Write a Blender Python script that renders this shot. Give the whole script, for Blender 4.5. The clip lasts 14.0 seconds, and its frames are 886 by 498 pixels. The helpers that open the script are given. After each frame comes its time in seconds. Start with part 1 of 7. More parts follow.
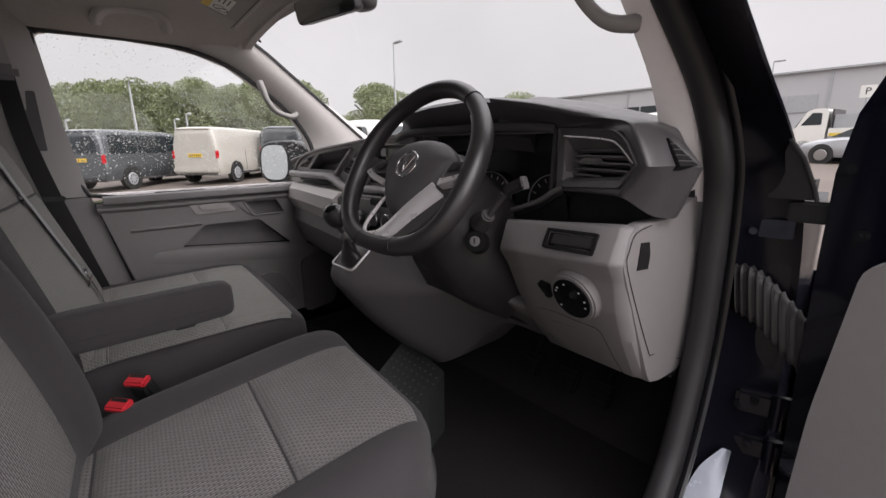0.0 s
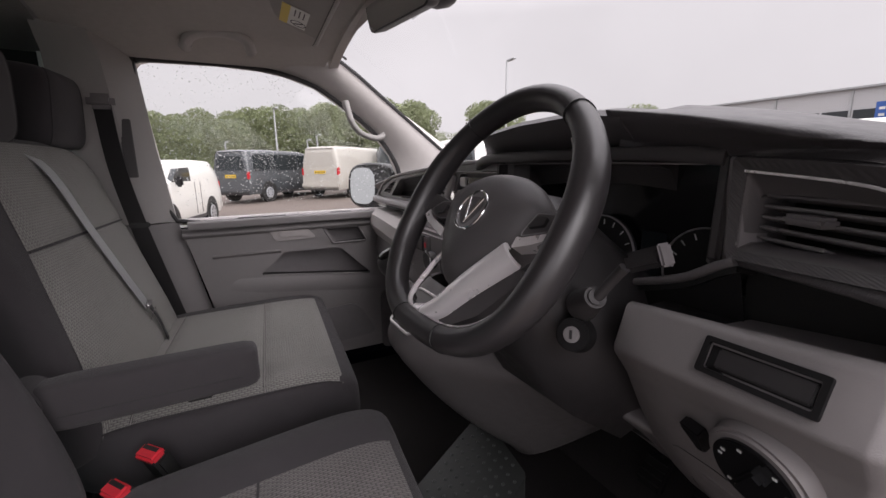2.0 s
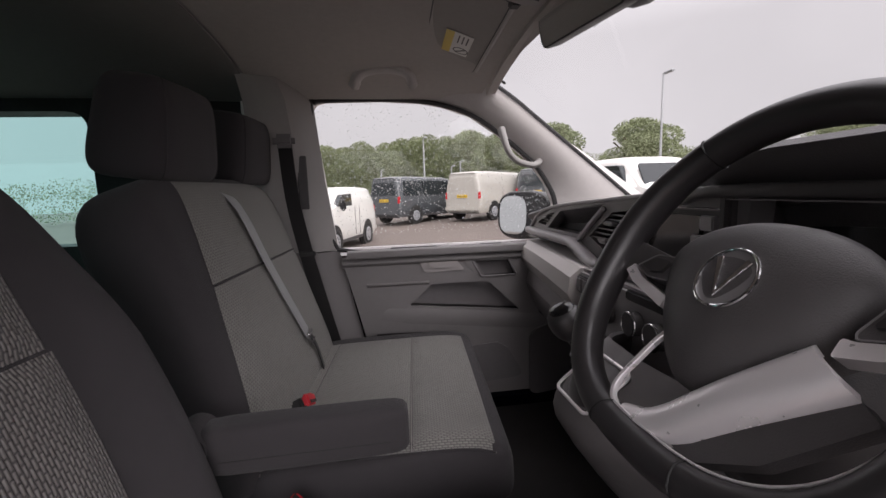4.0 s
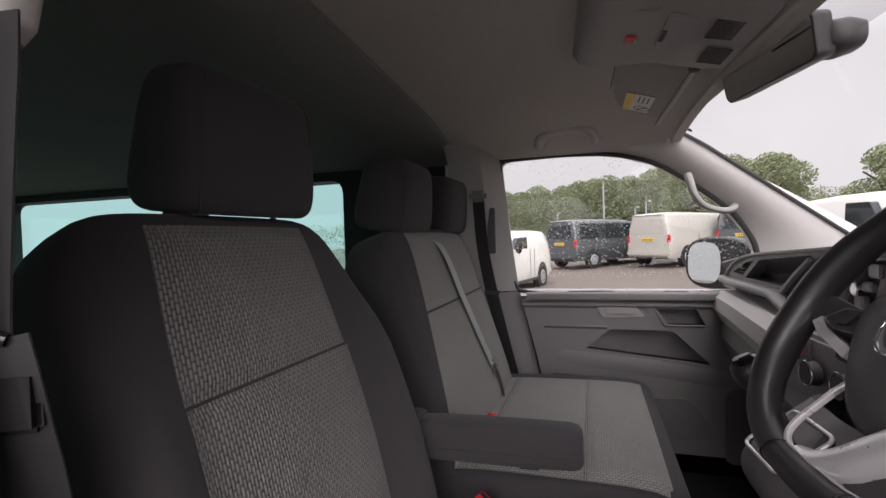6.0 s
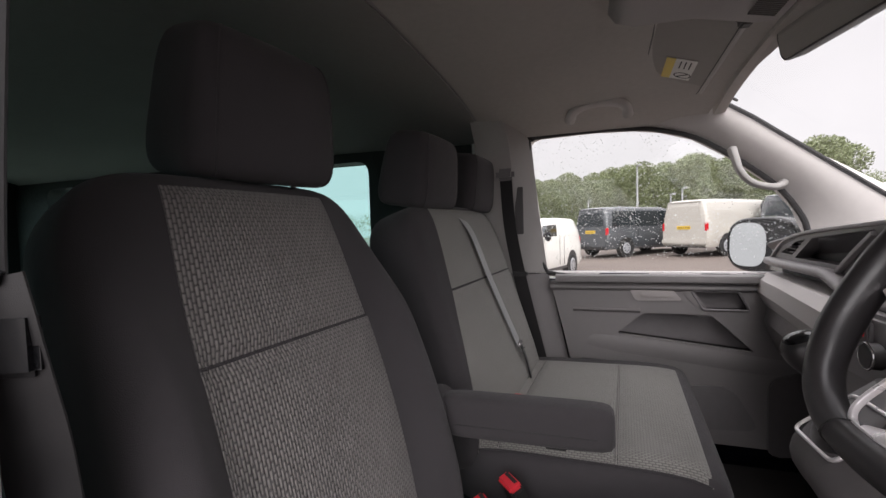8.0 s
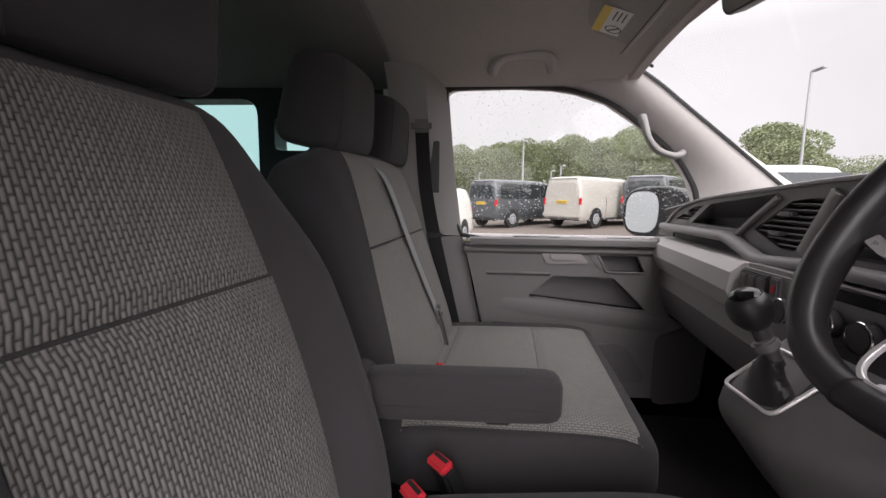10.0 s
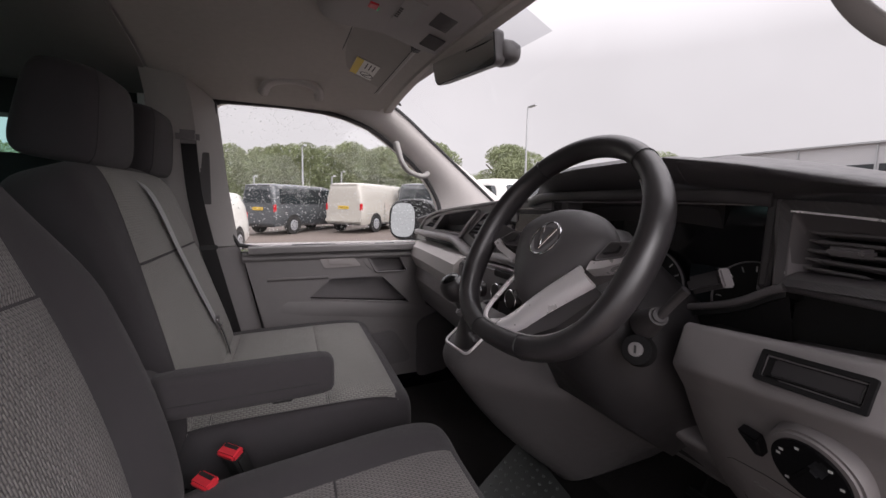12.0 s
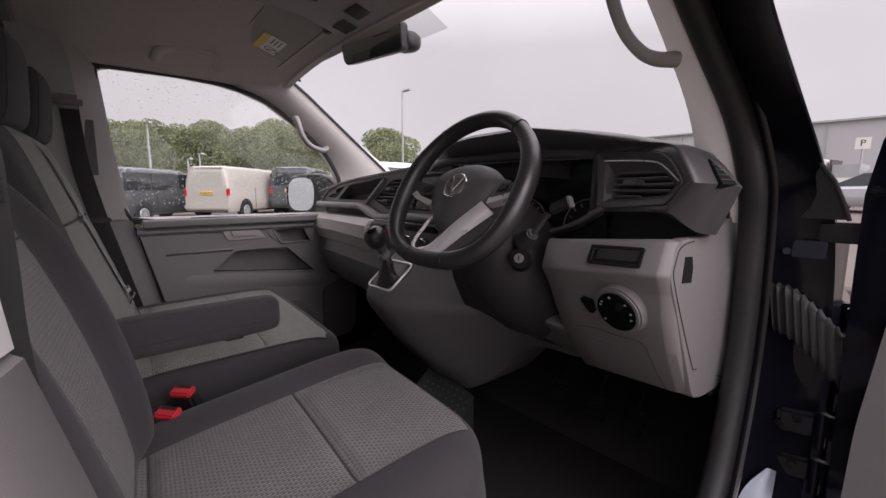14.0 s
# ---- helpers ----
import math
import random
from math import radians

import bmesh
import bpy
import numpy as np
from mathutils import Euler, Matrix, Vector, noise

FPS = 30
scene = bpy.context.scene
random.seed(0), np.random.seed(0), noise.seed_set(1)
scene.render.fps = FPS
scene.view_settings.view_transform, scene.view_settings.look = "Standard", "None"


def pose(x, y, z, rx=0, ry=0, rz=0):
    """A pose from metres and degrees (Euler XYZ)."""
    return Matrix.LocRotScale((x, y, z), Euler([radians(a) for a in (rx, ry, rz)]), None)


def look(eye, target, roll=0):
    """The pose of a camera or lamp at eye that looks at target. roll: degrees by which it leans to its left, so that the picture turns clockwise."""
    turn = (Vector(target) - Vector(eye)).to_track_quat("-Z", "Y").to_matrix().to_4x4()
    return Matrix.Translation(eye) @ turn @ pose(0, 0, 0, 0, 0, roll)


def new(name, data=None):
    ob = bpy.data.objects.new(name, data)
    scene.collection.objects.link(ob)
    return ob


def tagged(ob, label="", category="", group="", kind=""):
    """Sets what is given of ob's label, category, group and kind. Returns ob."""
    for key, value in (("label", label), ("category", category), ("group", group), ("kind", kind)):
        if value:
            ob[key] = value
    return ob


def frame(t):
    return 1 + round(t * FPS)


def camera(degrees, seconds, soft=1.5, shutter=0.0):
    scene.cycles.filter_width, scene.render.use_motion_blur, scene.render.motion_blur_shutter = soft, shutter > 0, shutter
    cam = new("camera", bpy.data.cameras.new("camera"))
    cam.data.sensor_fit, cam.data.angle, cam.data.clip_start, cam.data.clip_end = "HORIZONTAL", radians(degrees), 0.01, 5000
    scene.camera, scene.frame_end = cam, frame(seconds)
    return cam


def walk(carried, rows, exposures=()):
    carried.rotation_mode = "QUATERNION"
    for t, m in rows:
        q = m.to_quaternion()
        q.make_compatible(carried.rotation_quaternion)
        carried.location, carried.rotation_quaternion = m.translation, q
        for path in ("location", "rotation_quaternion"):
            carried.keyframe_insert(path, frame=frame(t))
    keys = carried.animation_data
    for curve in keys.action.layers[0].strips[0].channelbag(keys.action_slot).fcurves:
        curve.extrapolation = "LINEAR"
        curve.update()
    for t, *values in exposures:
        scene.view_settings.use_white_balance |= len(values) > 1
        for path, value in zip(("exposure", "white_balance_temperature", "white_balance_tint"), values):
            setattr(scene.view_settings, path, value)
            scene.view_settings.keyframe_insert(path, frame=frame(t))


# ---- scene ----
cam = camera(92.8, 14.0)
PATH = [
    (0, (1.009, 0.078, 1.512), (-0.456, 1.355, 1.043), -0.7),
    (0.5, (0.953, 0.149, 1.516), (-0.574, 1.357, 1.059), -0.8),
    (1, (0.893, 0.221, 1.526), (-0.713, 1.328, 1.087), -0.9),
    (1.5, (0.857, 0.267, 1.535), (-0.831, 1.255, 1.118), -0.9),
    (2, (0.823, 0.28, 1.538), (-0.93, 1.161, 1.147), -0.9),
    (4.5, (0.663, 0.264, 1.565), (-1.324, 0.321, 1.355), -2.0),
    (5, (0.730, 0.252, 1.570), (-1.257, 0.065, 1.436), -2.0),
    (5.5, (0.780, 0.249, 1.575), (-1.182, -0.129, 1.501), -1.8),
    (6, (0.819, 0.259, 1.573), (-1.112, -0.257, 1.528), -1.7),
    (6.5, (0.829, 0.259, 1.566), (-1.075, -0.349, 1.513), -1.6),
    (7, (0.823, 0.261, 1.556), (-1.061, -0.405, 1.478), -1.8),
    (9.5, (0.706, 0.203, 1.518), (-1.242, -0.189, 1.284), -0.3),
    (10, (0.676, 0.164, 1.504), (-1.303, 0.018, 1.255), 0.7),
    (10.5, (0.664, 0.144, 1.493), (-1.317, 0.277, 1.245), 1.5),
    (11, (0.677, 0.159, 1.497), (-1.268, 0.562, 1.27), 1.8),
    (11.5, (0.759, 0.177, 1.515), (-1.124, 0.816, 1.301), 1.7),
    (12, (0.863, 0.162, 1.529), (-0.946, 0.987, 1.318), 1.0),
    (12.5, (0.915, 0.126, 1.527), (-0.81, 1.111, 1.299), 0.6),
    (13, (0.94, 0.068, 1.51), (-0.7, 1.184, 1.261), 0.3),
    (13.5, (0.973, 0.012, 1.485), (-0.59, 1.231, 1.221), 0.3),
    (14, (0.991, -0.017, 1.473), (-0.509, 1.278, 1.198), 0.3),
]
# exposure and tint drift a little as the camera turns
EXPOSURES = [(0, 0.58, 6500, 13), (1.5, 0.6, 6500, 17), (5, 0.42, 6500, 17), (7, 0.8, 6500, 14), (9.5, 0.82, 6500, 14), (10.5, 0.82, 6500, 14), (11.6, 0.70, 6500, 15), (12.5, 0.5, 6500, 19), (14, 0.42, 6500, 20)]
walk(cam, [(t, look(eye, target, roll)) for t, eye, target, roll in PATH], EXPOSURES)

# ---- light ----
SUN_UP, SUN_TURN = radians(30), radians(78)
world = bpy.data.worlds.new("overcast")
scene.world = world
world.use_nodes = True
wn, wl = world.node_tree.nodes, world.node_tree.links
wn.clear()
sky = wn.new("ShaderNodeTexSky")
sky.sky_type, sky.sun_disc, sky.sun_elevation, sky.sun_rotation = "NISHITA", False, SUN_UP, SUN_TURN
sky.air_density, sky.dust_density, sky.ozone_density = 1.0, 4.0, 1.0
grey = wn.new("ShaderNodeHueSaturation")
grey.inputs["Saturation"].default_value = 0.06
cloud_at = wn.new("ShaderNodeTexCoord")
cloud = wn.new("ShaderNodeTexNoise")
cloud.inputs["Scale"].default_value, cloud.inputs["Detail"].default_value = 1.6, 5.0
ramp = wn.new("ShaderNodeMapRange")
ramp.inputs["From Min"].default_value, ramp.inputs["From Max"].default_value = 0.25, 0.75
ramp.inputs["To Min"].default_value, ramp.inputs["To Max"].default_value = 0.86, 1.1
layer = wn.new("ShaderNodeMixRGB")
layer.blend_type, layer.inputs[0].default_value = "MIX", 0.82
layer.inputs[2].default_value = (8.8, 8.6, 8.75, 1)
veil = wn.new("ShaderNodeMixRGB")
veil.blend_type, veil.inputs[0].default_value = "MULTIPLY", 1.0
rise = wn.new("ShaderNodeSeparateXYZ")
zen = wn.new("ShaderNodeMapRange")
zen.inputs["From Min"].default_value, zen.inputs["From Max"].default_value = 0.30, 0.90
zen.inputs["To Min"].default_value, zen.inputs["To Max"].default_value = 1.0, 3.8
dome = wn.new("ShaderNodeMixRGB")
dome.blend_type, dome.inputs[0].default_value = "MULTIPLY", 1.0
back = wn.new("ShaderNodeBackground")
back.inputs["Strength"].default_value = 0.068
out = wn.new("ShaderNodeOutputWorld")
wl.new(sky.outputs[0], grey.inputs["Color"])
wl.new(grey.outputs[0], layer.inputs[1])
wl.new(cloud_at.outputs["Generated"], cloud.inputs["Vector"])
wl.new(cloud.outputs[0], ramp.inputs["Value"])
wl.new(layer.outputs[0], veil.inputs[1])
wl.new(ramp.outputs[0], veil.inputs[2])
wl.new(cloud_at.outputs["Generated"], rise.inputs[0])
wl.new(rise.outputs["Z"], zen.inputs["Value"])
wl.new(veil.outputs[0], dome.inputs[1])
wl.new(zen.outputs[0], dome.inputs[2])
wl.new(dome.outputs[0], back.inputs["Color"])
wl.new(back.outputs[0], out.inputs["Surface"])

sun = new("sun", bpy.data.lights.new("sun", "SUN"))
sun.data.energy, sun.data.angle, sun.data.color = 1.5, radians(60), (1, 0.98, 0.97)
sun.matrix_world = Matrix.Translation((0, 0, 30)) @ Vector((-math.sin(SUN_TURN) * math.cos(SUN_UP), -math.cos(SUN_TURN) * math.cos(SUN_UP), -math.sin(SUN_UP))).to_track_quat("-Z", "Y").to_matrix().to_4x4()

# ---- materials ----
def material(name, colour, rough=0.6, metal=0.0, vary=0.12, coarse=3.0, fine=60.0, bump=0.0, bump_scale=400.0, spec=0.5, coat=0.0, wear=0.0, sheen=0.0):
    """A surface whose colour and gloss vary at two scales, with fine relief."""
    m = bpy.data.materials.new(name)
    m.use_nodes = True
    n, l = m.node_tree.nodes, m.node_tree.links
    b = n["Principled BSDF"]
    b.inputs["Metallic"].default_value = metal
    b.inputs["Specular IOR Level"].default_value = spec
    b.inputs["Coat Weight"].default_value = coat
    b.inputs["Coat Roughness"].default_value = 0.05
    b.inputs["Sheen Weight"].default_value = sheen
    at = n.new("ShaderNodeTexCoord")
    big, small = n.new("ShaderNodeTexNoise"), n.new("ShaderNodeTexNoise")
    big.inputs["Scale"].default_value, big.inputs["Detail"].default_value = coarse, 4.0
    small.inputs["Scale"].default_value, small.inputs["Detail"].default_value = fine, 3.0
    for t in (big, small):
        l.new(at.outputs["Object"], t.inputs["Vector"])
    mix = n.new("ShaderNodeMath")
    mix.operation = "ADD"
    l.new(big.outputs[0], mix.inputs[0])
    l.new(small.outputs[0], mix.inputs[1])
    spread = n.new("ShaderNodeMapRange")
    spread.inputs["From Min"].default_value, spread.inputs["From Max"].default_value = 0.6, 1.4
    spread.inputs["To Min"].default_value, spread.inputs["To Max"].default_value = 1 - vary, 1 + vary
    l.new(mix.outputs[0], spread.inputs["Value"])
    tint = n.new("ShaderNodeMixRGB")
    tint.blend_type, tint.inputs[0].default_value, tint.inputs[1].default_value = "MULTIPLY", 1.0, (*colour, 1)
    l.new(spread.outputs[0], tint.inputs[2])
    l.new(tint.outputs[0], b.inputs["Base Color"])
    gloss = n.new("ShaderNodeMapRange")
    gloss.inputs["From Min"].default_value, gloss.inputs["From Max"].default_value = 0.3, 0.7
    gloss.inputs["To Min"].default_value, gloss.inputs["To Max"].default_value = max(0.02, rough * 0.88 - wear), min(1.0, rough * 1.12)
    l.new(small.outputs[0], gloss.inputs["Value"])
    l.new(gloss.outputs[0], b.inputs["Roughness"])
    if bump:
        grain = n.new("ShaderNodeTexNoise")
        grain.inputs["Scale"].default_value, grain.inputs["Detail"].default_value = bump_scale, 2.0
        l.new(at.outputs["Object"], grain.inputs["Vector"])
        relief = n.new("ShaderNodeBump")
        relief.inputs["Strength"].default_value, relief.inputs["Distance"].default_value = bump, 0.001
        l.new(grain.outputs[0], relief.inputs["Height"])
        l.new(relief.outputs[0], b.inputs["Normal"])
    return m


def ribbed(name, colour):
    """Black plastic with fine diagonal ribs."""
    m = material(name, colour, 0.5, vary=0.06)
    n, l = m.node_tree.nodes, m.node_tree.links
    at = n.new("ShaderNodeTexCoord")
    ribs = n.new("ShaderNodeTexWave")
    ribs.wave_type, ribs.bands_direction = "BANDS", "DIAGONAL"
    ribs.inputs["Scale"].default_value = 170.0
    relief = n.new("ShaderNodeBump")
    relief.inputs["Strength"].default_value, relief.inputs["Distance"].default_value = 0.35, 0.001
    l.new(at.outputs["Object"], ribs.inputs["Vector"])
    l.new(ribs.outputs["Fac"], relief.inputs["Height"])
    l.new(relief.outputs[0], n["Principled BSDF"].inputs["Normal"])
    return m


def weave(name, thread, gap, width, length, depth=1.0):
    """Cloth of short rounded upright threads in a running bond, laid out in metres by the UV map."""
    m = bpy.data.materials.new(name)
    m.use_nodes = True
    n, l = m.node_tree.nodes, m.node_tree.links
    b = n["Principled BSDF"]
    b.inputs["Roughness"].default_value, b.inputs["Specular IOR Level"].default_value = 0.7, 0.35
    b.inputs["Sheen Weight"].default_value = 0.15

    def calc(kind, *args, clamp=False):
        q = n.new("ShaderNodeMath")
        q.operation, q.use_clamp = kind, clamp
        for i, a in enumerate(args):
            if isinstance(a, (int, float)):
                q.inputs[i].default_value = a
            else:
                l.new(a, q.inputs[i])
        return q.outputs[0]
    at = n.new("ShaderNodeTexCoord")
    split = n.new("ShaderNodeSeparateXYZ")
    l.new(at.outputs["UV"], split.inputs[0])
    col = calc("DIVIDE", split.outputs[0], width)
    odd = calc("FLOORED_MODULO", calc("FLOOR", col), 2.0)
    row = calc("ADD", calc("DIVIDE", split.outputs[1], length), calc("MULTIPLY", odd, 0.5))
    across, along = calc("FRACT", col), calc("FRACT", row)
    ridge = calc("POWER", calc("SINE", calc("MULTIPLY", across, math.pi)), 0.7)
    ends = calc("DIVIDE", calc("MINIMUM", along, calc("SUBTRACT", 1.0, along)), 0.17, clamp=True)
    ends = calc("POWER", ends, 0.6)
    height = calc("MULTIPLY", ridge, calc("ADD", 0.08, calc("MULTIPLY", ends, 0.92)))
    grain = n.new("ShaderNodeTexNoise")
    grain.inputs["Scale"].default_value, grain.inputs["Detail"].default_value = 900.0, 2.0
    l.new(at.outputs["Object"], grain.inputs["Vector"])
    big = n.new("ShaderNodeTexNoise")
    big.inputs["Scale"].default_value, big.inputs["Detail"].default_value = 9.0, 5.0
    l.new(at.outputs["Object"], big.inputs["Vector"])
    # each thread's tone differs at random; a highlight is painted towards its upper end
    pick = n.new("ShaderNodeTexWhiteNoise")
    pick.noise_dimensions = "2D"
    both = n.new("ShaderNodeCombineXYZ")
    l.new(calc("FLOOR", col), both.inputs[0])
    l.new(calc("FLOOR", row), both.inputs[1])
    l.new(both.outputs[0], pick.inputs["Vector"])
    tone = calc("ADD", calc("MULTIPLY", along, 0.22), calc("ADD", 0.60, calc("MULTIPLY", pick.outputs["Value"], 0.16)))
    tone = calc("MULTIPLY", tone, calc("ADD", 0.86, calc("MULTIPLY", big.outputs[0], 0.28)))
    tone = calc("MULTIPLY", tone, calc("ADD", 0.85, calc("MULTIPLY", grain.outputs[0], 0.3)))
    # shading across the threads and in their gaps is mixed into the colour
    mix = n.new("ShaderNodeMixRGB")
    mix.inputs[1].default_value, mix.inputs[2].default_value = (*gap, 1), (*thread, 1)
    l.new(calc("MULTIPLY", height, tone), mix.inputs[0])
    l.new(mix.outputs[0], b.inputs["Base Color"])
    relief = n.new("ShaderNodeBump")
    relief.inputs["Strength"].default_value, relief.inputs["Distance"].default_value = depth, 0.0016
    l.new(height, relief.inputs["Height"])
    l.new(relief.outputs[0], b.inputs["Normal"])
    return m


def glass(name, colour, gloss=0.06):
    """A thin pane: clear or tinted, with a faint mirror on it."""
    m = bpy.data.materials.new(name)
    m.use_nodes = True
    n, l = m.node_tree.nodes, m.node_tree.links
    n.remove(n["Principled BSDF"])
    clear, shine, mix = n.new("ShaderNodeBsdfTransparent"), n.new("ShaderNodeBsdfGlossy"), n.new("ShaderNodeMixShader")
    clear.inputs["Color"].default_value = (*colour, 1)
    shine.inputs["Roughness"].default_value = 0.02
    mix.inputs[0].default_value = gloss
    l.new(clear.outputs[0], mix.inputs[1])
    l.new(shine.outputs[0], mix.inputs[2])
    l.new(mix.outputs[0], n["Material Output"].inputs["Surface"])
    return m


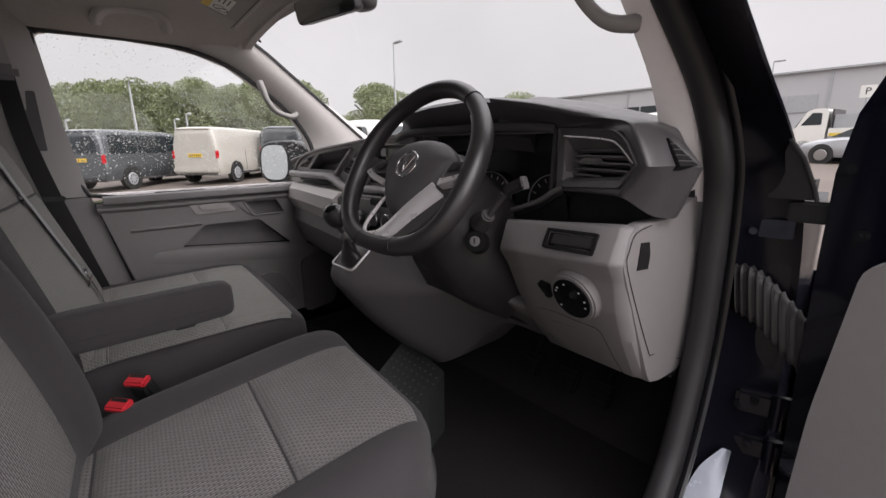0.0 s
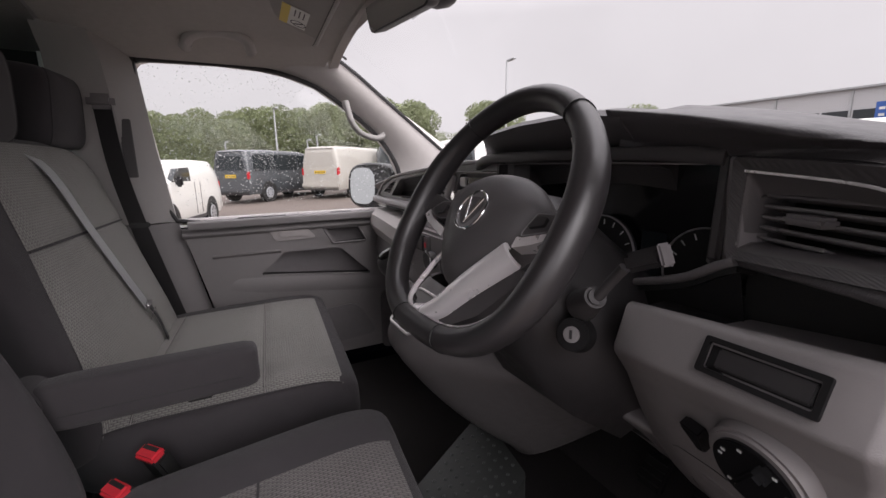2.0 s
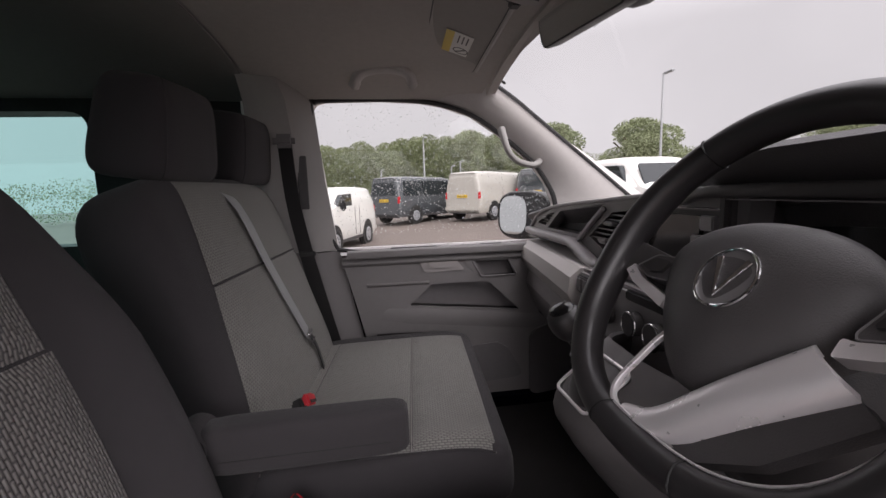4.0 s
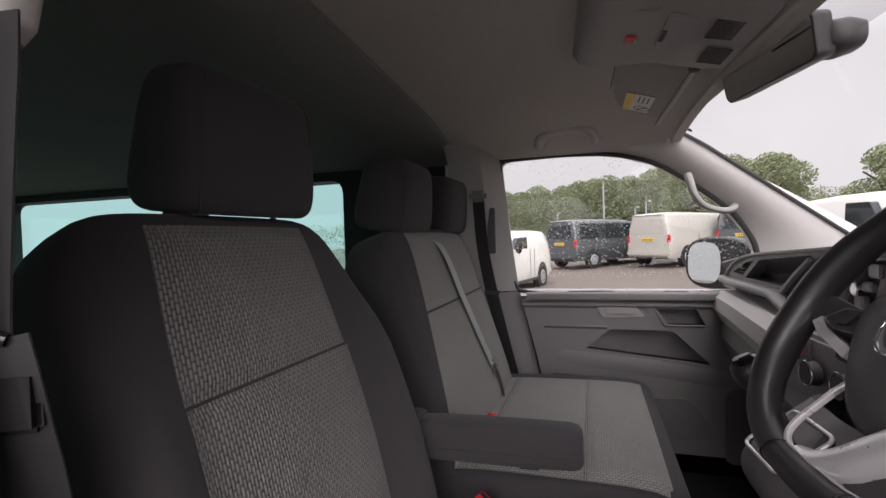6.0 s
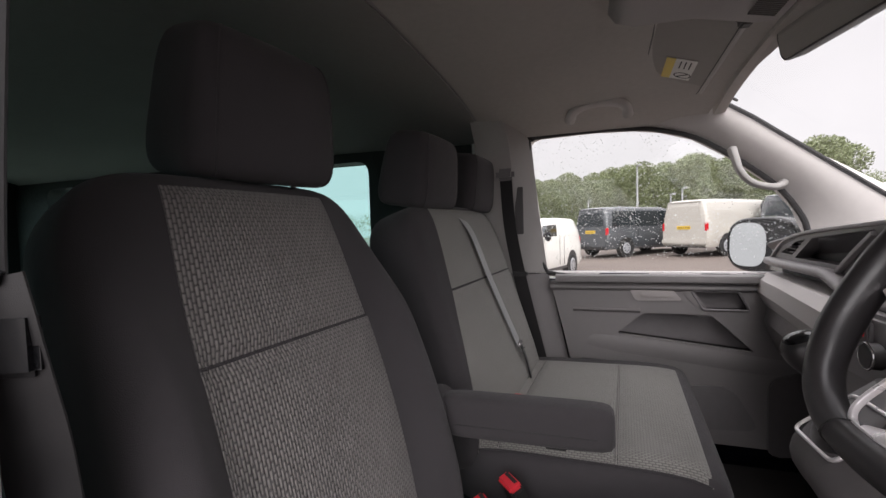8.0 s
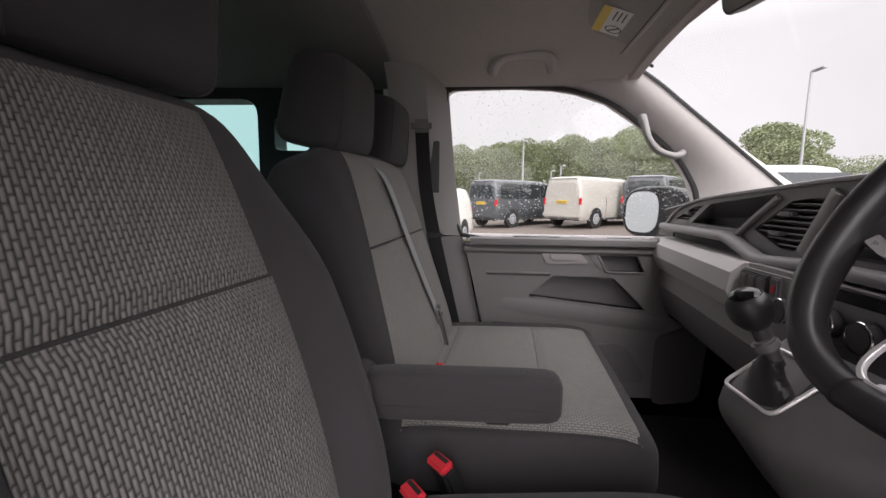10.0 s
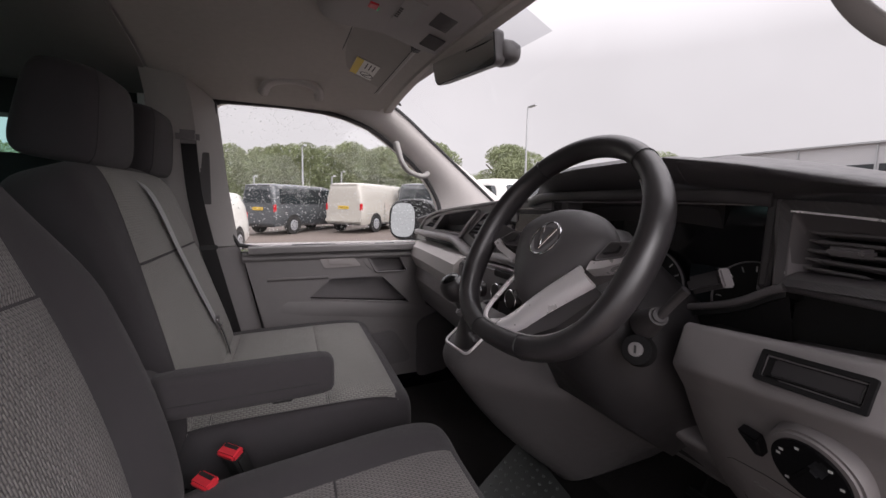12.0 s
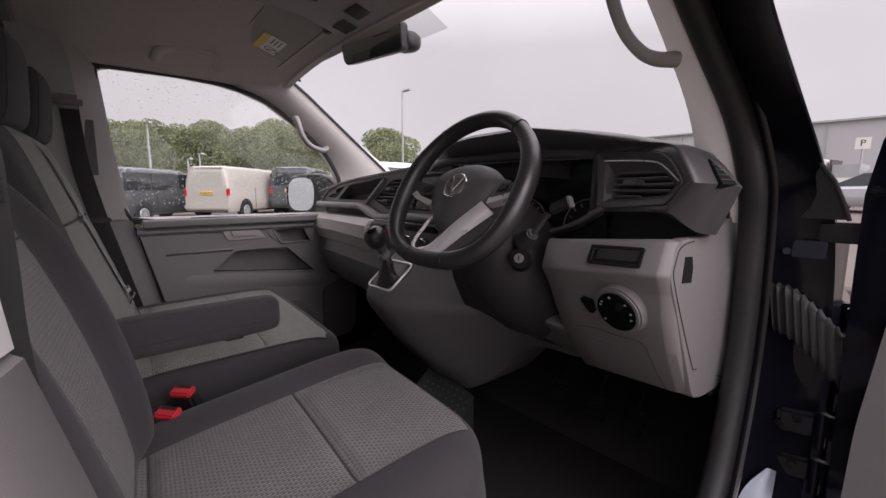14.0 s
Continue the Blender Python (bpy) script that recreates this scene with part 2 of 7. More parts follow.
M = {
    "trim_grey": material("trim_grey", (0.33, 0.306, 0.30), 0.55, bump=0.25, bump_scale=900, vary=0.05),
    "door_grey": material("door_grey", (0.19, 0.178, 0.178), 0.55, bump=0.25, bump_scale=900, vary=0.05),
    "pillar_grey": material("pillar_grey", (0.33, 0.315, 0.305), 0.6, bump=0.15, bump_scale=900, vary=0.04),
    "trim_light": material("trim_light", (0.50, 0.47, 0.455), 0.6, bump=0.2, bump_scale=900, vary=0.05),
    "trim_dash": material("trim_dash", (0.21, 0.195, 0.195), 0.5, bump=0.25, bump_scale=900, vary=0.05),
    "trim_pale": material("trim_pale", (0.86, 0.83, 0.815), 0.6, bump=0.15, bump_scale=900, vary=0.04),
    "trim_dark": material("trim_dark", (0.052, 0.048, 0.049), 0.45, bump=0.35, bump_scale=700, vary=0.1),
    "trim_mid": material("trim_mid", (0.155, 0.145, 0.148), 0.42, bump=0.3, bump_scale=700, vary=0.08),
    "trim_slate": material("trim_slate", (0.27, 0.253, 0.256), 0.4, bump=0.3, bump_scale=700, vary=0.06),
    "slat_grey": material("slat_grey", (0.21, 0.198, 0.20), 0.3, vary=0.06),
    "button_grey": material("button_grey", (0.22, 0.21, 0.215), 0.35, vary=0.05),
    "button_pale": material("button_pale", (0.36, 0.345, 0.35), 0.3, vary=0.05),
    # dash trim darkened to paint in the shade low in the cab
    "trim_shade": material("trim_shade", (0.12, 0.111, 0.112), 0.5, bump=0.3, bump_scale=700, vary=0.08),
    "shroud_black": material("shroud_black", (0.026, 0.024, 0.025), 0.5, bump=0.3, bump_scale=700, vary=0.1),
    "vent_black": material("vent_black", (0.115, 0.107, 0.109), 0.36, bump=0.2, bump_scale=700, vary=0.1),
    "button_black": material("button_black", (0.035, 0.033, 0.034), 0.35, vary=0.08),
    "dial_mark": material("dial_mark", (0.75, 0.75, 0.75), 0.5),
    "pad_ribbed": ribbed("pad_ribbed", (0.08, 0.075, 0.076)),
    "pad_dark": material("pad_dark", (0.072, 0.067, 0.070), 0.4, bump=0.5, bump_scale=500, vary=0.1),
    "gloss_black": material("gloss_black", (0.008, 0.008, 0.009), 0.12, vary=0.1),
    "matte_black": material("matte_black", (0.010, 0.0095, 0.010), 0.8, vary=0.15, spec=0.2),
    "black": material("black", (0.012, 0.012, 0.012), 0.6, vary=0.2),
    "leather": material("leather", (0.028, 0.0255, 0.027), 0.36, bump=0.06, bump_scale=650, vary=0.06, spec=0.75),
    "airbag_skin": material("airbag_skin", (0.085, 0.079, 0.081), 0.45, bump=0.4, bump_scale=800, vary=0.06),
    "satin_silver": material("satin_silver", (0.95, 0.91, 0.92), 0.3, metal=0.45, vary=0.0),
    "chrome": material("chrome", (0.75, 0.75, 0.76), 0.12, metal=1.0, vary=0.03),
    # bluish tone of the sky's reflection, for the strip on the door frame
    "sky_glint": material("sky_glint", (0.19, 0.205, 0.24), 0.25, metal=0.3, vary=0.08),
    "steel_dark": material("steel_dark", (0.045, 0.050, 0.065), 0.22, metal=0.9, vary=0.15),
    "steel": material("steel", (0.35, 0.34, 0.34), 0.4, metal=1.0, vary=0.15),
    "cloth_dark": material("cloth_dark", (0.048, 0.044, 0.047), 0.9, bump=0.6, bump_scale=1200, vary=0.14, spec=0.2, sheen=0.1),
    "cloth_side": material("cloth_side", (0.046, 0.042, 0.045), 0.9, bump=0.6, bump_scale=1200, vary=0.14, spec=0.2, sheen=0.1),
    "weave": weave("weave", (0.262, 0.243, 0.234), (0.031, 0.028, 0.029), 0.0046, 0.0122, 1.0),
    "weave_pale": weave("weave_pale", (0.315, 0.303, 0.284), (0.072, 0.069, 0.065), 0.0042, 0.0110, 0.7),
    "thread": material("thread", (0.25, 0.235, 0.225), 0.8, vary=0.1),
    "webbing": material("webbing", (0.018, 0.017, 0.018), 0.5, bump=0.2, bump_scale=1500, vary=0.1),
    "webbing_pale": material("webbing_pale", (0.32, 0.32, 0.33), 0.38, bump=0.6, bump_scale=1500, vary=0.1),
    "lamp_green": material("lamp_green", (0.15, 0.75, 0.35), 0.4, vary=0.0),
    "red": material("red", (0.62, 0.035, 0.05), 0.4, vary=0.08),
    "headliner": material("headliner", (0.47, 0.44, 0.413), 0.95, bump=0.5, bump_scale=1500, vary=0.06, spec=0.1),
    "visor_cloth": material("visor_cloth", (0.40, 0.375, 0.352), 0.9, bump=0.4, bump_scale=1200, vary=0.05, spec=0.15),
    # same headliner with the dim rear cabin's shade put into the colour
    "headliner_shade": material("headliner_shade", (0.29, 0.275, 0.265), 0.95, bump=0.5, bump_scale=1500, vary=0.06, spec=0.1),
    "carpet": material("carpet", (0.030, 0.028, 0.028), 0.97, bump=1.0, bump_scale=350, vary=0.35, fine=250, spec=0.1),
    "rubber": material("rubber", (0.022, 0.021, 0.022), 0.5, bump=0.2, bump_scale=300, vary=0.2),
    "frame_black": material("frame_black", (0.006, 0.006, 0.010), 0.22, vary=0.1, spec=0.3),
    "rubber_pad": material("rubber_pad", (0.038, 0.041, 0.040), 0.5, vary=0.2),
    "dot_pale": material("dot_pale", (0.075, 0.083, 0.080), 0.4, vary=0.2),
    "rubber_grey": material("rubber_grey", (0.026, 0.0245, 0.0245), 0.5, bump=0.2, bump_scale=300, vary=0.15),
    "paint_navy": material("paint_navy", (0.003, 0.0032, 0.007), 0.08, vary=0.2, coat=0.6),
    "paint_white": material("paint_white", (0.78, 0.77, 0.73), 0.25, vary=0.04, coat=0.5),
    "paint_cream": material("paint_cream", (0.42, 0.40, 0.36), 0.25, vary=0.05, coat=0.5),
    "paint_grey": material("paint_grey", (0.062, 0.068, 0.074), 0.25, vary=0.06, coat=0.5),
    "paint_silver": material("paint_silver", (0.40, 0.41, 0.43), 0.3, metal=0.3, vary=0.06, coat=0.5),
    "van_glass": material("van_glass", (0.02, 0.025, 0.028), 0.06, vary=0.1),
    "tyre": material("tyre", (0.018, 0.018, 0.018), 0.85, vary=0.2),
    "lamp_red": material("lamp_red", (0.5, 0.012, 0.02), 0.15, vary=0.1),
    "plate_yellow": material("plate_yellow", (0.75, 0.5, 0.05), 0.4, vary=0.05),
    "sticker_yellow": material("sticker_yellow", (0.75, 0.55, 0.08), 0.5, vary=0.05),
    "sticker_white": material("sticker_white", (0.75, 0.74, 0.70), 0.5, vary=0.04),
    "ink": material("ink", (0.02, 0.02, 0.02), 0.5),
    "white_mark": material("white_mark", (0.7, 0.7, 0.68), 0.5),
    "mirror": material("mirror", (0.70, 0.73, 0.73), 0.03, metal=1.0, vary=0.01),
    "asphalt": material("asphalt", (0.13, 0.105, 0.09), 0.8, vary=0.3, coarse=0.3, fine=30, bump=0.6, bump_scale=120),
    "galvanised": material("galvanised", (0.42, 0.43, 0.44), 0.5, metal=0.6, vary=0.1),
    "bark": material("bark", (0.09, 0.07, 0.05), 0.9, vary=0.3, bump=0.8, bump_scale=40),
    "cladding": material("cladding", (0.46, 0.46, 0.47), 0.5, vary=0.05, coarse=0.2),
    "sign_blue": material("sign_blue", (0.03, 0.10, 0.36), 0.4, vary=0.05),
    "timber": material("timber", (0.42, 0.26, 0.12), 0.7, vary=0.2),
    "glass_clear": glass("glass_clear", (0.98, 0.985, 0.98), 0.03),
    "glass_side": glass("glass_side", (0.985, 0.99, 0.985), 0.012),
    "glass_band": glass("glass_band", (0.74, 0.74, 0.75), 0.05),
    "glass_teal": glass("glass_teal", (0.76, 0.98, 0.96), 0.05),
}


# ---- mesh tools ----
def part(name, bm, mat, parent=None, label="", sharp=32):
    """One bmesh as one mesh object, smooth but for edges sharper than the angle given."""
    bmesh.ops.recalc_face_normals(bm, faces=bm.faces)
    limit = radians(sharp)
    for f in bm.faces:
        f.smooth = True
    for e in bm.edges:
        if len(e.link_faces) == 2 and e.calc_face_angle(0) > limit:
            e.smooth = False
    me = bpy.data.meshes.new(name)
    bm.to_mesh(me)
    bm.free()
    me.materials.append(M[mat])
    ob = new(name, me)
    if parent:
        ob.parent = parent
        if not parent.parent:
            ob.matrix_parent_inverse = parent.matrix_basis.inverted()
    return tagged(ob, label)


def thing(name, label, category, at=(0, 0, 0), group="", kind=""):
    ob = new(name)
    ob.matrix_basis = Matrix.Translation(at)
    ob.empty_display_size = 0.05
    return tagged(ob, label, category, group, kind)


def box(c, s, bev=0.0, m=None, seg=2, bm=None):
    """A box at c of size s with rounded edges, turned by the matrix m about its middle."""
    bm = bm or bmesh.new()
    r = bmesh.ops.create_cube(bm, size=1.0, matrix=Matrix.Translation(c) @ (m.to_4x4() if m else Matrix()) @ Matrix.Diagonal((*s, 1)))
    if bev:
        edges = list({e for v in r["verts"] for e in v.link_edges})
        bmesh.ops.bevel(bm, geom=edges, offset=bev, segments=seg, affect="EDGES", clamp_overlap=True)
    return bm


def cyl(a, b, r, r2=None, n=24, bm=None, bev=0.0):
    """A rod from a to b."""
    bm = bm or bmesh.new()
    a, b = Vector(a), Vector(b)
    q = (b - a).to_track_quat("Z", "Y").to_matrix().to_4x4()
    g = bmesh.ops.create_cone(bm, cap_ends=True, segments=n, radius1=r, radius2=r if r2 is None else r2, depth=(b - a).length,
                              matrix=Matrix.Translation((a + b) / 2) @ q)
    if bev:
        rim = [e for v in g["verts"] for e in v.link_edges if len(e.link_faces) == 2 and e.calc_face_angle(0) > 0.8]
        bmesh.ops.bevel(bm, geom=list(set(rim)), offset=bev, segments=2, affect="EDGES")
    return bm


def loft(loops, cap=True, bm=None, ring=False):
    """A skin through closed loops of equally many points; ring: the last joins the first."""
    bm = bm or bmesh.new()
    rows = [[bm.verts.new(p) for p in loop] for loop in loops]
    n = len(rows[0])
    for a, b in zip(rows, rows[1:] + (rows[:1] if ring else [])):
        for i in range(n):
            bm.faces.new((a[i], a[(i + 1) % n], b[(i + 1) % n], b[i]))
    if cap and not ring:
        bm.faces.new(rows[0])
        bm.faces.new(rows[-1])
    return bm


def sheet(fn, nu, nv, thick=0.0, bm=None, uv=None):
    """A surface fn(u, v) over the unit square, given thickness downwards along its normals."""
    bm = bm or bmesh.new()
    rows = [[bm.verts.new(fn(i / nu, j / nv)) for i in range(nu + 1)] for j in range(nv + 1)]
    lay = bm.loops.layers.uv.new("UVMap") if uv else None
    for j in range(nv):
        for i in range(nu):
            f = bm.faces.new((rows[j][i], rows[j][i + 1], rows[j + 1][i + 1], rows[j + 1][i]))
            if uv:
                for lp, (a, b) in zip(f.loops, ((i, j), (i + 1, j), (i + 1, j + 1), (i, j + 1))):
                    lp[lay].uv = uv(a / nu, b / nv)
    if thick:
        bm.normal_update()
        bmesh.ops.solidify(bm, geom=list(bm.faces), thickness=thick)
    return bm


def prism(poly, axis, lo, hi, bev=0.0, m=None, bm=None, seg=2):
    """A polygon given in the two other axes, drawn out along one axis from lo to hi."""
    bm = bm or bmesh.new()
    k = "xyz".index(axis)

    def at(p, w):
        q = list(p)
        q.insert(k, w)
        v = Vector(q)
        return m @ v if m else v
    a, b = [bm.verts.new(at(p, lo)) for p in poly], [bm.verts.new(at(p, hi)) for p in poly]
    n = len(poly)
    faces = [bm.faces.new(a), bm.faces.new(b)] + [bm.faces.new((a[i], a[(i + 1) % n], b[(i + 1) % n], b[i])) for i in range(n)]
    if bev:
        edges = list({e for f in faces for e in f.edges})
        bmesh.ops.bevel(bm, geom=edges, offset=bev, segments=seg, affect="EDGES", clamp_overlap=True)
    return bm


def smooth_path(pts, n=8, closed=False):
    """A curve through the points (Catmull-Rom), n steps between each two."""
    p = [Vector(q) for q in pts]
    k, out = len(p), []
    for i in range(k if closed else k - 1):
        a, b, c, d = (p[(i + j) % k] if closed else p[min(max(i + j, 0), k - 1)] for j in (-1, 0, 1, 2))
        for s in range(n):
            t = s / n
            out.append(0.5 * (2 * b + (c - a) * t + (2 * a - 5 * b + 4 * c - d) * t * t + (3 * b - a - 3 * c + d) * t ** 3))
    if not closed:
        out.append(p[-1])
    return out


def sweep(path, profile, up=(0, 0, 1), closed=False, bm=None, scale=None):
    """A profile of (side, up) pairs carried along a path."""
    path = [Vector(p) for p in path]
    loops, k = [], len(path)
    for i, p in enumerate(path):
        a = path[(i - 1) % k] if closed or i else p
        b = path[(i + 1) % k] if closed or i < k - 1 else p
        t = (b - a).normalized()
        u = Vector(up(p) if callable(up) else up)
        side = t.cross(u).normalized()
        u = side.cross(t)
        s = scale(i / max(1, k - 1)) if scale else 1.0
        loops.append([p + side * x * s + u * y * s for x, y in profile])
    return loft(loops, bm=bm, ring=closed)


def round_profile(w, h, p=2.0, n=16):
    out = []
    for i in range(n):
        a = 2 * math.pi * i / n
        c, s = math.cos(a), math.sin(a)
        out.append((w / 2 * math.copysign(abs(c) ** (2 / p), c), h / 2 * math.copysign(abs(s) ** (2 / p), s)))
    return out


def tube(pts, r, n=12, smooth=6, closed=False, up=(0, 0, 1), bm=None):
    return sweep(smooth_path(pts, smooth, closed) if smooth else pts, round_profile(2 * r, 2 * r, 2, n), up, closed, bm)


def step(x, a, b):
    t = min(1.0, max(0.0, (x - a) / (b - a)))
    return t * t * (3 - 2 * t)


def letters(name, text, size, m, mat, parent, depth=0.0006):
    """Raised lettering as a mesh."""
    cu = bpy.data.curves.new(name, "FONT")
    cu.body, cu.size, cu.extrude, cu.align_x, cu.align_y, cu.resolution_u = text, size, depth, "CENTER", "CENTER", 2
    ob = bpy.data.objects.new(name, cu)
    scene.collection.objects.link(ob)
    me = bpy.data.meshes.new_from_object(ob.evaluated_get(bpy.context.evaluated_depsgraph_get()))
    bpy.data.objects.remove(ob)
    me.transform(m)
    me.materials.clear()
    me.materials.append(M[mat])
    o = new(name, me)
    o.parent = parent
    if not parent.parent:
        o.matrix_parent_inverse = parent.matrix_basis.inverted()
    return o


def plate(outer, holes, axis, lo, hi, m=None):
    """A flat plate with openings: outlines in the two other axes, from lo to hi along the axis."""
    bm = bmesh.new()
    k = "xyz".index(axis)
    sides = []
    for w in (lo, hi):
        loops = []
        for loop in (outer, *holes):
            vs = []
            for p in loop:
                q = list(p)
                q.insert(k, w)
                vs.append(bm.verts.new(m @ Vector(q) if m else q))
            loops.append(vs)
        edges = [bm.edges.new((vs[i], vs[(i + 1) % len(vs)])) for vs in loops for i in range(len(vs))]
        bmesh.ops.triangle_fill(bm, edges=edges, use_beauty=True)
        sides.append(loops)
    for a, b in zip(*sides):
        for i in range(len(a)):
            j = (i + 1) % len(a)
            bm.faces.new((a[i], a[j], b[j], b[i]))
    return bm


def rounded(poly, r, n=4):
    """A polygon with its corners rounded."""
    out, k = [], len(poly)
    for i in range(k):
        p = Vector(poly[i])
        a, b = Vector(poly[i - 1]) - p, Vector(poly[(i + 1) % k]) - p
        d = min(r, a.length * 0.45, b.length * 0.45)
        s, e = p + a.normalized() * d, p + b.normalized() * d
        for j in range(n + 1):
            t = j / n
            out.append(tuple((1 - t) ** 2 * s + 2 * t * (1 - t) * p + t * t * e))
    return out

# ---- the cab: floor, roof, pillars, door openings ----
def body(name, bm, mat, label="", sharp=32):
    return tagged(part(name, bm, mat, None, label, sharp), kind="structure")


FLOOR, ROOF = 0.72, 1.965
body("floor", box((0, -0.8, FLOOR - 0.03), (1.66, 4.5, 0.06)), "carpet", "black carpet floor of the van cab")
body("toe_board", prism([(1.05, FLOOR), (1.38, FLOOR + 0.30), (1.42, FLOOR + 0.30), (1.42, FLOOR)], "x", -0.83, 0.83), "carpet", "sloping black carpet under the dashboard")
body("bulkhead", box((0, 1.45, 1.05), (1.66, 0.05, 0.75)), "black", "black bulkhead behind the dashboard")


def roof_z(x, y):
    k = min(1.0, abs(x / 0.82))
    return ROOF - 0.085 * k ** 4 - 0.075 * step(y, 0.40, 0.64) * (1 - k ** 3) + 0.012 * (1 - step(y, -0.5, -0.2))


body("ceiling", sheet(lambda u, v: Vector((-0.83 + 1.66 * u, -0.10 + 0.72 * v, roof_z(-0.83 + 1.66 * u, -0.10 + 0.72 * v))), 32, 20, 0.015), "headliner", "grey fabric headliner over the front seats")
body("ceiling_rear", sheet(lambda u, v: Vector((-0.83 + 1.66 * u, -3.0 + 2.89 * v, roof_z(-0.83 + 1.66 * u, -3.0 + 2.89 * v))), 24, 12, 0.015), "headliner_shade", "headliner over the rear cabin, its shade put into a darker colour")
body("ceiling_strip", sheet(lambda u, v: Vector((-0.80 + 1.6 * u, -0.115 + 0.02 * v, roof_z(-0.80 + 1.6 * u, -0.10) - 0.006)), 24, 1, 0.006), "trim_grey", "grey joint strip across the headliner")

WINDOW = [(0.06, 1.84), (0.075, 1.86), (0.10, 1.868), (0.29, 1.872), (0.42, 1.866), (0.50, 1.853), (0.60, 1.82), (0.70, 1.755), (0.82, 1.655), (0.88, 1.575), (0.91, 1.50), (0.91, 1.37), (0.12, 1.37)]
APERTURE = [(y, z) for y, z in WINDOW[:11]] + [(0.88, 1.34), (0.12, 1.34)]
body("wall_left_upper", plate([(-0.16, 1.34), (-0.16, 1.95), (0.55, 1.95), (0.75, 1.86), (1.0, 1.70), (1.30, 1.50), (1.30, 1.34)], [APERTURE], "x", -0.86, -0.82), "trim_pale", "grey trim round the passenger window")
body("wall_left_lower", plate([(-0.16, 0.66), (-0.16, 1.34), (1.42, 1.34), (1.42, 0.66)], [], "x", -0.95, -0.87), "paint_navy", "dark painted body side below the window")

# rear cabin: side walls with tinted windows, rear wall
SIDE_WINDOWS = [rounded([(-0.62, 1.42), (-0.62, 1.84), (-1.42, 1.84), (-1.42, 1.42)], 0.06), rounded([(-1.60, 1.42), (-1.60, 1.84), (-2.75, 1.84), (-2.75, 1.42)], 0.06)]
for side, word in ((-1, "left"), (1, "right")):
    a, b = sorted((side * 0.83, side * 0.93))
    wall = [(-0.16, 0.40), (-0.16, 1.97), (-3.05, 1.97), (-3.05, 0.40)]
    holes = SIDE_WINDOWS + ([rounded([(-0.43, 1.66), (-0.43, 1.775), (-0.56, 1.775), (-0.56, 1.66)], 0.02)] if side < 0 else [])
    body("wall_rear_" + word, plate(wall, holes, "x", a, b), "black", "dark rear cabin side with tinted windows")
    for n, hole in enumerate(holes):
        p = tagged(part("window_rear_" + word + "_" + str(n + 1), plate([(y * 1.0, z) for y, z in hole], [], "x", side * 0.90 - 0.002, side * 0.90 + 0.002), "glass_teal"), "teal privacy-tinted rear side window", kind="structure")
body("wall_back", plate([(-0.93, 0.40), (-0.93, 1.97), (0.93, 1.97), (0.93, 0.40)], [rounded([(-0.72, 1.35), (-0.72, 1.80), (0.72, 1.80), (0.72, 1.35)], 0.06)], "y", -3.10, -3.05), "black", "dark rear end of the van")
body("window_back", plate([(-0.73, 1.34), (-0.73, 1.81), (0.73, 1.81), (0.73, 1.34)], [], "y", -3.08, -3.076), "glass_teal", "teal privacy-tinted back window")

# outer skin: roof, bonnet, nose, sills
body("roof_skin", sheet(lambda u, v: Vector((-0.93 + 1.86 * u, -3.1 + 3.72 * v, 2.02 - 0.07 * abs(2 * u - 1) ** 4 - 0.07 * step(v, 0.9, 1))), 20, 20, 0.01), "paint_navy", "dark painted van roof")
body("bonnet", sheet(lambda u, v: Vector((-0.86 + 1.72 * u, 1.36 + 0.62 * v, 1.33 - 0.10 * v - 0.25 * max(0, v - 0.75) - 0.08 * abs(2 * u - 1) ** 3)), 20, 14, 0.01), "paint_navy", "dark painted short van bonnet")
body("van_nose", prism([(1.44, 0.35), (1.44, 1.25), (1.90, 1.12), (2.05, 0.85), (2.05, 0.35)], "x", -0.90, 0.90, 0.05), "paint_navy", "dark painted van front end")
body("sill", box((0.87, 0.35, 0.55), (0.14, 1.2, 0.28), 0.03), "paint_navy", "dark painted door sill")


# A-pillars: left, trim between the windscreen edge and the side window; right, a deep post beside the open door
WIN_EDGE = [(-0.82, 0.46, 1.872), (-0.82, 0.60, 1.823), (-0.82, 0.70, 1.757), (-0.82, 0.82, 1.657), (-0.818, 0.885, 1.57), (-0.815, 0.915, 1.48), (-0.81, 0.94, 1.38)]
SCREEN_EDGE = [(0.726, 0.66, 1.897), (0.732, 0.732, 1.85), (0.735, 0.797, 1.80), (0.74, 0.927, 1.70), (0.745, 1.057, 1.60), (0.751, 1.186, 1.50), (0.756, 1.29, 1.42)]
POST_REAR = [(0.704, 0.482, 1.905), (0.712, 0.547, 1.85), (0.72, 0.602, 1.8), (0.741, 0.702, 1.7), (0.766, 0.782, 1.6), (0.784, 0.824, 1.5), (0.783, 0.857, 1.42)]
POST_IN = [(0.660, 0.455, 1.905), (0.669, 0.515, 1.85), (0.680, 0.570, 1.80), (0.700, 0.660, 1.70), (0.716, 0.740, 1.60), (0.719, 0.800, 1.50), (0.712, 0.855, 1.42)]


def strip(lines, bulge, thick):
    """A moulded strip through several edge lines, left to right."""
    ls = [smooth_path(q, 5) for q in lines]
    n, k = len(ls[0]) - 1, len(ls) - 1

    def fn(u, v):
        i = min(k - 1, int(u * k))
        f = u * k - i
        p = ls[i][round(v * n)].lerp(ls[i + 1][round(v * n)], f)
        return p + Vector(bulge) * math.sin(math.pi * f)
    return sheet(fn, 6 * k, n, thick)


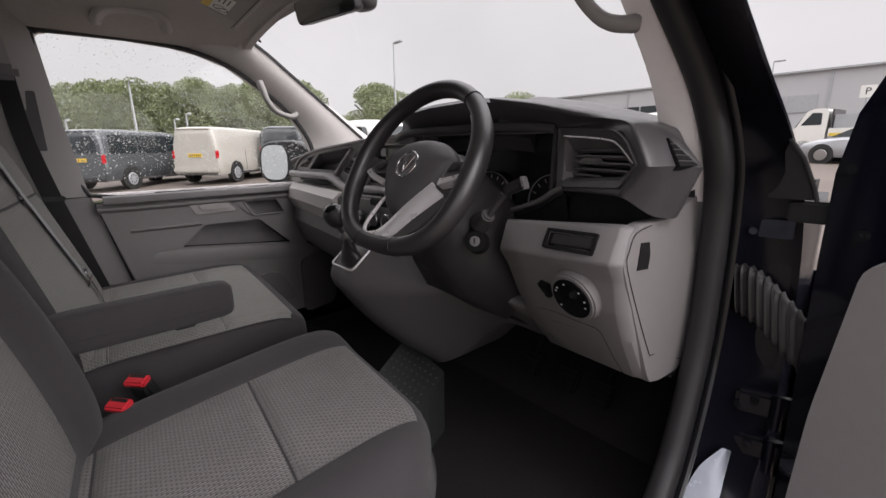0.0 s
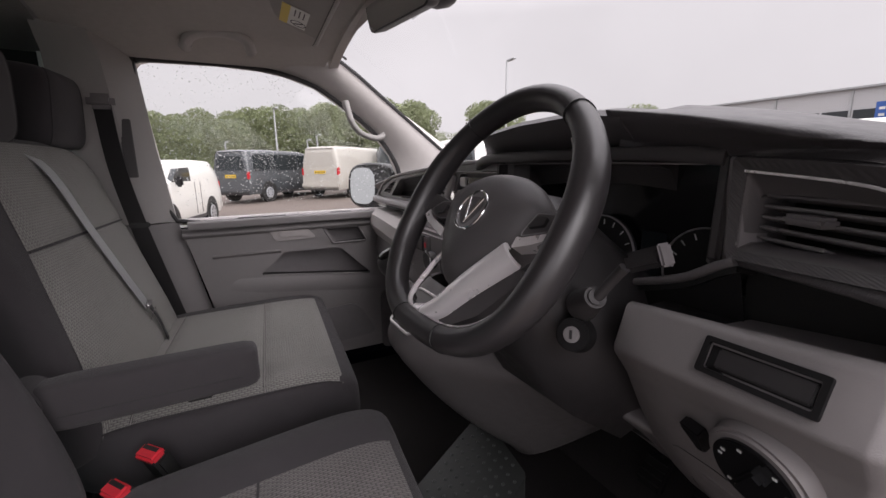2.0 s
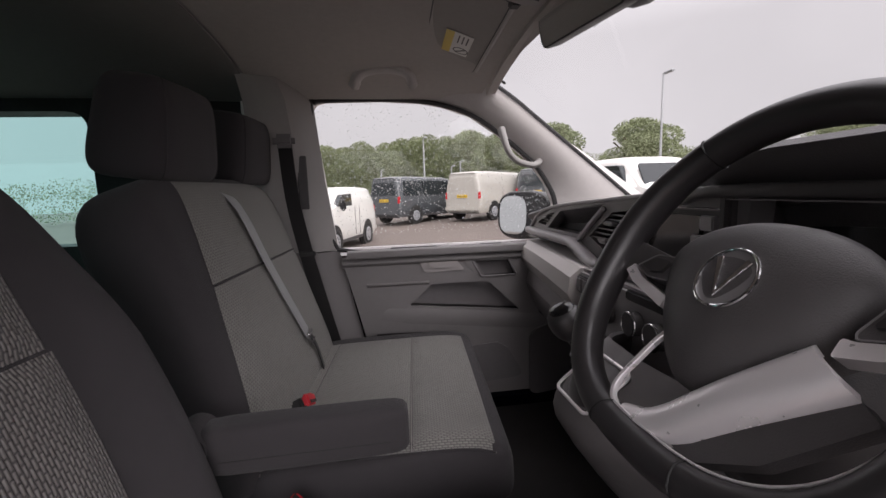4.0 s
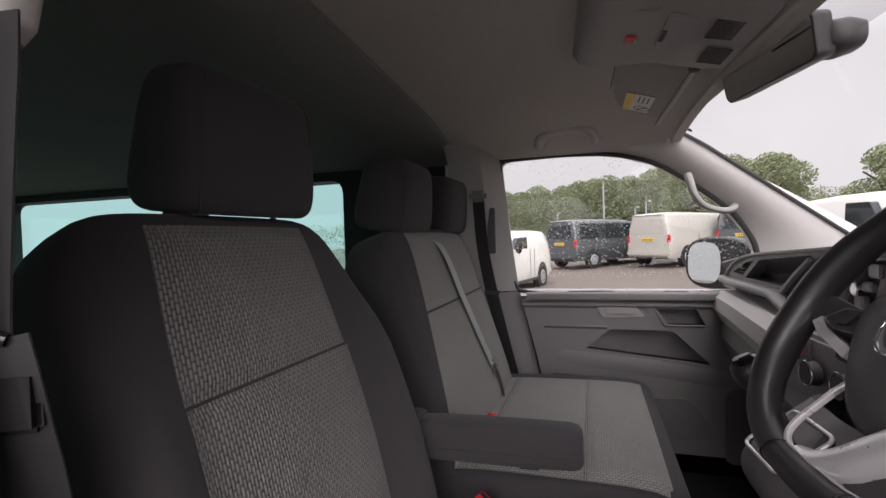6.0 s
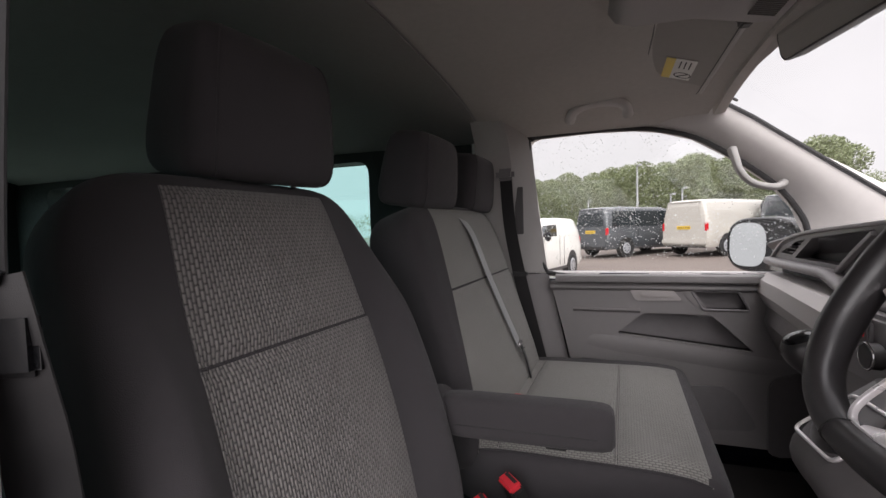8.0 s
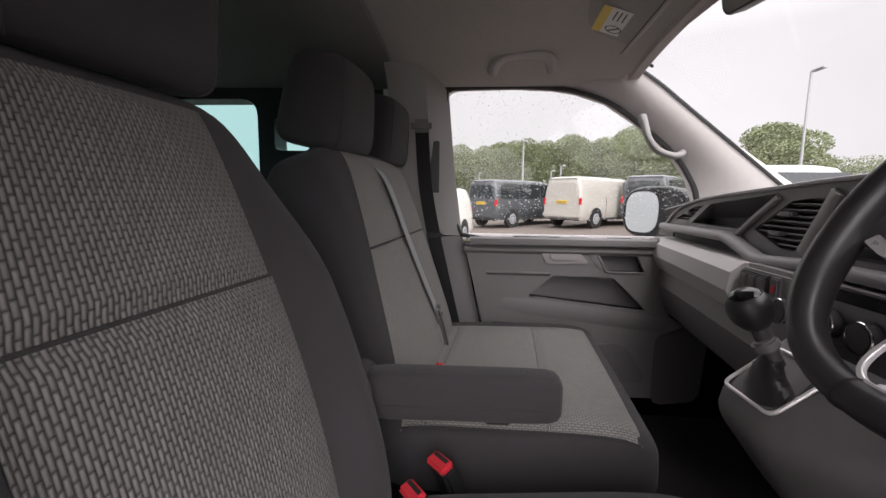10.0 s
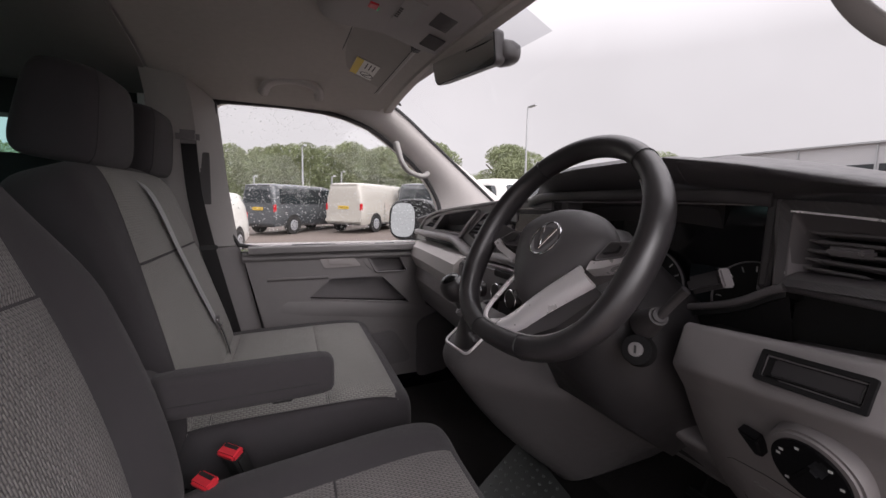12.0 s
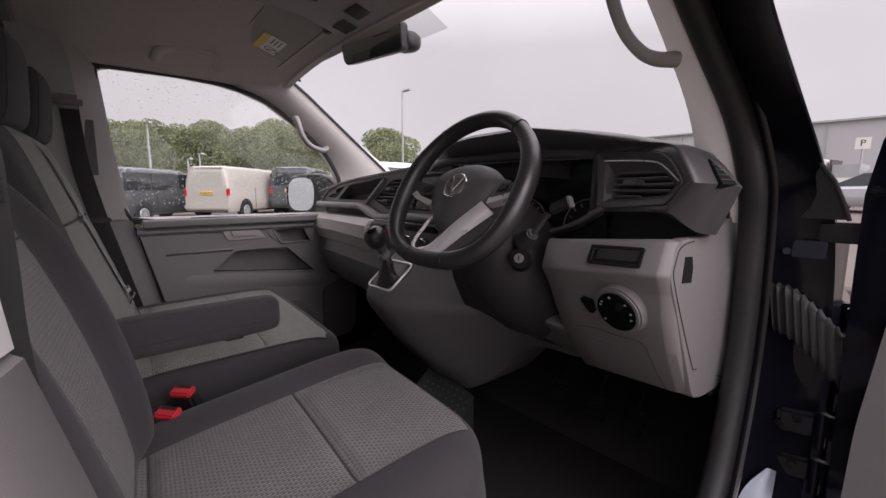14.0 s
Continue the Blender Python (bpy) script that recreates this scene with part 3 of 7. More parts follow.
LEFT_SCREEN = [(-x, y, z) for x, y, z in SCREEN_EDGE]
# one trim, two tones: daylight on the driver's side is put into the colour
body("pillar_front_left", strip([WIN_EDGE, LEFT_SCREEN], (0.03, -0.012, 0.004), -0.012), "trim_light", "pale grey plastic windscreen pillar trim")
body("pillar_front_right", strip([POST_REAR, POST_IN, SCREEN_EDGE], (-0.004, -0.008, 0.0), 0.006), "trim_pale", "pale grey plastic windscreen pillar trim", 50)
for side, word in ((-1, "left"), (1, "right")):
    edge = [(x * side + 0.004 * side, y + 0.004, z + 0.004) for x, y, z in SCREEN_EDGE]
    body("windscreen_seal_" + word, sweep(smooth_path(edge, 5), round_profile(0.014, 0.012, 3, 8)), "rubber", "black rubber windscreen edge")
body("windscreen_header", sheet(lambda u, v: Vector((-0.73 + 1.46 * u, 0.575 + 0.03 * v + 0.055 * (2 * u - 1) ** 2, 1.887 + 0.012 * (1 - (2 * u - 1) ** 2) + 0.006 * v)), 16, 2, 0.02), "headliner", "grey upper edge above the windscreen")


def screen(u, v):
    x = (-0.735 + 1.47 * u) * (1 + 0.04 * v)
    c = 1 - (2 * u - 1) ** 2
    return Vector((x, 0.672 + 0.62 * v - 0.05 * c * (1 - v) + 0.06 * c * v, 1.899 - 0.478 * v + 0.012 * c))


body("windscreen", sheet(screen, 20, 10), "glass_clear", "clear windscreen with rain on it")
body("windscreen_dot", cyl((-0.658, 0.669, 1.890), (-0.658, 0.6705, 1.892), 0.0085, n=20), "rubber_grey", "small dark dot on the windscreen corner")
body("windscreen_band", sheet(lambda u, v: screen(0.405 + 0.21 * u + 0.01 * v, 0.0 + 0.10 * v) + Vector((0, -0.006, -0.004)), 8, 4), "glass_band", "pale shaded patch at the top of the windscreen")
# scuttle under the windscreen
body("scuttle", box((0, 1.40, 1.34), (1.66, 0.14, 0.10), 0.01), "trim_dark", "black scuttle below the windscreen")

# passenger window: seal, glass, rain
seal = smooth_path([(-0.818, y, z) for y, z in WINDOW], 3, True)
body("window_seal_left", sweep(seal, round_profile(0.016, 0.020, 3, 8), (1, 0, 0), True), "rubber", "black rubber seal round the passenger window")
body("window_left", plate(WINDOW, [], "x", -0.842, -0.839), "glass_side", "clear passenger door window with raindrops")


body("screen_edge_left", sweep(smooth_path([(x + 0.004, y - 0.004, z) for x, y, z in LEFT_SCREEN], 6), round_profile(0.0028, 0.0028, 2, 8)), "rubber", "thin black edge of the windscreen")


def drops(count, where, size, seed, nrm):
    """Small round beads of water lying on a pane."""
    rnd = random.Random(seed)
    verts, faces = [], []
    nrm = Vector(nrm).normalized()
    a = nrm.orthogonal().normalized()
    b = nrm.cross(a)
    for _ in range(count):
        p = where(rnd)
        if p is None:
            continue
        r = size * (0.35 + 0.9 * rnd.random() ** 2)
        k = len(verts)
        for ring, h in ((1.0, 0.0), (0.75, 0.35)):
            for i in range(6):
                t = math.pi * i / 3
                verts.append(p + (a * math.cos(t) + b * math.sin(t)) * r * ring + nrm * r * h)
        verts.append(p + nrm * r * 0.5)
        for i in range(6):
            j = (i + 1) % 6
            faces.append((k + i, k + j, k + 6 + j, k + 6 + i))
            faces.append((k + 6 + i, k + 6 + j, k + 12))
    me = bpy.data.meshes.new("raindrops")
    me.from_pydata([tuple(v) for v in verts], [], faces)
    me.shade_smooth()
    return me


def inside(p, poly):
    hit, j = False, len(poly) - 1
    for i in range(len(poly)):
        (a, b), (c, d) = poly[i], poly[j]
        if (b > p[1]) != (d > p[1]) and p[0] < (c - a) * (p[1] - b) / (d - b) + a:
            hit = not hit
        j = i
    return hit


def on_window(rnd):
    y, z = rnd.uniform(0.06, 0.91), rnd.uniform(1.415, 1.87)
    return Vector((-0.843, y, z)) if inside((y, z), WINDOW) else None


water = bpy.data.materials.new("water")
water.use_nodes = True
wt, wk = water.node_tree.nodes, water.node_tree.links
wt.remove(wt["Principled BSDF"])
thru, glow, both = wt.new("ShaderNodeBsdfTransparent"), wt.new("ShaderNodeBsdfTranslucent"), wt.new("ShaderNodeMixShader")
glow.inputs["Color"].default_value, both.inputs[0].default_value = (0.95, 0.97, 0.97, 1), 0.55
wk.new(thru.outputs[0], both.inputs[1])
wk.new(glow.outputs[0], both.inputs[2])
wk.new(both.outputs[0], wt["Material Output"].inputs["Surface"])
M["water"] = water
me = drops(3000, on_window, 0.0020, 5, (-1, 0, 0))
me.materials.append(water)
tagged(new("raindrops", me), "small clear raindrops on the passenger window", "raindrops", kind="stuff")

# ---- dashboard ----

dash = thing("dashboard", "grey and black plastic van dashboard with air vents and dials", "dashboard", (0, 0.9, FLOOR))
CREST = [(-0.80, 1.475), (-0.60, 1.507), (-0.30, 1.53), (-0.16, 1.54), (-0.03, 1.552), (0.10, 1.592), (0.25, 1.607), (0.38, 1.61), (0.50, 1.596), (0.60, 1.575), (0.70, 1.535), (0.775, 1.505)]


def crest(x):
    for (a, za), (b, zb) in zip(CREST, CREST[1:]):
        if x <= b:
            t = (x - a) / (b - a)
            return za + (zb - za) * t
    return CREST[-1][1]


def lip(x):
    """How far back the upper edge of the dashboard comes."""
    return 0.80 - 0.09 * step(x, 0.0, 0.16) - 0.02 * step(x, 0.55, 0.75)


def pad_loop(x):
    z, y = crest(x), lip(x)
    d = 0.036
    return [Vector((x, *p)) for p in ((y + 0.040, z - d - 0.024), (y + 0.022, z - d), (y + 0.002, z - 0.020), (y - 0.003, z - 0.010), (y + 0.006, z - 0.003), (y + 0.04, z), (1.0, z - 0.006), (1.30, 1.44), (1.34, 1.40), (1.30, 1.36), (0.90, 1.36), (y + 0.10, z - 0.075))]


xs = [-0.80 + 1.25 * i / 50 for i in range(51)]
part("top_pad", loft([pad_loop(x) for x in xs]), "pad_dark", dash, "black grained top pad")
part("core", loft([[Vector((x, *p)) for p in ((0.84, 1.10), (0.84, 1.47), (1.30, 1.42), (1.36, 1.10))] for x in (-0.80, 0.76)]), "black", dash, "black inner body")

# fascias in their own planes: x right, z up, -y to the seats
def facing(o, right):
    """A frame at o whose x runs along right, level, and whose -y faces the seats."""
    x = Vector((right[0], right[1], 0)).normalized()
    y = Vector((-x.y, x.x, 0))
    return Matrix.Translation(o) @ Matrix((x, y, (0, 0, 1))).transposed().to_4x4()


def outlet(name, m, poly, slats, tabs, parent, depth=0.012):
    """Louvres in an opening: blades in the lower half-shade, each with its own edge, and tabs to turn them."""
    part(name + "_well", plate([(x, z) for x, z in poly], [], "y", depth + 0.034, depth + 0.037, m), "black", parent)
    lo, hi = min(z for _, z in poly), max(z for _, z in poly)
    for i in range(slats):
        z = lo + (hi - lo) * (i + 0.55) / slats
        cuts = []
        for (a, b), (c, d) in zip(poly, poly[1:] + poly[:1]):
            if (b > z) != (d > z):
                cuts.append(a + (c - a) * (z - b) / (d - b))
        if len(cuts) < 2:
            continue
        l, r = min(cuts) + 0.0015, max(cuts) - 0.0015
        if r - l < 0.01:
            continue
        blade = box(((l + r) / 2, depth + 0.010, z), (r - l, 0.016, 0.0034), 0.0012, Matrix.Rotation(radians(-20), 3, "X"), 1)
        part("slat", blade, "slat_grey", parent).data.transform(m)
    for x, z in tabs:
        part(name + "_tab", box((x, depth - 0.004, z), (0.040, 0.018, 0.009), 0.003), "trim_mid", parent).data.transform(m)


def collar(name, m, loops, mat, parent, label="", sharp=35):
    """A moulded ring round an opening: matching outlines, each with its depth."""
    fine = []
    for y, poly in loops:
        fine.append([m @ Vector((x, y, z)) for x, z in rounded(poly, 0.006, 3)])
    part(name, loft(fine, cap=False), mat, parent, label, sharp)


# passenger side: moulded fascia with shelf, outlets and radio
PF = facing((-0.815, 0.815, 1.46), (0.70, -0.05))
END = [(0.085, -0.018), (0.20, 0.019), (0.266, 0.028), (0.176, -0.020)]
SHELF = [(0.195, -0.026), (0.306, 0.032), (0.595, 0.058), (0.462, -0.024)]
CVENT = [(0.632, 0.043), (0.722, 0.052), (0.656, -0.052), (0.612, -0.051), (0.514, -0.021)]
RADIO = [(0.782, 0.058), (0.988, 0.060), (0.948, -0.047), (0.706, -0.049)]
part("fascia", plate(rounded([(0.0, -0.046), (0.115, 0.014), (0.285, 0.043), (0.60, 0.066), (0.73, 0.075), (0.86, 0.080), (1.01, 0.080), (0.99, -0.085), (0.74, -0.080), (0.576, -0.090), (0.447, -0.058), (0.06, -0.058)], 0.01), [rounded(q, 0.007) for q in (END, SHELF, CVENT, RADIO)], "y", 0.0, 0.035, PF), "trim_mid", dash, "dark grey moulded fascia", 40)
part("top_strip", sweep([PF @ Vector((v.x, -0.002, v.y)) for v in smooth_path([(0.004, -0.044, 0), (0.115, 0.016, 0), (0.285, 0.046, 0), (0.60, 0.069, 0), (0.73, 0.078, 0), (0.86, 0.083, 0), (1.01, 0.083, 0)], 4)], round_profile(0.012, 0.009, 3, 10)), "trim_slate", dash)
part("bezel", sweep([PF @ Vector(q) for q in ((0.002, -0.004, -0.048), (0.10, -0.010, -0.048), (0.43, -0.014, -0.044), (0.462, -0.014, -0.050), (0.565, -0.016, -0.078), (0.60, -0.016, -0.079), (0.74, -0.014, -0.068), (1.0, -0.012, -0.066))], round_profile(0.036, 0.024, 3, 14)), "trim_slate", dash, "grey moulded bezel bar", 50)
part("strut", sweep([PF @ Vector(q) for q in ((0.462, -0.006, -0.036), (0.53, -0.006, 0.008), (0.598, -0.004, 0.050))], round_profile(0.010, 0.012, 4, 12), lambda p: (0, -1, 0)), "trim_slate", dash)
part("strut", sweep([PF @ Vector(q) for q in ((0.684, -0.004, -0.052), (0.752, -0.004, 0.058))], round_profile(0.026, 0.014, 4, 12), lambda p: (0, -1, 0)), "trim_slate", dash)
part("shelf", plate([(0.19, -0.03), (0.30, 0.036), (0.60, 0.062), (0.465, -0.028)], [], "y", 0.14, 0.143, PF), "black", dash, "open black shelf")
part("shelf_floor", plate([(0.19, 0.03), (0.47, 0.03), (0.60, 0.14), (0.19, 0.14)], [], "z", -0.033, -0.029, PF), "trim_dark", dash)
outlet("end_vent", PF, END, 5, [(0.172, 0.004)], dash, 0.004)
outlet("centre_vent", PF, CVENT, 9, [(0.628, 0.018), (0.60, -0.022)], dash, 0.002)

# driver side: ribbed band round the outlet, the binnacle's hood and the end of the pad
FV = facing((0.589, 0.722, 1.4925), (0.155, -0.077))
HOLE = [(0.006, 0.0145), (0.077, 0.0155), (0.1284, 0.0125), (0.1472, -0.0015), (0.157, -0.0125), (0.1396, -0.0245), (0.0823, -0.0295), (-0.001, -0.0355)]
RING = [(0.0025, 0.0355), (0.0770, 0.0310), (0.1270, 0.0260), (0.1500, 0.0160), (0.1810, -0.0065), (0.1560, -0.0295), (0.0840, -0.0355), (-0.0020, -0.0420)]
BAND = [(-0.011, 0.050), (0.077, 0.046), (0.141, 0.040), (0.1635, 0.0275), (0.191, -0.0065), (0.1590, -0.0390), (0.082, -0.0450), (-0.008, -0.0520)]
collar("vent_frame", FV, [(0.0, RING), (0.002, [(x * 0.992 + 0.0006, z * 0.95) for x, z in RING]), (0.013, HOLE), (0.05, HOLE)], "vent_black", dash, "black frame round the air outlet")
collar("vent_band", FV, [(0.03, BAND), (-0.004, BAND), (-0.007, [(x * 0.99 + 0.0008, z * 0.97) for x, z in BAND]), (-0.001, RING), (0.02, RING)], "pad_ribbed", dash, "ribbed black band")
outlet("driver_vent", FV, HOLE, 5, [(0.066, -0.004)], dash, 0.014)
part("vent_line", sweep([FV @ Vector((v.x, -0.003, v.y)) for v in smooth_path([(0.0025, 0.0355, 0), (0.0770, 0.0310, 0), (0.1270, 0.0260, 0), (0.1480, 0.0180, 0), (0.178, -0.0040, 0)], 5)], round_profile(0.0016, 0.0026, 2, 8)), "satin_silver", dash, "thin silver line over the vent")
part("mullion", prism([(0.0005, 0.0385), (0.0005, -0.044), (-0.006, -0.052), (-0.046, -0.066), (-0.036, 0.044), (-0.03, 0.0495), (-0.011, 0.0495)], "y", -0.001, 0.03, 0.002, FV), "trim_slate", dash)


def skin(rows, fine=6, ridge=(5, 6)):
    """An open moulded surface through rows of points: eased along, creased at the ridges across."""
    def across(r):
        r = [Vector(p) for p in r]
        out = smooth_path(r[:ridge[0] + 1], fine)
        out += [r[ridge[0]].lerp(r[ridge[1]], k / 6) for k in range(1, 6)]
        return out + smooth_path(r[ridge[1]:], fine)
    cols = [smooth_path(c, fine) for c in zip(*[across(r) for r in rows])]
    bm = bmesh.new()
    grid = [[bm.verts.new(p) for p in c] for c in cols]
    for a, b in zip(grid, grid[1:]):
        for i in range(len(a) - 1):
            bm.faces.new((a[i], a[i + 1], b[i + 1], b[i]))
    return bm


ROLL = [[FV @ Vector((x, -0.004, z)) for x, z in ((-0.050, 0.052), (0.07, 0.047), (0.141, 0.040), (0.1635, 0.0275), (0.191, -0.0065), (0.159, -0.039), (0.082, -0.045), (-0.008, -0.052))],
        [FV @ Vector((x, y, z)) for x, y, z in ((-0.0528, -0.0151, 0.0601), (0.073, 0.002, 0.054), (0.148, 0.0, 0.047), (0.172, -0.004, 0.032), (0.200, -0.006, -0.0065), (0.163, -0.008, -0.048), (0.080, -0.002, -0.053), (-0.01, 0.002, -0.058))],
        [FV @ Vector((x, y, z)) for x, y, z in ((-0.0413, -0.0384, 0.0861), (0.070, -0.020, 0.064), (0.152, 0.002, 0.052), (0.179, 0.002, 0.036), (0.209, 0.004, -0.0075), (0.166, 0.004, -0.055), (0.08, 0.03, -0.052), (-0.012, 0.03, -0.056))],
        [Vector(q) for q in ((0.535, 0.718, 1.5866), (0.655, 0.690, 1.564), (0.725, 0.69, 1.546), (0.756, 0.69, 1.532), (0.787, 0.695, 1.484), (0.755, 0.70, 1.412), (0.67, 0.76, 1.442), (0.58, 0.78, 1.440))],
        [Vector(q) for q in ((0.535, 0.80, 1.588), (0.66, 0.80, 1.560), (0.73, 0.77, 1.542), (0.772, 0.73, 1.518), (0.801, 0.737, 1.480), (0.768, 0.755, 1.405), (0.67, 0.84, 1.440), (0.58, 0.84, 1.44))],
        [Vector(q) for q in ((0.535, 0.95, 1.584), (0.66, 0.95, 1.555), (0.72, 0.90, 1.535), (0.752, 0.82, 1.505), (0.766, 0.82, 1.475), (0.742, 0.84, 1.41), (0.67, 0.92, 1.42), (0.58, 0.92, 1.42))],
        [Vector(q) for q in ((0.535, 1.30, 1.440), (0.66, 1.28, 1.435), (0.72, 1.25, 1.43), (0.745, 1.2, 1.42), (0.750, 1.15, 1.41), (0.735, 1.1, 1.40), (0.67, 1.1, 1.40), (0.58, 1.1, 1.40))]]
HEAD = [(0.732, 1.558), (0.7315, 1.5695), (0.706, 1.5965), (0.717, 1.6035), (0.80, 1.606), (0.95, 1.602), (1.30, 1.44)]
ROLL = [[Vector((0.43, *a)), *r] for a, r in zip(HEAD, ROLL)]
part("pad_end", skin(ROLL), "pad_dark", dash, "black angular end of the pad", 34)
# small slatted outlet for the side window, laid on the end of the pad
OUT = [Vector(q) for q in ((0.765, 0.691, 1.519), (0.796, 0.724, 1.481), (0.788, 0.682, 1.482), (0.776, 0.686, 1.502))]


face = (OUT[3] - OUT[0]).cross(OUT[1] - OUT[0]).normalized()
face = face if face.x + face.z > 0 else -face
ends = [p + face * 0.001 for p in OUT]
part("side_outlet", loft([[p + face * d for p in ends] for d in (-0.02, 0.003)]), "matte_black", dash, "black side window outlet")
for i in range(4):
    t = 0.24 + 0.20 * i
    a, b = ends[0].lerp(ends[2], t) - (ends[1] - ends[3]) * 0.02, ends[0].lerp(ends[1], t)
    part("side_slat", sweep([a.lerp(b, k) + face * 0.0034 for k in (0, 0.5, 1)], round_profile(0.0016, 0.002, 3, 8), tuple(face)), "pad_dark", dash)

# lower passenger side: pale glovebox band, dark knee part
part("glovebox", loft([[Vector((x, *p)) for p in ((y, 1.375), (y - 0.025, 1.355), (y - 0.030, 1.315), (y - 0.005, 1.27), (y + 0.10, 1.26), (y + 0.12, 1.375))] for x, y in ((-0.80, 0.80), (-0.60, 0.775), (-0.40, 0.745), (-0.30, 0.73), (-0.225, 0.718))]), "trim_light", dash, "pale grey glovebox band")
part("knee_panel", loft([[Vector((x, *p)) for p in ((y, 1.268), (y - 0.01, 1.22), (y + 0.03, 1.12), (y + 0.10, 1.06), (y + 0.2, 1.06), (y + 0.2, 1.268))] for x, y in ((-0.80, 0.80), (-0.40, 0.75), (-0.10, 0.71))]), "trim_dash", dash, "grey lower panel")

# centre stack: radio, heater controls
stack = thing("centre_console", "grey centre console with heater knobs and gear lever gaiter", "console", (0.05, 0.75, FLOOR))
part("radio_surround", plate([(0.77, 0.066), (1.0, 0.066), (0.96, -0.055), (0.69, -0.055)], [], "y", 0.012, 0.03, PF), "trim_dark", stack)
part("screen", plate(rounded([(0.812, 0.050), (0.915, 0.050), (0.885, -0.042), (0.772, -0.042)], 0.004), [], "y", 0.004, 0.02, PF), "gloss_black", stack, "black touch screen, off")
part("radio_line", sweep([PF @ Vector((0.765, 0.0, 0.061)), PF @ Vector((0.985, 0.0, 0.0635))], round_profile(0.003, 0.003, 2, 6)), "chrome", stack)
for lean, cx in ((1, 0.796), (1, 0.93)):
    for k, z in enumerate((0.040, 0.012, -0.016, -0.036)):
        w = 0.030 if k in (0, 3) else 0.024
        x = cx + (z - 0.045) * 0.78
        part("radio_button", box((x, 0.006, z), (w, 0.012, 0.022 if k in (0, 2) else 0.016), 0.002), "button_pale", stack, "pale grey radio buttons" if k == 0 else "").data.transform(PF)
o = Vector((0.748, -0.006, 0.006))
part("radio_knob", cyl(o + Vector((0, 0.016, 0)), o, 0.013, 0.012, 28, bev=0.002), "chrome", stack, "silver radio knob").data.transform(PF)
HV = facing((-0.22, 0.712, 1.315), (0.40, -0.012))
part("heater_panel", box((0.20, 0.03, 0.0), (0.40, 0.06, 0.125), 0.008), "trim_slate", stack, "grey heater control panel").data.transform(HV)
part("button_bank", box((0.052, -0.003, 0.030), (0.084, 0.012, 0.040), 0.003), "trim_dark", stack).data.transform(HV)
for k in range(3):
    part("bank_button", box((0.026 + 0.026 * k, -0.008, 0.030), (0.023, 0.008, 0.030), 0.002), "trim_mid", stack).data.transform(HV)
part("button_bank", box((0.112, -0.003, 0.030), (0.024, 0.012, 0.042), 0.003), "trim_mid", stack).data.transform(HV)
part("warning_mark", box((0.112, -0.010, 0.030), (0.008, 0.002, 0.012), 0.0), "red", stack).data.transform(HV)
part("button_bank", box((0.285, -0.003, 0.052), (0.15, 0.012, 0.018), 0.003), "gloss_black", stack).data.transform(HV)
for x, z in ((0.150, 0.0), (0.245, 0.008), (0.310, 0.006)):
    o = Vector((x, -0.004, z))
    k = part("heater_knob", cyl(o, o + Vector((0, -0.020, 0)), 0.022, 0.020, 32, bev=0.002), "trim_dark", stack)
    k.data.transform(HV)
    ring = part("knob_ring", sweep([o + Vector((0.0215 * math.cos(a), -0.018, 0.0215 * math.sin(a))) for a in [2 * math.pi * i / 32 for i in range(32)]], round_profile(0.003, 0.003, 2, 6), (0, 1, 0), True), "chrome", k, "chrome ring")
    ring.data.transform(HV)

# lower console flowing from the gear lever down to the floor and under the column
def moulding(rows, thick, fine=5):
    """A moulded skin eased through rows of points, with a thickness."""
    cols = [smooth_path(c, fine) for c in zip(*[smooth_path(r, fine) for r in rows])]
    nu, nv = len(cols[0]) - 1, len(cols) - 1
    return sheet(lambda u, v: cols[round(v * nv)][round(u * nu)], nu, nv, thick)


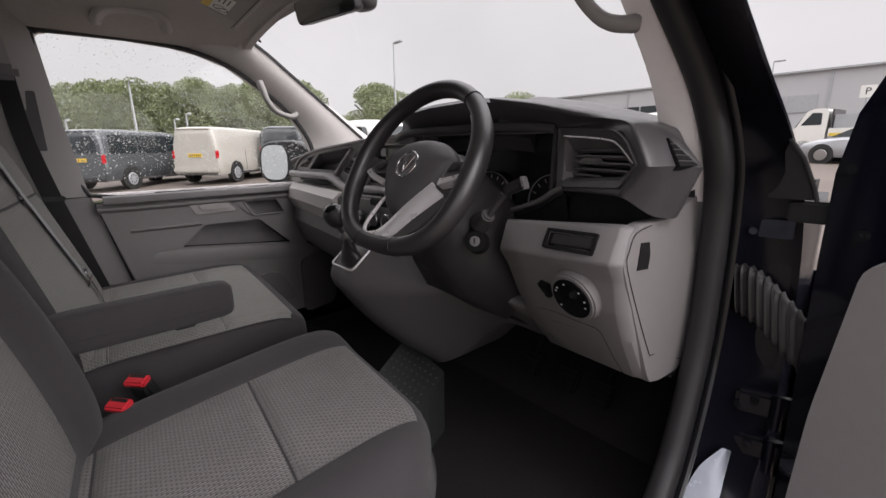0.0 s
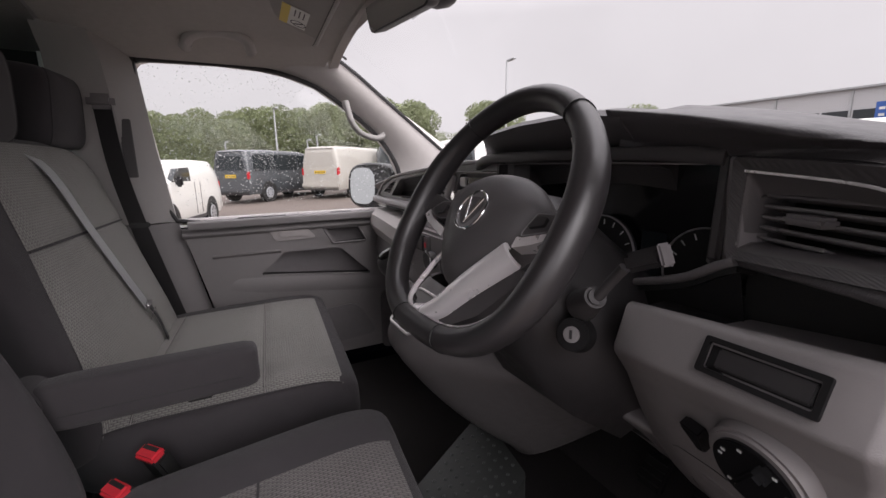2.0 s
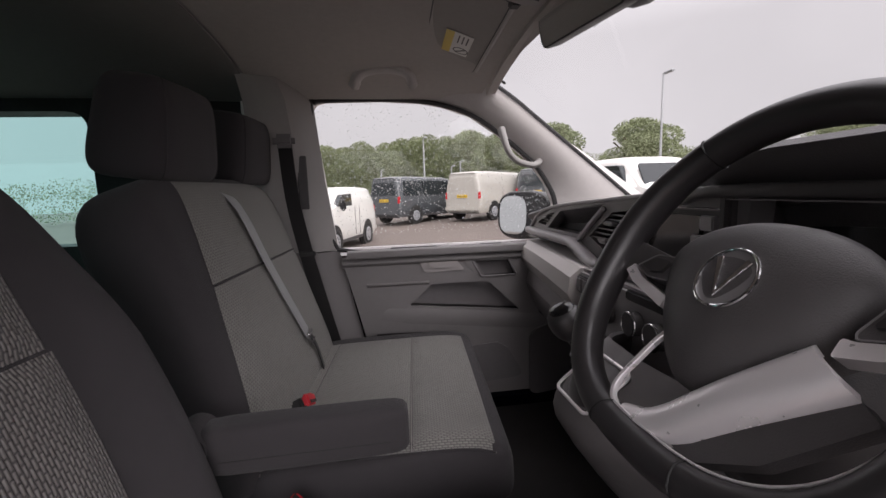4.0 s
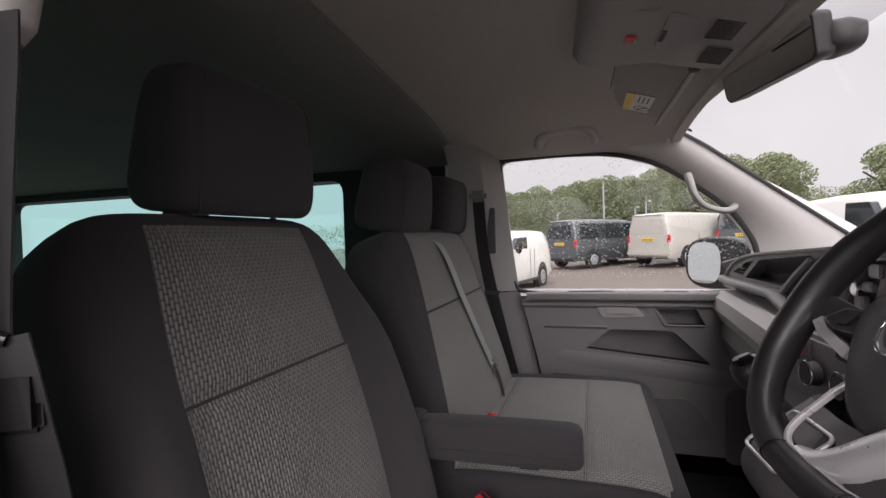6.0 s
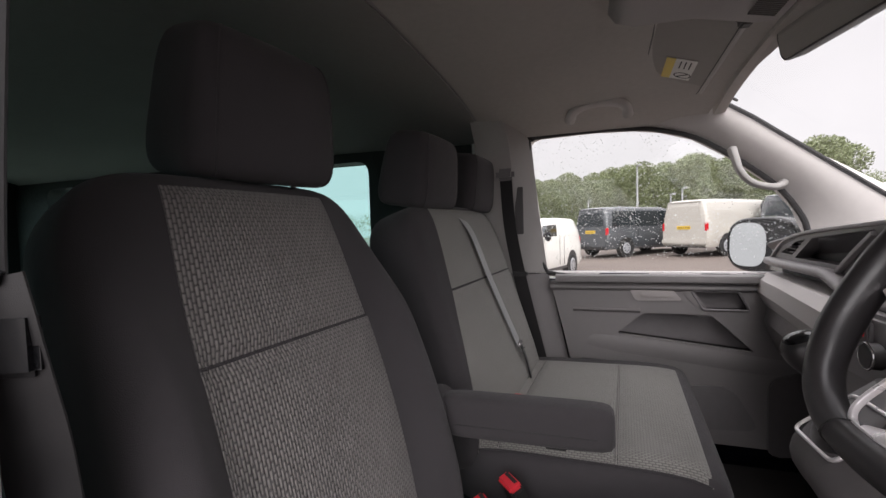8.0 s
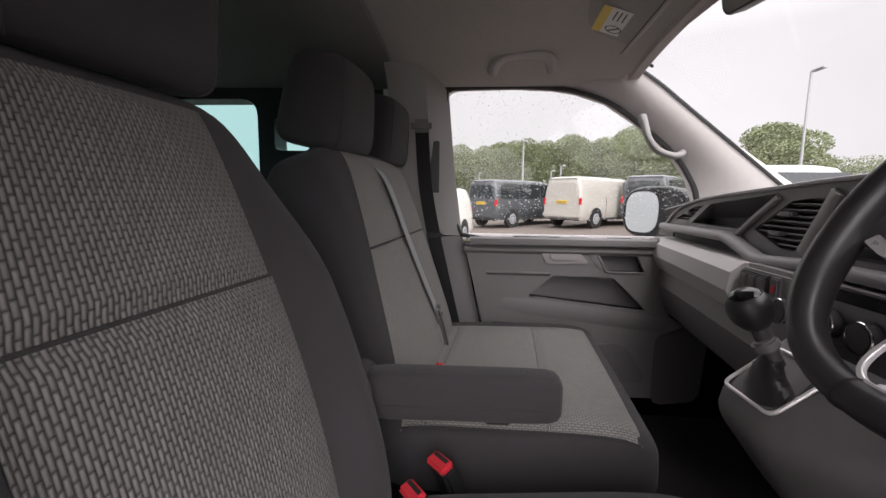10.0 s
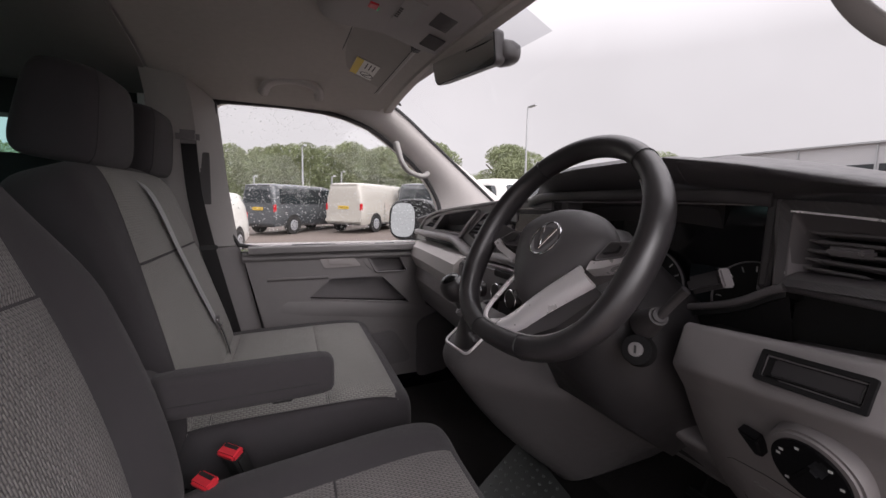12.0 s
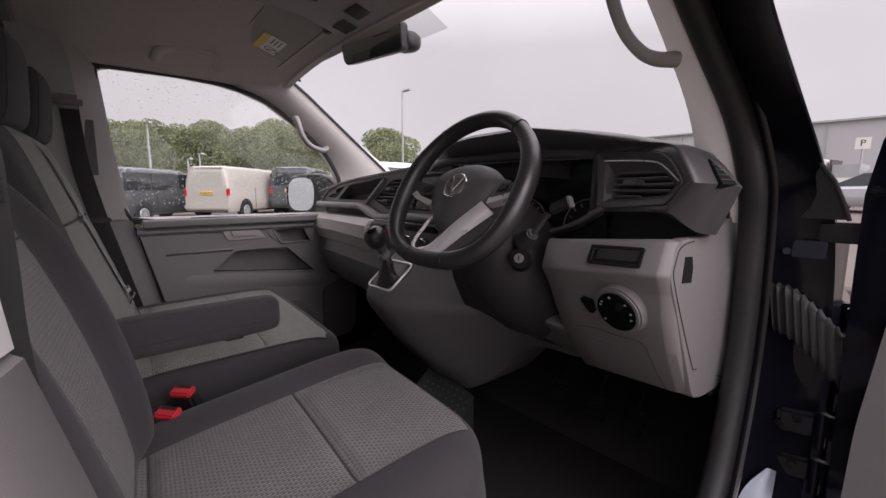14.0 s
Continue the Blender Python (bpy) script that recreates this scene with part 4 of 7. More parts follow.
part("lower_console", moulding([
    [(-0.004, 0.80, 1.290), (-0.004, 0.74, 1.300), (0.016, 0.655, 1.305), (0.075, 0.645, 1.302), (0.135, 0.650, 1.297), (0.26, 0.722, 1.262), (0.390, 0.775, 1.240), (0.49, 0.795, 1.205), (0.515, 0.80, 1.195)],
    [(-0.004, 0.74, 1.275), (-0.004, 0.65, 1.262), (0.012, 0.560, 1.212), (0.075, 0.547, 1.206), (0.135, 0.554, 1.203), (0.25, 0.632, 1.203), (0.385, 0.715, 1.205), (0.489, 0.752, 1.186), (0.515, 0.770, 1.180)],
    [(-0.020, 0.76, 1.210), (-0.018, 0.68, 1.180), (0.006, 0.592, 1.140), (0.075, 0.578, 1.128), (0.140, 0.590, 1.128), (0.26, 0.668, 1.145), (0.387, 0.745, 1.170), (0.49, 0.768, 1.165), (0.515, 0.785, 1.158)],
    [(-0.045, 0.83, 1.080), (-0.040, 0.76, 1.055), (-0.010, 0.690, 1.025), (0.075, 0.675, 1.010), (0.160, 0.695, 1.015), (0.265, 0.765, 1.060), (0.375, 0.825, 1.115), (0.49, 0.800, 1.130), (0.515, 0.812, 1.125)],
    [(-0.070, 0.92, 0.950), (-0.066, 0.86, 0.930), (-0.030, 0.800, 0.918), (0.075, 0.795, 0.905), (0.160, 0.810, 0.915), (0.245, 0.855, 0.985), (0.330, 0.885, 1.062), (0.47, 0.845, 1.092), (0.515, 0.842, 1.094)],
    [(-0.070, 0.96, 0.915), (-0.066, 0.90, 0.900), (-0.030, 0.842, 0.893), (0.070, 0.838, 0.888), (0.150, 0.845, 0.890), (0.232, 0.885, 0.960), (0.305, 0.910, 1.045), (0.46, 0.870, 1.080), (0.515, 0.862, 1.086)],
    [(-0.066, 1.10, 0.915), (-0.062, 1.08, 0.900), (-0.030, 1.05, 0.893), (0.070, 1.05, 0.888), (0.150, 1.05, 0.890), (0.225, 1.05, 0.960), (0.300, 1.05, 1.045), (0.46, 1.02, 1.080), (0.515, 1.00, 1.086)]], 0.006), "trim_shade", stack, "grey moulded lower console, falloff of light put into a darker tone", 50)
gt = rounded([(0.018, 0.556, 1.222), (0.122, 0.557, 1.222), (0.134, 0.622, 1.284), (0.030, 0.622, 1.284)], 0.014)
part("gaiter_surround", sweep(gt, round_profile(0.006, 0.006, 2, 8), (0, -0.7, 0.7), True), "satin_silver", stack, "silver rim round the gaiter")
part("gaiter_well", loft([[Vector(p) + Vector((0, 0.7, -0.7)) * d for p in gt] for d in (0.001, 0.02)]), "black", stack)
lever = thing("gear_lever", "black gear lever with a grey knob and leather gaiter", "gear lever", (0.095, 0.62, 1.21))
rnd = random.Random(3)
rows = []
for j in range(7):
    t = j / 6
    c = Vector((0.079 + 0.014 * t, 0.577 - 0.008 * t, 1.240 + 0.050 * t))
    w, d = 0.043 * (1 - t) + 0.015 * t, 0.028 * (1 - t) + 0.015 * t
    rows.append([c + Vector((w * math.cos(a) * (1 + 0.12 * math.sin(5 * a + 2 * j)), 0.7 * d * math.sin(a), 0.7 * d * math.sin(a) * (1 - t) + 0.003 * math.sin(3 * a + j))) for a in [2 * math.pi * i / 28 for i in range(28)]])
part("gaiter", loft(rows), "leather", lever, "creased black leather gaiter")
AXIS = Vector((0, -0.42, 0.9)).normalized()
part("shaft", cyl((0.094, 0.578, 1.28), (0.076, 0.558, 1.336), 0.011, 0.012), "trim_dark", lever)
part("collar", cyl((0.090, 0.568, 1.302), (0.087, 0.561, 1.314), 0.018, 0.016, 24, bev=0.003), "trim_mid", lever)
ball = [Vector((0.075, 0.560, 1.328)) + AXIS * h * 1.08 for h in (0.0, 0.004, 0.011, 0.020, 0.030, 0.039, 0.046, 0.050)]
part("knob", sweep(ball, round_profile(1, 1, 2.2, 28), (1, 0, 0), scale=lambda t: (0.026, 0.036, 0.047, 0.054, 0.056, 0.052, 0.042, 0.026)[round(t * 7)]), "leather", lever, "black leather knob", 60)
part("knob_cap", sweep([ball[6] + AXIS * 0.0005, ball[7] + AXIS * 0.001, ball[7] + AXIS * 0.0035], round_profile(0.040, 0.040, 2.4, 24), (1, 0, 0), scale=lambda t: (1.0, 0.85, 0.45)[round(t * 2)]), "gloss_black", lever, "black knob cap", 60)

# driver's side: instrument binnacle
part("binnacle_back", prism([(0.15, 1.33), (0.15, 1.545), (0.56, 1.545), (0.59, 1.33)], "y", 0.825, 0.835), "gloss_black", dash, "dark instrument panel")
part("binnacle_side", prism([(0.722, 1.435), (0.730, 1.545), (0.84, 1.55), (0.84, 1.36)], "x", 0.558, 0.572, 0.004), "trim_dark", dash)
part("binnacle_side", prism([(0.73, 1.34), (0.73, 1.55), (0.84, 1.56), (0.84, 1.34)], "x", 0.150, 0.170, 0.006), "trim_dark", dash)
part("hood_band", sweep(smooth_path([(0.06, 0.752, 1.535), (0.12, 0.735, 1.546), (0.22, 0.728, 1.549), (0.42, 0.728, 1.5485), (0.52, 0.730, 1.545), (0.565, 0.733, 1.541)], 4), round_profile(0.020, 0.018, 4, 12)), "trim_dark", dash, "black hood band", 50)
part("hood_line", sweep([(0.17, 0.7265, 1.5375), (0.42, 0.7265, 1.5375), (0.545, 0.729, 1.5345)], round_profile(0.002, 0.002, 2, 6)), "trim_slate", dash)
part("hood_roof", prism([(0.73, 1.545), (0.73, 1.552), (0.84, 1.555), (0.84, 1.548)], "x", 0.16, 0.57), "black", dash)
LOW = smooth_path([(0.594, 0.716, 1.442), (0.578, 0.716, 1.434), (0.535, 0.722, 1.410), (0.456, 0.734, 1.386), (0.37, 0.745, 1.376), (0.25, 0.745, 1.374), (0.16, 0.745, 1.38)], 4)
part("binnacle_lip", sweep(LOW, round_profile(0.018, 0.010, 3, 12)), "vent_black", dash, "rounded lower lip of the binnacle", 50)
part("binnacle_floor", loft([[p + Vector((0, 0.0, -0.004)), p + Vector((0, 0.10, -0.02)), p + Vector((0, 0.10, -0.03)), p + Vector((0, 0.0, -0.012))] for p in LOW]), "black", dash)
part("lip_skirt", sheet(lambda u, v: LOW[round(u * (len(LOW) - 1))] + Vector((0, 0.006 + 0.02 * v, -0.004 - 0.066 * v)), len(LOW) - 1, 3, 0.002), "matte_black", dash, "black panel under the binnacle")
for cx in (0.345, 0.512):
    c = Vector((cx, 0.815, 1.396))
    dial = part("dial", cyl(c, c + Vector((0, -0.006, 0)), 0.060, n=40), "black", dash)
    part("dial_ring", sweep([c + Vector((0.060 * math.cos(a), -0.008, 0.060 * math.sin(a))) for a in [2 * math.pi * i / 48 for i in range(48)]], round_profile(0.0022, 0.005, 2, 6), (0, 1, 0), True), "button_pale", dial, "thin grey dial ring")
    for i in range(13):
        a = radians(-40 + 260 * i / 12)
        d = Vector((math.cos(a), 0, math.sin(a)))
        part("tick", box(c + d * 0.050 + Vector((0, -0.0075, 0)), (0.008, 0.001, 0.0016), 0, Matrix.Rotation(-a, 3, "Y")), "dial_mark", dial)
    part("needle", box(c + Vector((-0.018, -0.009, -0.018)), (0.050, 0.001, 0.002), 0, Matrix.Rotation(radians(-45), 3, "Y")), "red", dial)
part("display", plate(rounded([(0.408, 1.44), (0.448, 1.44), (0.448, 1.37), (0.408, 1.37)], 0.004), [], "y", 0.816, 0.824), "van_glass", dash, "small dark display")
part("tray", prism([(0.510, 0.694), (0.735, 0.684), (0.745, 0.80), (0.510, 0.80)], "z", 1.360, 1.374), "matte_black", dash, "black tray")
part("tray_back", prism([(0.755, 1.365), (0.755, 1.45), (0.775, 1.45), (0.775, 1.365)], "x", 0.585, 0.735), "black", dash)
# driver's lower panel, pale, with switches
PANEL_LEFT = [(0.76, 1.365), (0.690, 1.366), (0.686, 1.381), (0.676, 1.379), (0.658, 1.326), (0.684, 1.292), (0.712, 1.240), (0.747, 1.184), (0.796, 1.124), (0.842, 1.076), (0.87, 1.09), (0.87, 1.36)]
PANEL_RIGHT = [(0.76, 1.388), (0.676, 1.389), (0.672, 1.402), (0.656, 1.398), (0.628, 1.347), (0.648, 1.316), (0.664, 1.262), (0.694, 1.206), (0.724, 1.162), (0.752, 1.122), (0.80, 1.12), (0.80, 1.388)]


def panel_loop(u, x, inset):
    """The panel's outline at x, eased from the column's side to the door's side."""
    pts = [Vector(a).lerp(Vector(b), u) for a, b in zip(PANEL_LEFT, PANEL_RIGHT)]
    pts = [p + Vector((inset if 0 < i < 10 else 0, -0.5 * inset if 0 < i < 4 else 0.0)) for i, p in enumerate(pts)]
    return [Vector((x, *p)) for p in rounded(pts, 0.005, 3)]


part("lower_panel", loft([panel_loop(u, x, d) for u, x, d in ((-0.01, 0.497, 0.02), (0.0, 0.499, 0.006), (0.02, 0.505, 0.0), (0.25, 0.56, 0.0), (0.5, 0.62, 0.0), (0.75, 0.675, 0.0), (0.97, 0.728, 0.0), (0.985, 0.7315, 0.0015), (1.0, 0.743, 0.010), (1.0, 0.746, 0.020))]), "trim_dash", dash, "grey lower panel by the door", 40)
def on_side(y, z, lift=0.0):
    """A point of the panel's side towards the door opening."""
    return Vector((0.7445 + 0.06 * (y - 0.634) + 0.10 * max(0, y - 0.80) + lift, y, z))


flank = [(0.642, 1.347), (0.664, 1.392), (0.69, 1.401), (0.72, 1.401), (0.76, 1.401), (0.80, 1.408), (0.86, 1.437), (0.905, 1.43), (0.925, 1.30), (0.905, 1.16), (0.885, 1.128), (0.845, 1.112), (0.80, 1.108), (0.765, 1.117), (0.752, 1.135)]
part("side_panel", loft([[on_side(y, z, d) for y, z in rounded([((y - 0.78) * k + 0.78, (z - 1.27) * k + 1.27) for y, z in flank], 0.008, 2)] for d, k in ((-0.02, 1.0), (-0.002, 1.0), (0.0, 0.99))]), "trim_dash", dash, "grey side of the panel with the fuse cover", 40)
part("fuse_joint", sweep(smooth_path([on_side(y, z, 0.0008) for y, z in ((0.713, 1.396), (0.680, 1.392), (0.664, 1.384), (0.656, 1.365), (0.654, 1.342), (0.700, 1.258), (0.748, 1.180), (0.757, 1.172), (0.785, 1.167), (0.83, 1.145), (0.88, 1.126))], 3), round_profile(0.0016, 0.001, 2, 6), (1, 0, 0)), "matte_black", dash, "fine joint of the fuse cover")
part("fuse_slot", loft([[on_side(y, z, d) for y, z in ((0.688, 1.373), (0.720, 1.371), (0.715, 1.329), (0.683, 1.332))] for d in (-0.002, 0.0012)]), "matte_black", dash, "dark grip slot")


def on_panel(c, right, up):
    """A frame on the panel: x right, z up, -y out."""
    x, z = Vector(right).normalized(), Vector(up)
    z = (z - x * z.dot(x)).normalized()
    y = z.cross(x)
    return Matrix.Translation(c) @ Matrix((x, y, z)).transposed().to_4x4()


SP = on_panel((0.654, 0.652, 1.366), (0.112, -0.014, 0.006), (0, 0.028, 0.055))
part("switch_bank", plate(rounded([(-0.049, 0.017), (0.049, 0.017), (0.049, -0.017), (-0.049, -0.017)], 0.003), [rounded([(-0.044, 0.012), (0.044, 0.012), (0.044, -0.012), (-0.044, -0.012)], 0.002)], "y", -0.005, 0.016, SP), "matte_black", dash, "black switch strip")
part("switch_button", box((0, 0.002, 0), (0.087, 0.008, 0.0235), 0.0015), "matte_black", dash).data.transform(SP)
part("switch_button", box((0.004, -0.0025, 0.0), (0.076, 0.004, 0.018), 0.0015), "button_black", dash).data.transform(SP)
part("switch_mark", box((-0.030, -0.0025, 0.002), (0.0028, 0.001, 0.005)), "white_mark", dash).data.transform(SP)
LS = on_panel((0.661, 0.664, 1.275), (0.1, -0.014, 0.006), (0, -0.040, 0.10))
part("light_switch_bezel", cyl((0.001, 0.03, -0.001), (0, -0.009, 0), 0.050, 0.0440, 48, bev=0.003), "trim_dash", dash, "grey round bezel").data.transform(LS)
sw = part("light_switch", cyl((0, 0.0, 0), (0, -0.0115, 0), 0.0365, 0.036, 48, bev=0.001), "gloss_black", dash, "black rotary light switch")
sw.data.transform(LS)
part("grip", box((0, -0.014, 0), (0.013, 0.012, 0.040), 0.003, Matrix.Rotation(radians(40), 3, "Y")), "gloss_black", sw).data.transform(LS)
for a in (100, 140, 155, 215, 40, 5, -20):
    d = Vector((math.cos(radians(a)), 0, math.sin(radians(a)))) * 0.0285
    part("switch_sign", box(d + Vector((0, -0.0121, 0)), (0.0034, 0.0006, 0.0026)), "white_mark", sw).data.transform(LS)
DM = on_panel((0.601, 0.672, 1.268), (0.1, -0.014, 0.006), (0, -0.055, 0.10))
part("dimmer", prism([(-0.016, 0.014), (0.006, 0.008), (0.006, -0.016), (-0.004, -0.017)], "y", -0.004, 0.01, 0.002), "gloss_black", dash, "black dimmer wheel").data.transform(DM)
# stowage lid: a fine joint round it and a shallow grip
def on_face(u, k):
    """A point just proud of the panel's lower face: u from column to door, k down its outline."""
    i = min(int(k), 8)
    p = Vector(PANEL_LEFT[i]).lerp(Vector(PANEL_LEFT[i + 1]), k - i).lerp(Vector(PANEL_RIGHT[i]).lerp(Vector(PANEL_RIGHT[i + 1]), k - i), u)
    return Vector((0.505 + 0.225 * u, p.x - 0.0002, p.y - 0.0002))


part("lid_joint", sweep([on_face(u, k) for u, k in ((0.13, 9.0), (0.15, 8.0), (0.16, 6.75), (0.20, 6.66), (0.40, 6.62), (0.60, 6.70), (0.80, 6.74), (0.84, 6.9), (0.87, 8.0), (0.91, 9.0))], round_profile(0.0012, 0.0008, 2, 6)), "matte_black", dash, "fine joint round the stowage lid")
grip = [[on_face(u, k) + Vector((0, 0.0015 - 0.006 * w, 0.003 * w)) for u in [0.30 + 0.04 * i for i in range(8)]] for k, w in ((7.05, 0.0), (7.16, 1.0), (7.3, 0.7), (7.75, 0.0))]
part("lid_grip", moulding(grip, 0.001, 3), "trim_dash", dash, "", 50)

# steering column and wheel
HUB, TILT = Vector((0.370, 0.558, 1.483)), radians(34.7)
WH = Matrix.Translation(HUB) @ Matrix.Rotation(radians(1.5), 4, "Z") @ Matrix.Rotation(-TILT, 4, "X")  # x right, z up in the wheel, -y to the driver
col = thing("steering_column", "black plastic steering column with stalk and ignition lock", "steering column", (0.37, 0.72, 1.30))


def col_loop(y, w, top, bot):
    return [WH @ Vector(p) for p in ((-w, y, top * 0.5), (-w * 0.7, y, top), (w * 0.7, y, top), (w, y, top * 0.5), (w, y, bot * 0.5), (w * 0.65, y, bot), (-w * 0.65, y, bot), (-w, y, bot * 0.5))]


part("shroud", loft([col_loop(0.05, 0.062, 0.055, -0.065), col_loop(0.075, 0.075, 0.065, -0.085), col_loop(0.16, 0.10, 0.055, -0.14), col_loop(0.24, 0.12, 0.05, -0.17), col_loop(0.36, 0.12, 0.05, -0.17)]), "shroud_black", col, "black column shroud", 75)
KEY = on_panel((0.478, 0.622, 1.342), (0.85, 0.5, 0.1), (0, 0.35, 0.9))
k = part("ignition_lock", cyl((0, 0.02, 0), (0, -0.008, 0), 0.022, 0.019, 32, bev=0.002), "matte_black", col)
k.data.transform(KEY)
part("lock_face", cyl((0, 0, 0), (0, -0.012, 0), 0.0098, 0.0092, 28, bev=0.001), "slat_grey", k, "silver lock face").data.transform(KEY)
part("key_slot", box((0, -0.0125, 0), (0.003, 0.001, 0.010)), "ink", k).data.transform(KEY)
st = part("stalk", sweep(smooth_path([(0.500, 0.628, 1.388), (0.516, 0.632, 1.412), (0.532, 0.634, 1.432)], 4), round_profile(0.012, 0.012, 2, 12)), "trim_dark", col, "black wiper stalk")
part("stalk_head", box((0.560, 0.628, 1.447), (0.044, 0.016, 0.020), 0.005, Matrix.Rotation(radians(-22), 3, "Y")), "button_black", st, "black glossy stalk end")
part("stalk_ring", box((0.580, 0.628, 1.455), (0.004, 0.018, 0.022), 0.002, Matrix.Rotation(radians(-22), 3, "Y")), "trim_mid", st)
part("stalk_base", cyl((0.470, 0.640, 1.372), (0.505, 0.626, 1.395), 0.020, 0.012, 20, bev=0.003), "trim_dark", st)

wheel = thing("steering_wheel", "black leather flat-bottomed steering wheel with silver trim", "steering wheel", tuple(HUB))


def rim_at(a):
    """The middle of the rim: round above, fuller and flat-bottomed below."""
    s, c = math.sin(a), math.cos(a)
    p, zr = (2.0, 0.161) if c > 0 else (2.6, 0.158)
    r = (abs(s / 0.161) ** p + abs(c / zr) ** p) ** (-1 / p)
    return Vector((r * s, 0, r * c))


WR = WH @ Matrix.Translation((0.003, 0.0, -0.004)) @ Matrix.Rotation(radians(4.0), 4, "X")  # the rim stands a little steeper than the hub
rim = []
for i in range(96):
    a = 2 * math.pi * i / 96
    c = rim_at(a)
    nxt = rim_at(a + 0.02)
    out_dir = Vector((c.x, 0, c.z)).normalized()
    fat = 1 + 0.13 * (step(math.sin(abs(a if a < math.pi else a - 2 * math.pi)), 0.75, 0.97))
    rim.append([WR @ (c + out_dir * px * fat + Vector((0, py * fat, 0))) for px, py in round_profile(0.030, 0.035, 2.3, 20)])
part("rim", loft(rim, ring=True), "leather", wheel, "black leather rim")
for a in (38, -38, 162, -162, 112, -112):
    r = radians(a)
    c = rim_at(r)
    d = c.normalized()
    part("rim_seam", sweep([WR @ (c + d * px * 1.06 + Vector((0, py * 1.06, 0))) for px, py in round_profile(0.0295, 0.0345, 2.3, 20)], round_profile(0.0022, 0.001, 2, 6), closed=True), "black", wheel)
hubpts = [(-0.093, 0.016), (-0.072, 0.043), (-0.037, 0.058), (0.0, 0.062), (0.037, 0.058), (0.072, 0.043), (0.093, 0.016), (0.080, -0.026), (0.050, -0.068), (0.024, -0.093), (0.0, -0.100), (-0.024, -0.093), (-0.050, -0.068), (-0.080, -0.026)]
hub = [Vector(p) for p in smooth_path([(x, 0, z) for x, z in hubpts], 4, True)]
part("airbag", loft([[WH @ Vector((p.x * s, y, p.z * s - 0.004 * (1 - s))) for p in hub] for y, s in ((0.07, 0.86), (0.030, 1.0), (0.020, 0.995), (0.010, 0.93), (0.000, 0.78), (-0.006, 0.56), (-0.0095, 0.34), (-0.0105, 0.12))]), "airbag_skin", wheel, "dark grey airbag cover", 50)
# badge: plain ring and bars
BD = WH @ Matrix.Translation((0.004, -0.0105, -0.007)) @ Matrix.Scale(1.12, 4)
face_up = lambda p: WH.to_3x3() @ Vector((0, -1, 0))
part("badge_disc", cyl(BD @ Vector((0, 0.004, 0)), BD @ Vector((0, 0.0005, 0)), 0.0265, n=40), "button_grey", wheel)
part("badge_ring", sweep([BD @ Vector((0.0235 * math.sin(a), 0, 0.0235 * math.cos(a))) for a in [2 * math.pi * i / 40 for i in range(40)]], round_profile(0.0032, 0.004, 2, 8), face_up, closed=True), "chrome", wheel, "round chrome badge ring")
part("badge_bar", sweep([BD @ Vector(p) for p in ((-0.0125, -0.001, 0.0150), (0.0, -0.001, -0.0140), (0.0125, -0.001, 0.0150))], round_profile(0.0060, 0.003, 3, 8), face_up), "chrome", wheel, "plain chrome chevron")
for s in (-1, 1):
    arm = [WH @ Vector(p) for p in ((s * 0.060, 0.034, -0.006), (s * 0.105, 0.024, -0.006), (s * 0.158, 0.008, 0.002))]
    part("spoke", sweep(arm, round_profile(0.016, 0.040, 4, 12), lambda p: WH.to_3x3() @ Vector((0, 0, 1))), "trim_dark", wheel)
SIDE = {
    1: ([(0.0955, -0.0175), (0.1044, 0.0071), (0.1336, 0.0082), (0.1330, -0.0112), (0.0973, -0.0215)],
        [(0.0890, -0.0225), (0.0975, -0.0225), (0.1335, -0.0120), (0.1345, 0.0090), (0.1404, 0.0126), (0.1445, -0.0089), (0.1335, -0.0200), (0.1120, -0.0300), (0.0890, -0.0365)],
        [(0.1030, -0.0125), (0.1090, 0.0020), (0.1250, 0.0030), (0.1245, -0.0075)]),
    -1: ([(-0.1230, -0.0110), (-0.1020, 0.0060), (-0.0600, 0.0070), (-0.0650, -0.0190), (-0.0990, -0.0200)],
         [(-0.1390, -0.0185), (-0.1175, -0.0300), (-0.0610, -0.0460), (-0.0600, -0.0340), (-0.1090, -0.0215), (-0.1300, -0.0090)],
         [(-0.1130, -0.0090), (-0.0970, 0.0010), (-0.0760, 0.0005), (-0.0800, -0.0120), (-0.0970, -0.0150)]),
}
for s, (pad, blade, key) in SIDE.items():
    part("button_pad", prism(rounded(pad, 0.004), "y", 0.004, 0.026, 0.002, WH), "airbag_skin", wheel, "dark grey button pad")
    part("pad_edge", sweep([WH @ Vector((x, 0.004, z)) for x, z in rounded(pad, 0.004)], round_profile(0.0014, 0.002, 2, 6), face_up, closed=True), "button_grey", wheel, "thin grey pad edge")
    part("button_rocker", prism(rounded(key, 0.003), "y", 0.000, 0.008, 0.002, WH), "button_black", wheel)
    part("button_trim", prism(rounded(blade, 0.002), "y", 0.005, 0.022, 0.003, WH), "satin_silver", wheel, "silver button surround")
UPPER = smooth_path([(0.082, 0.002, -0.036), (0.047, 0.004, -0.0735), (0.024, 0.007, -0.099), (0.004, 0.010, -0.122), (-0.014, 0.012, -0.137), (-0.036, 0.013, -0.146)], 5)
LOWER = smooth_path([(0.108, 0.004, -0.050), (0.066, 0.003, -0.094), (0.040, 0.005, -0.121), (0.022, 0.008, -0.138), (0.002, 0.010, -0.149), (-0.030, 0.012, -0.152)], 5)
bow_ = len(UPPER) - 1
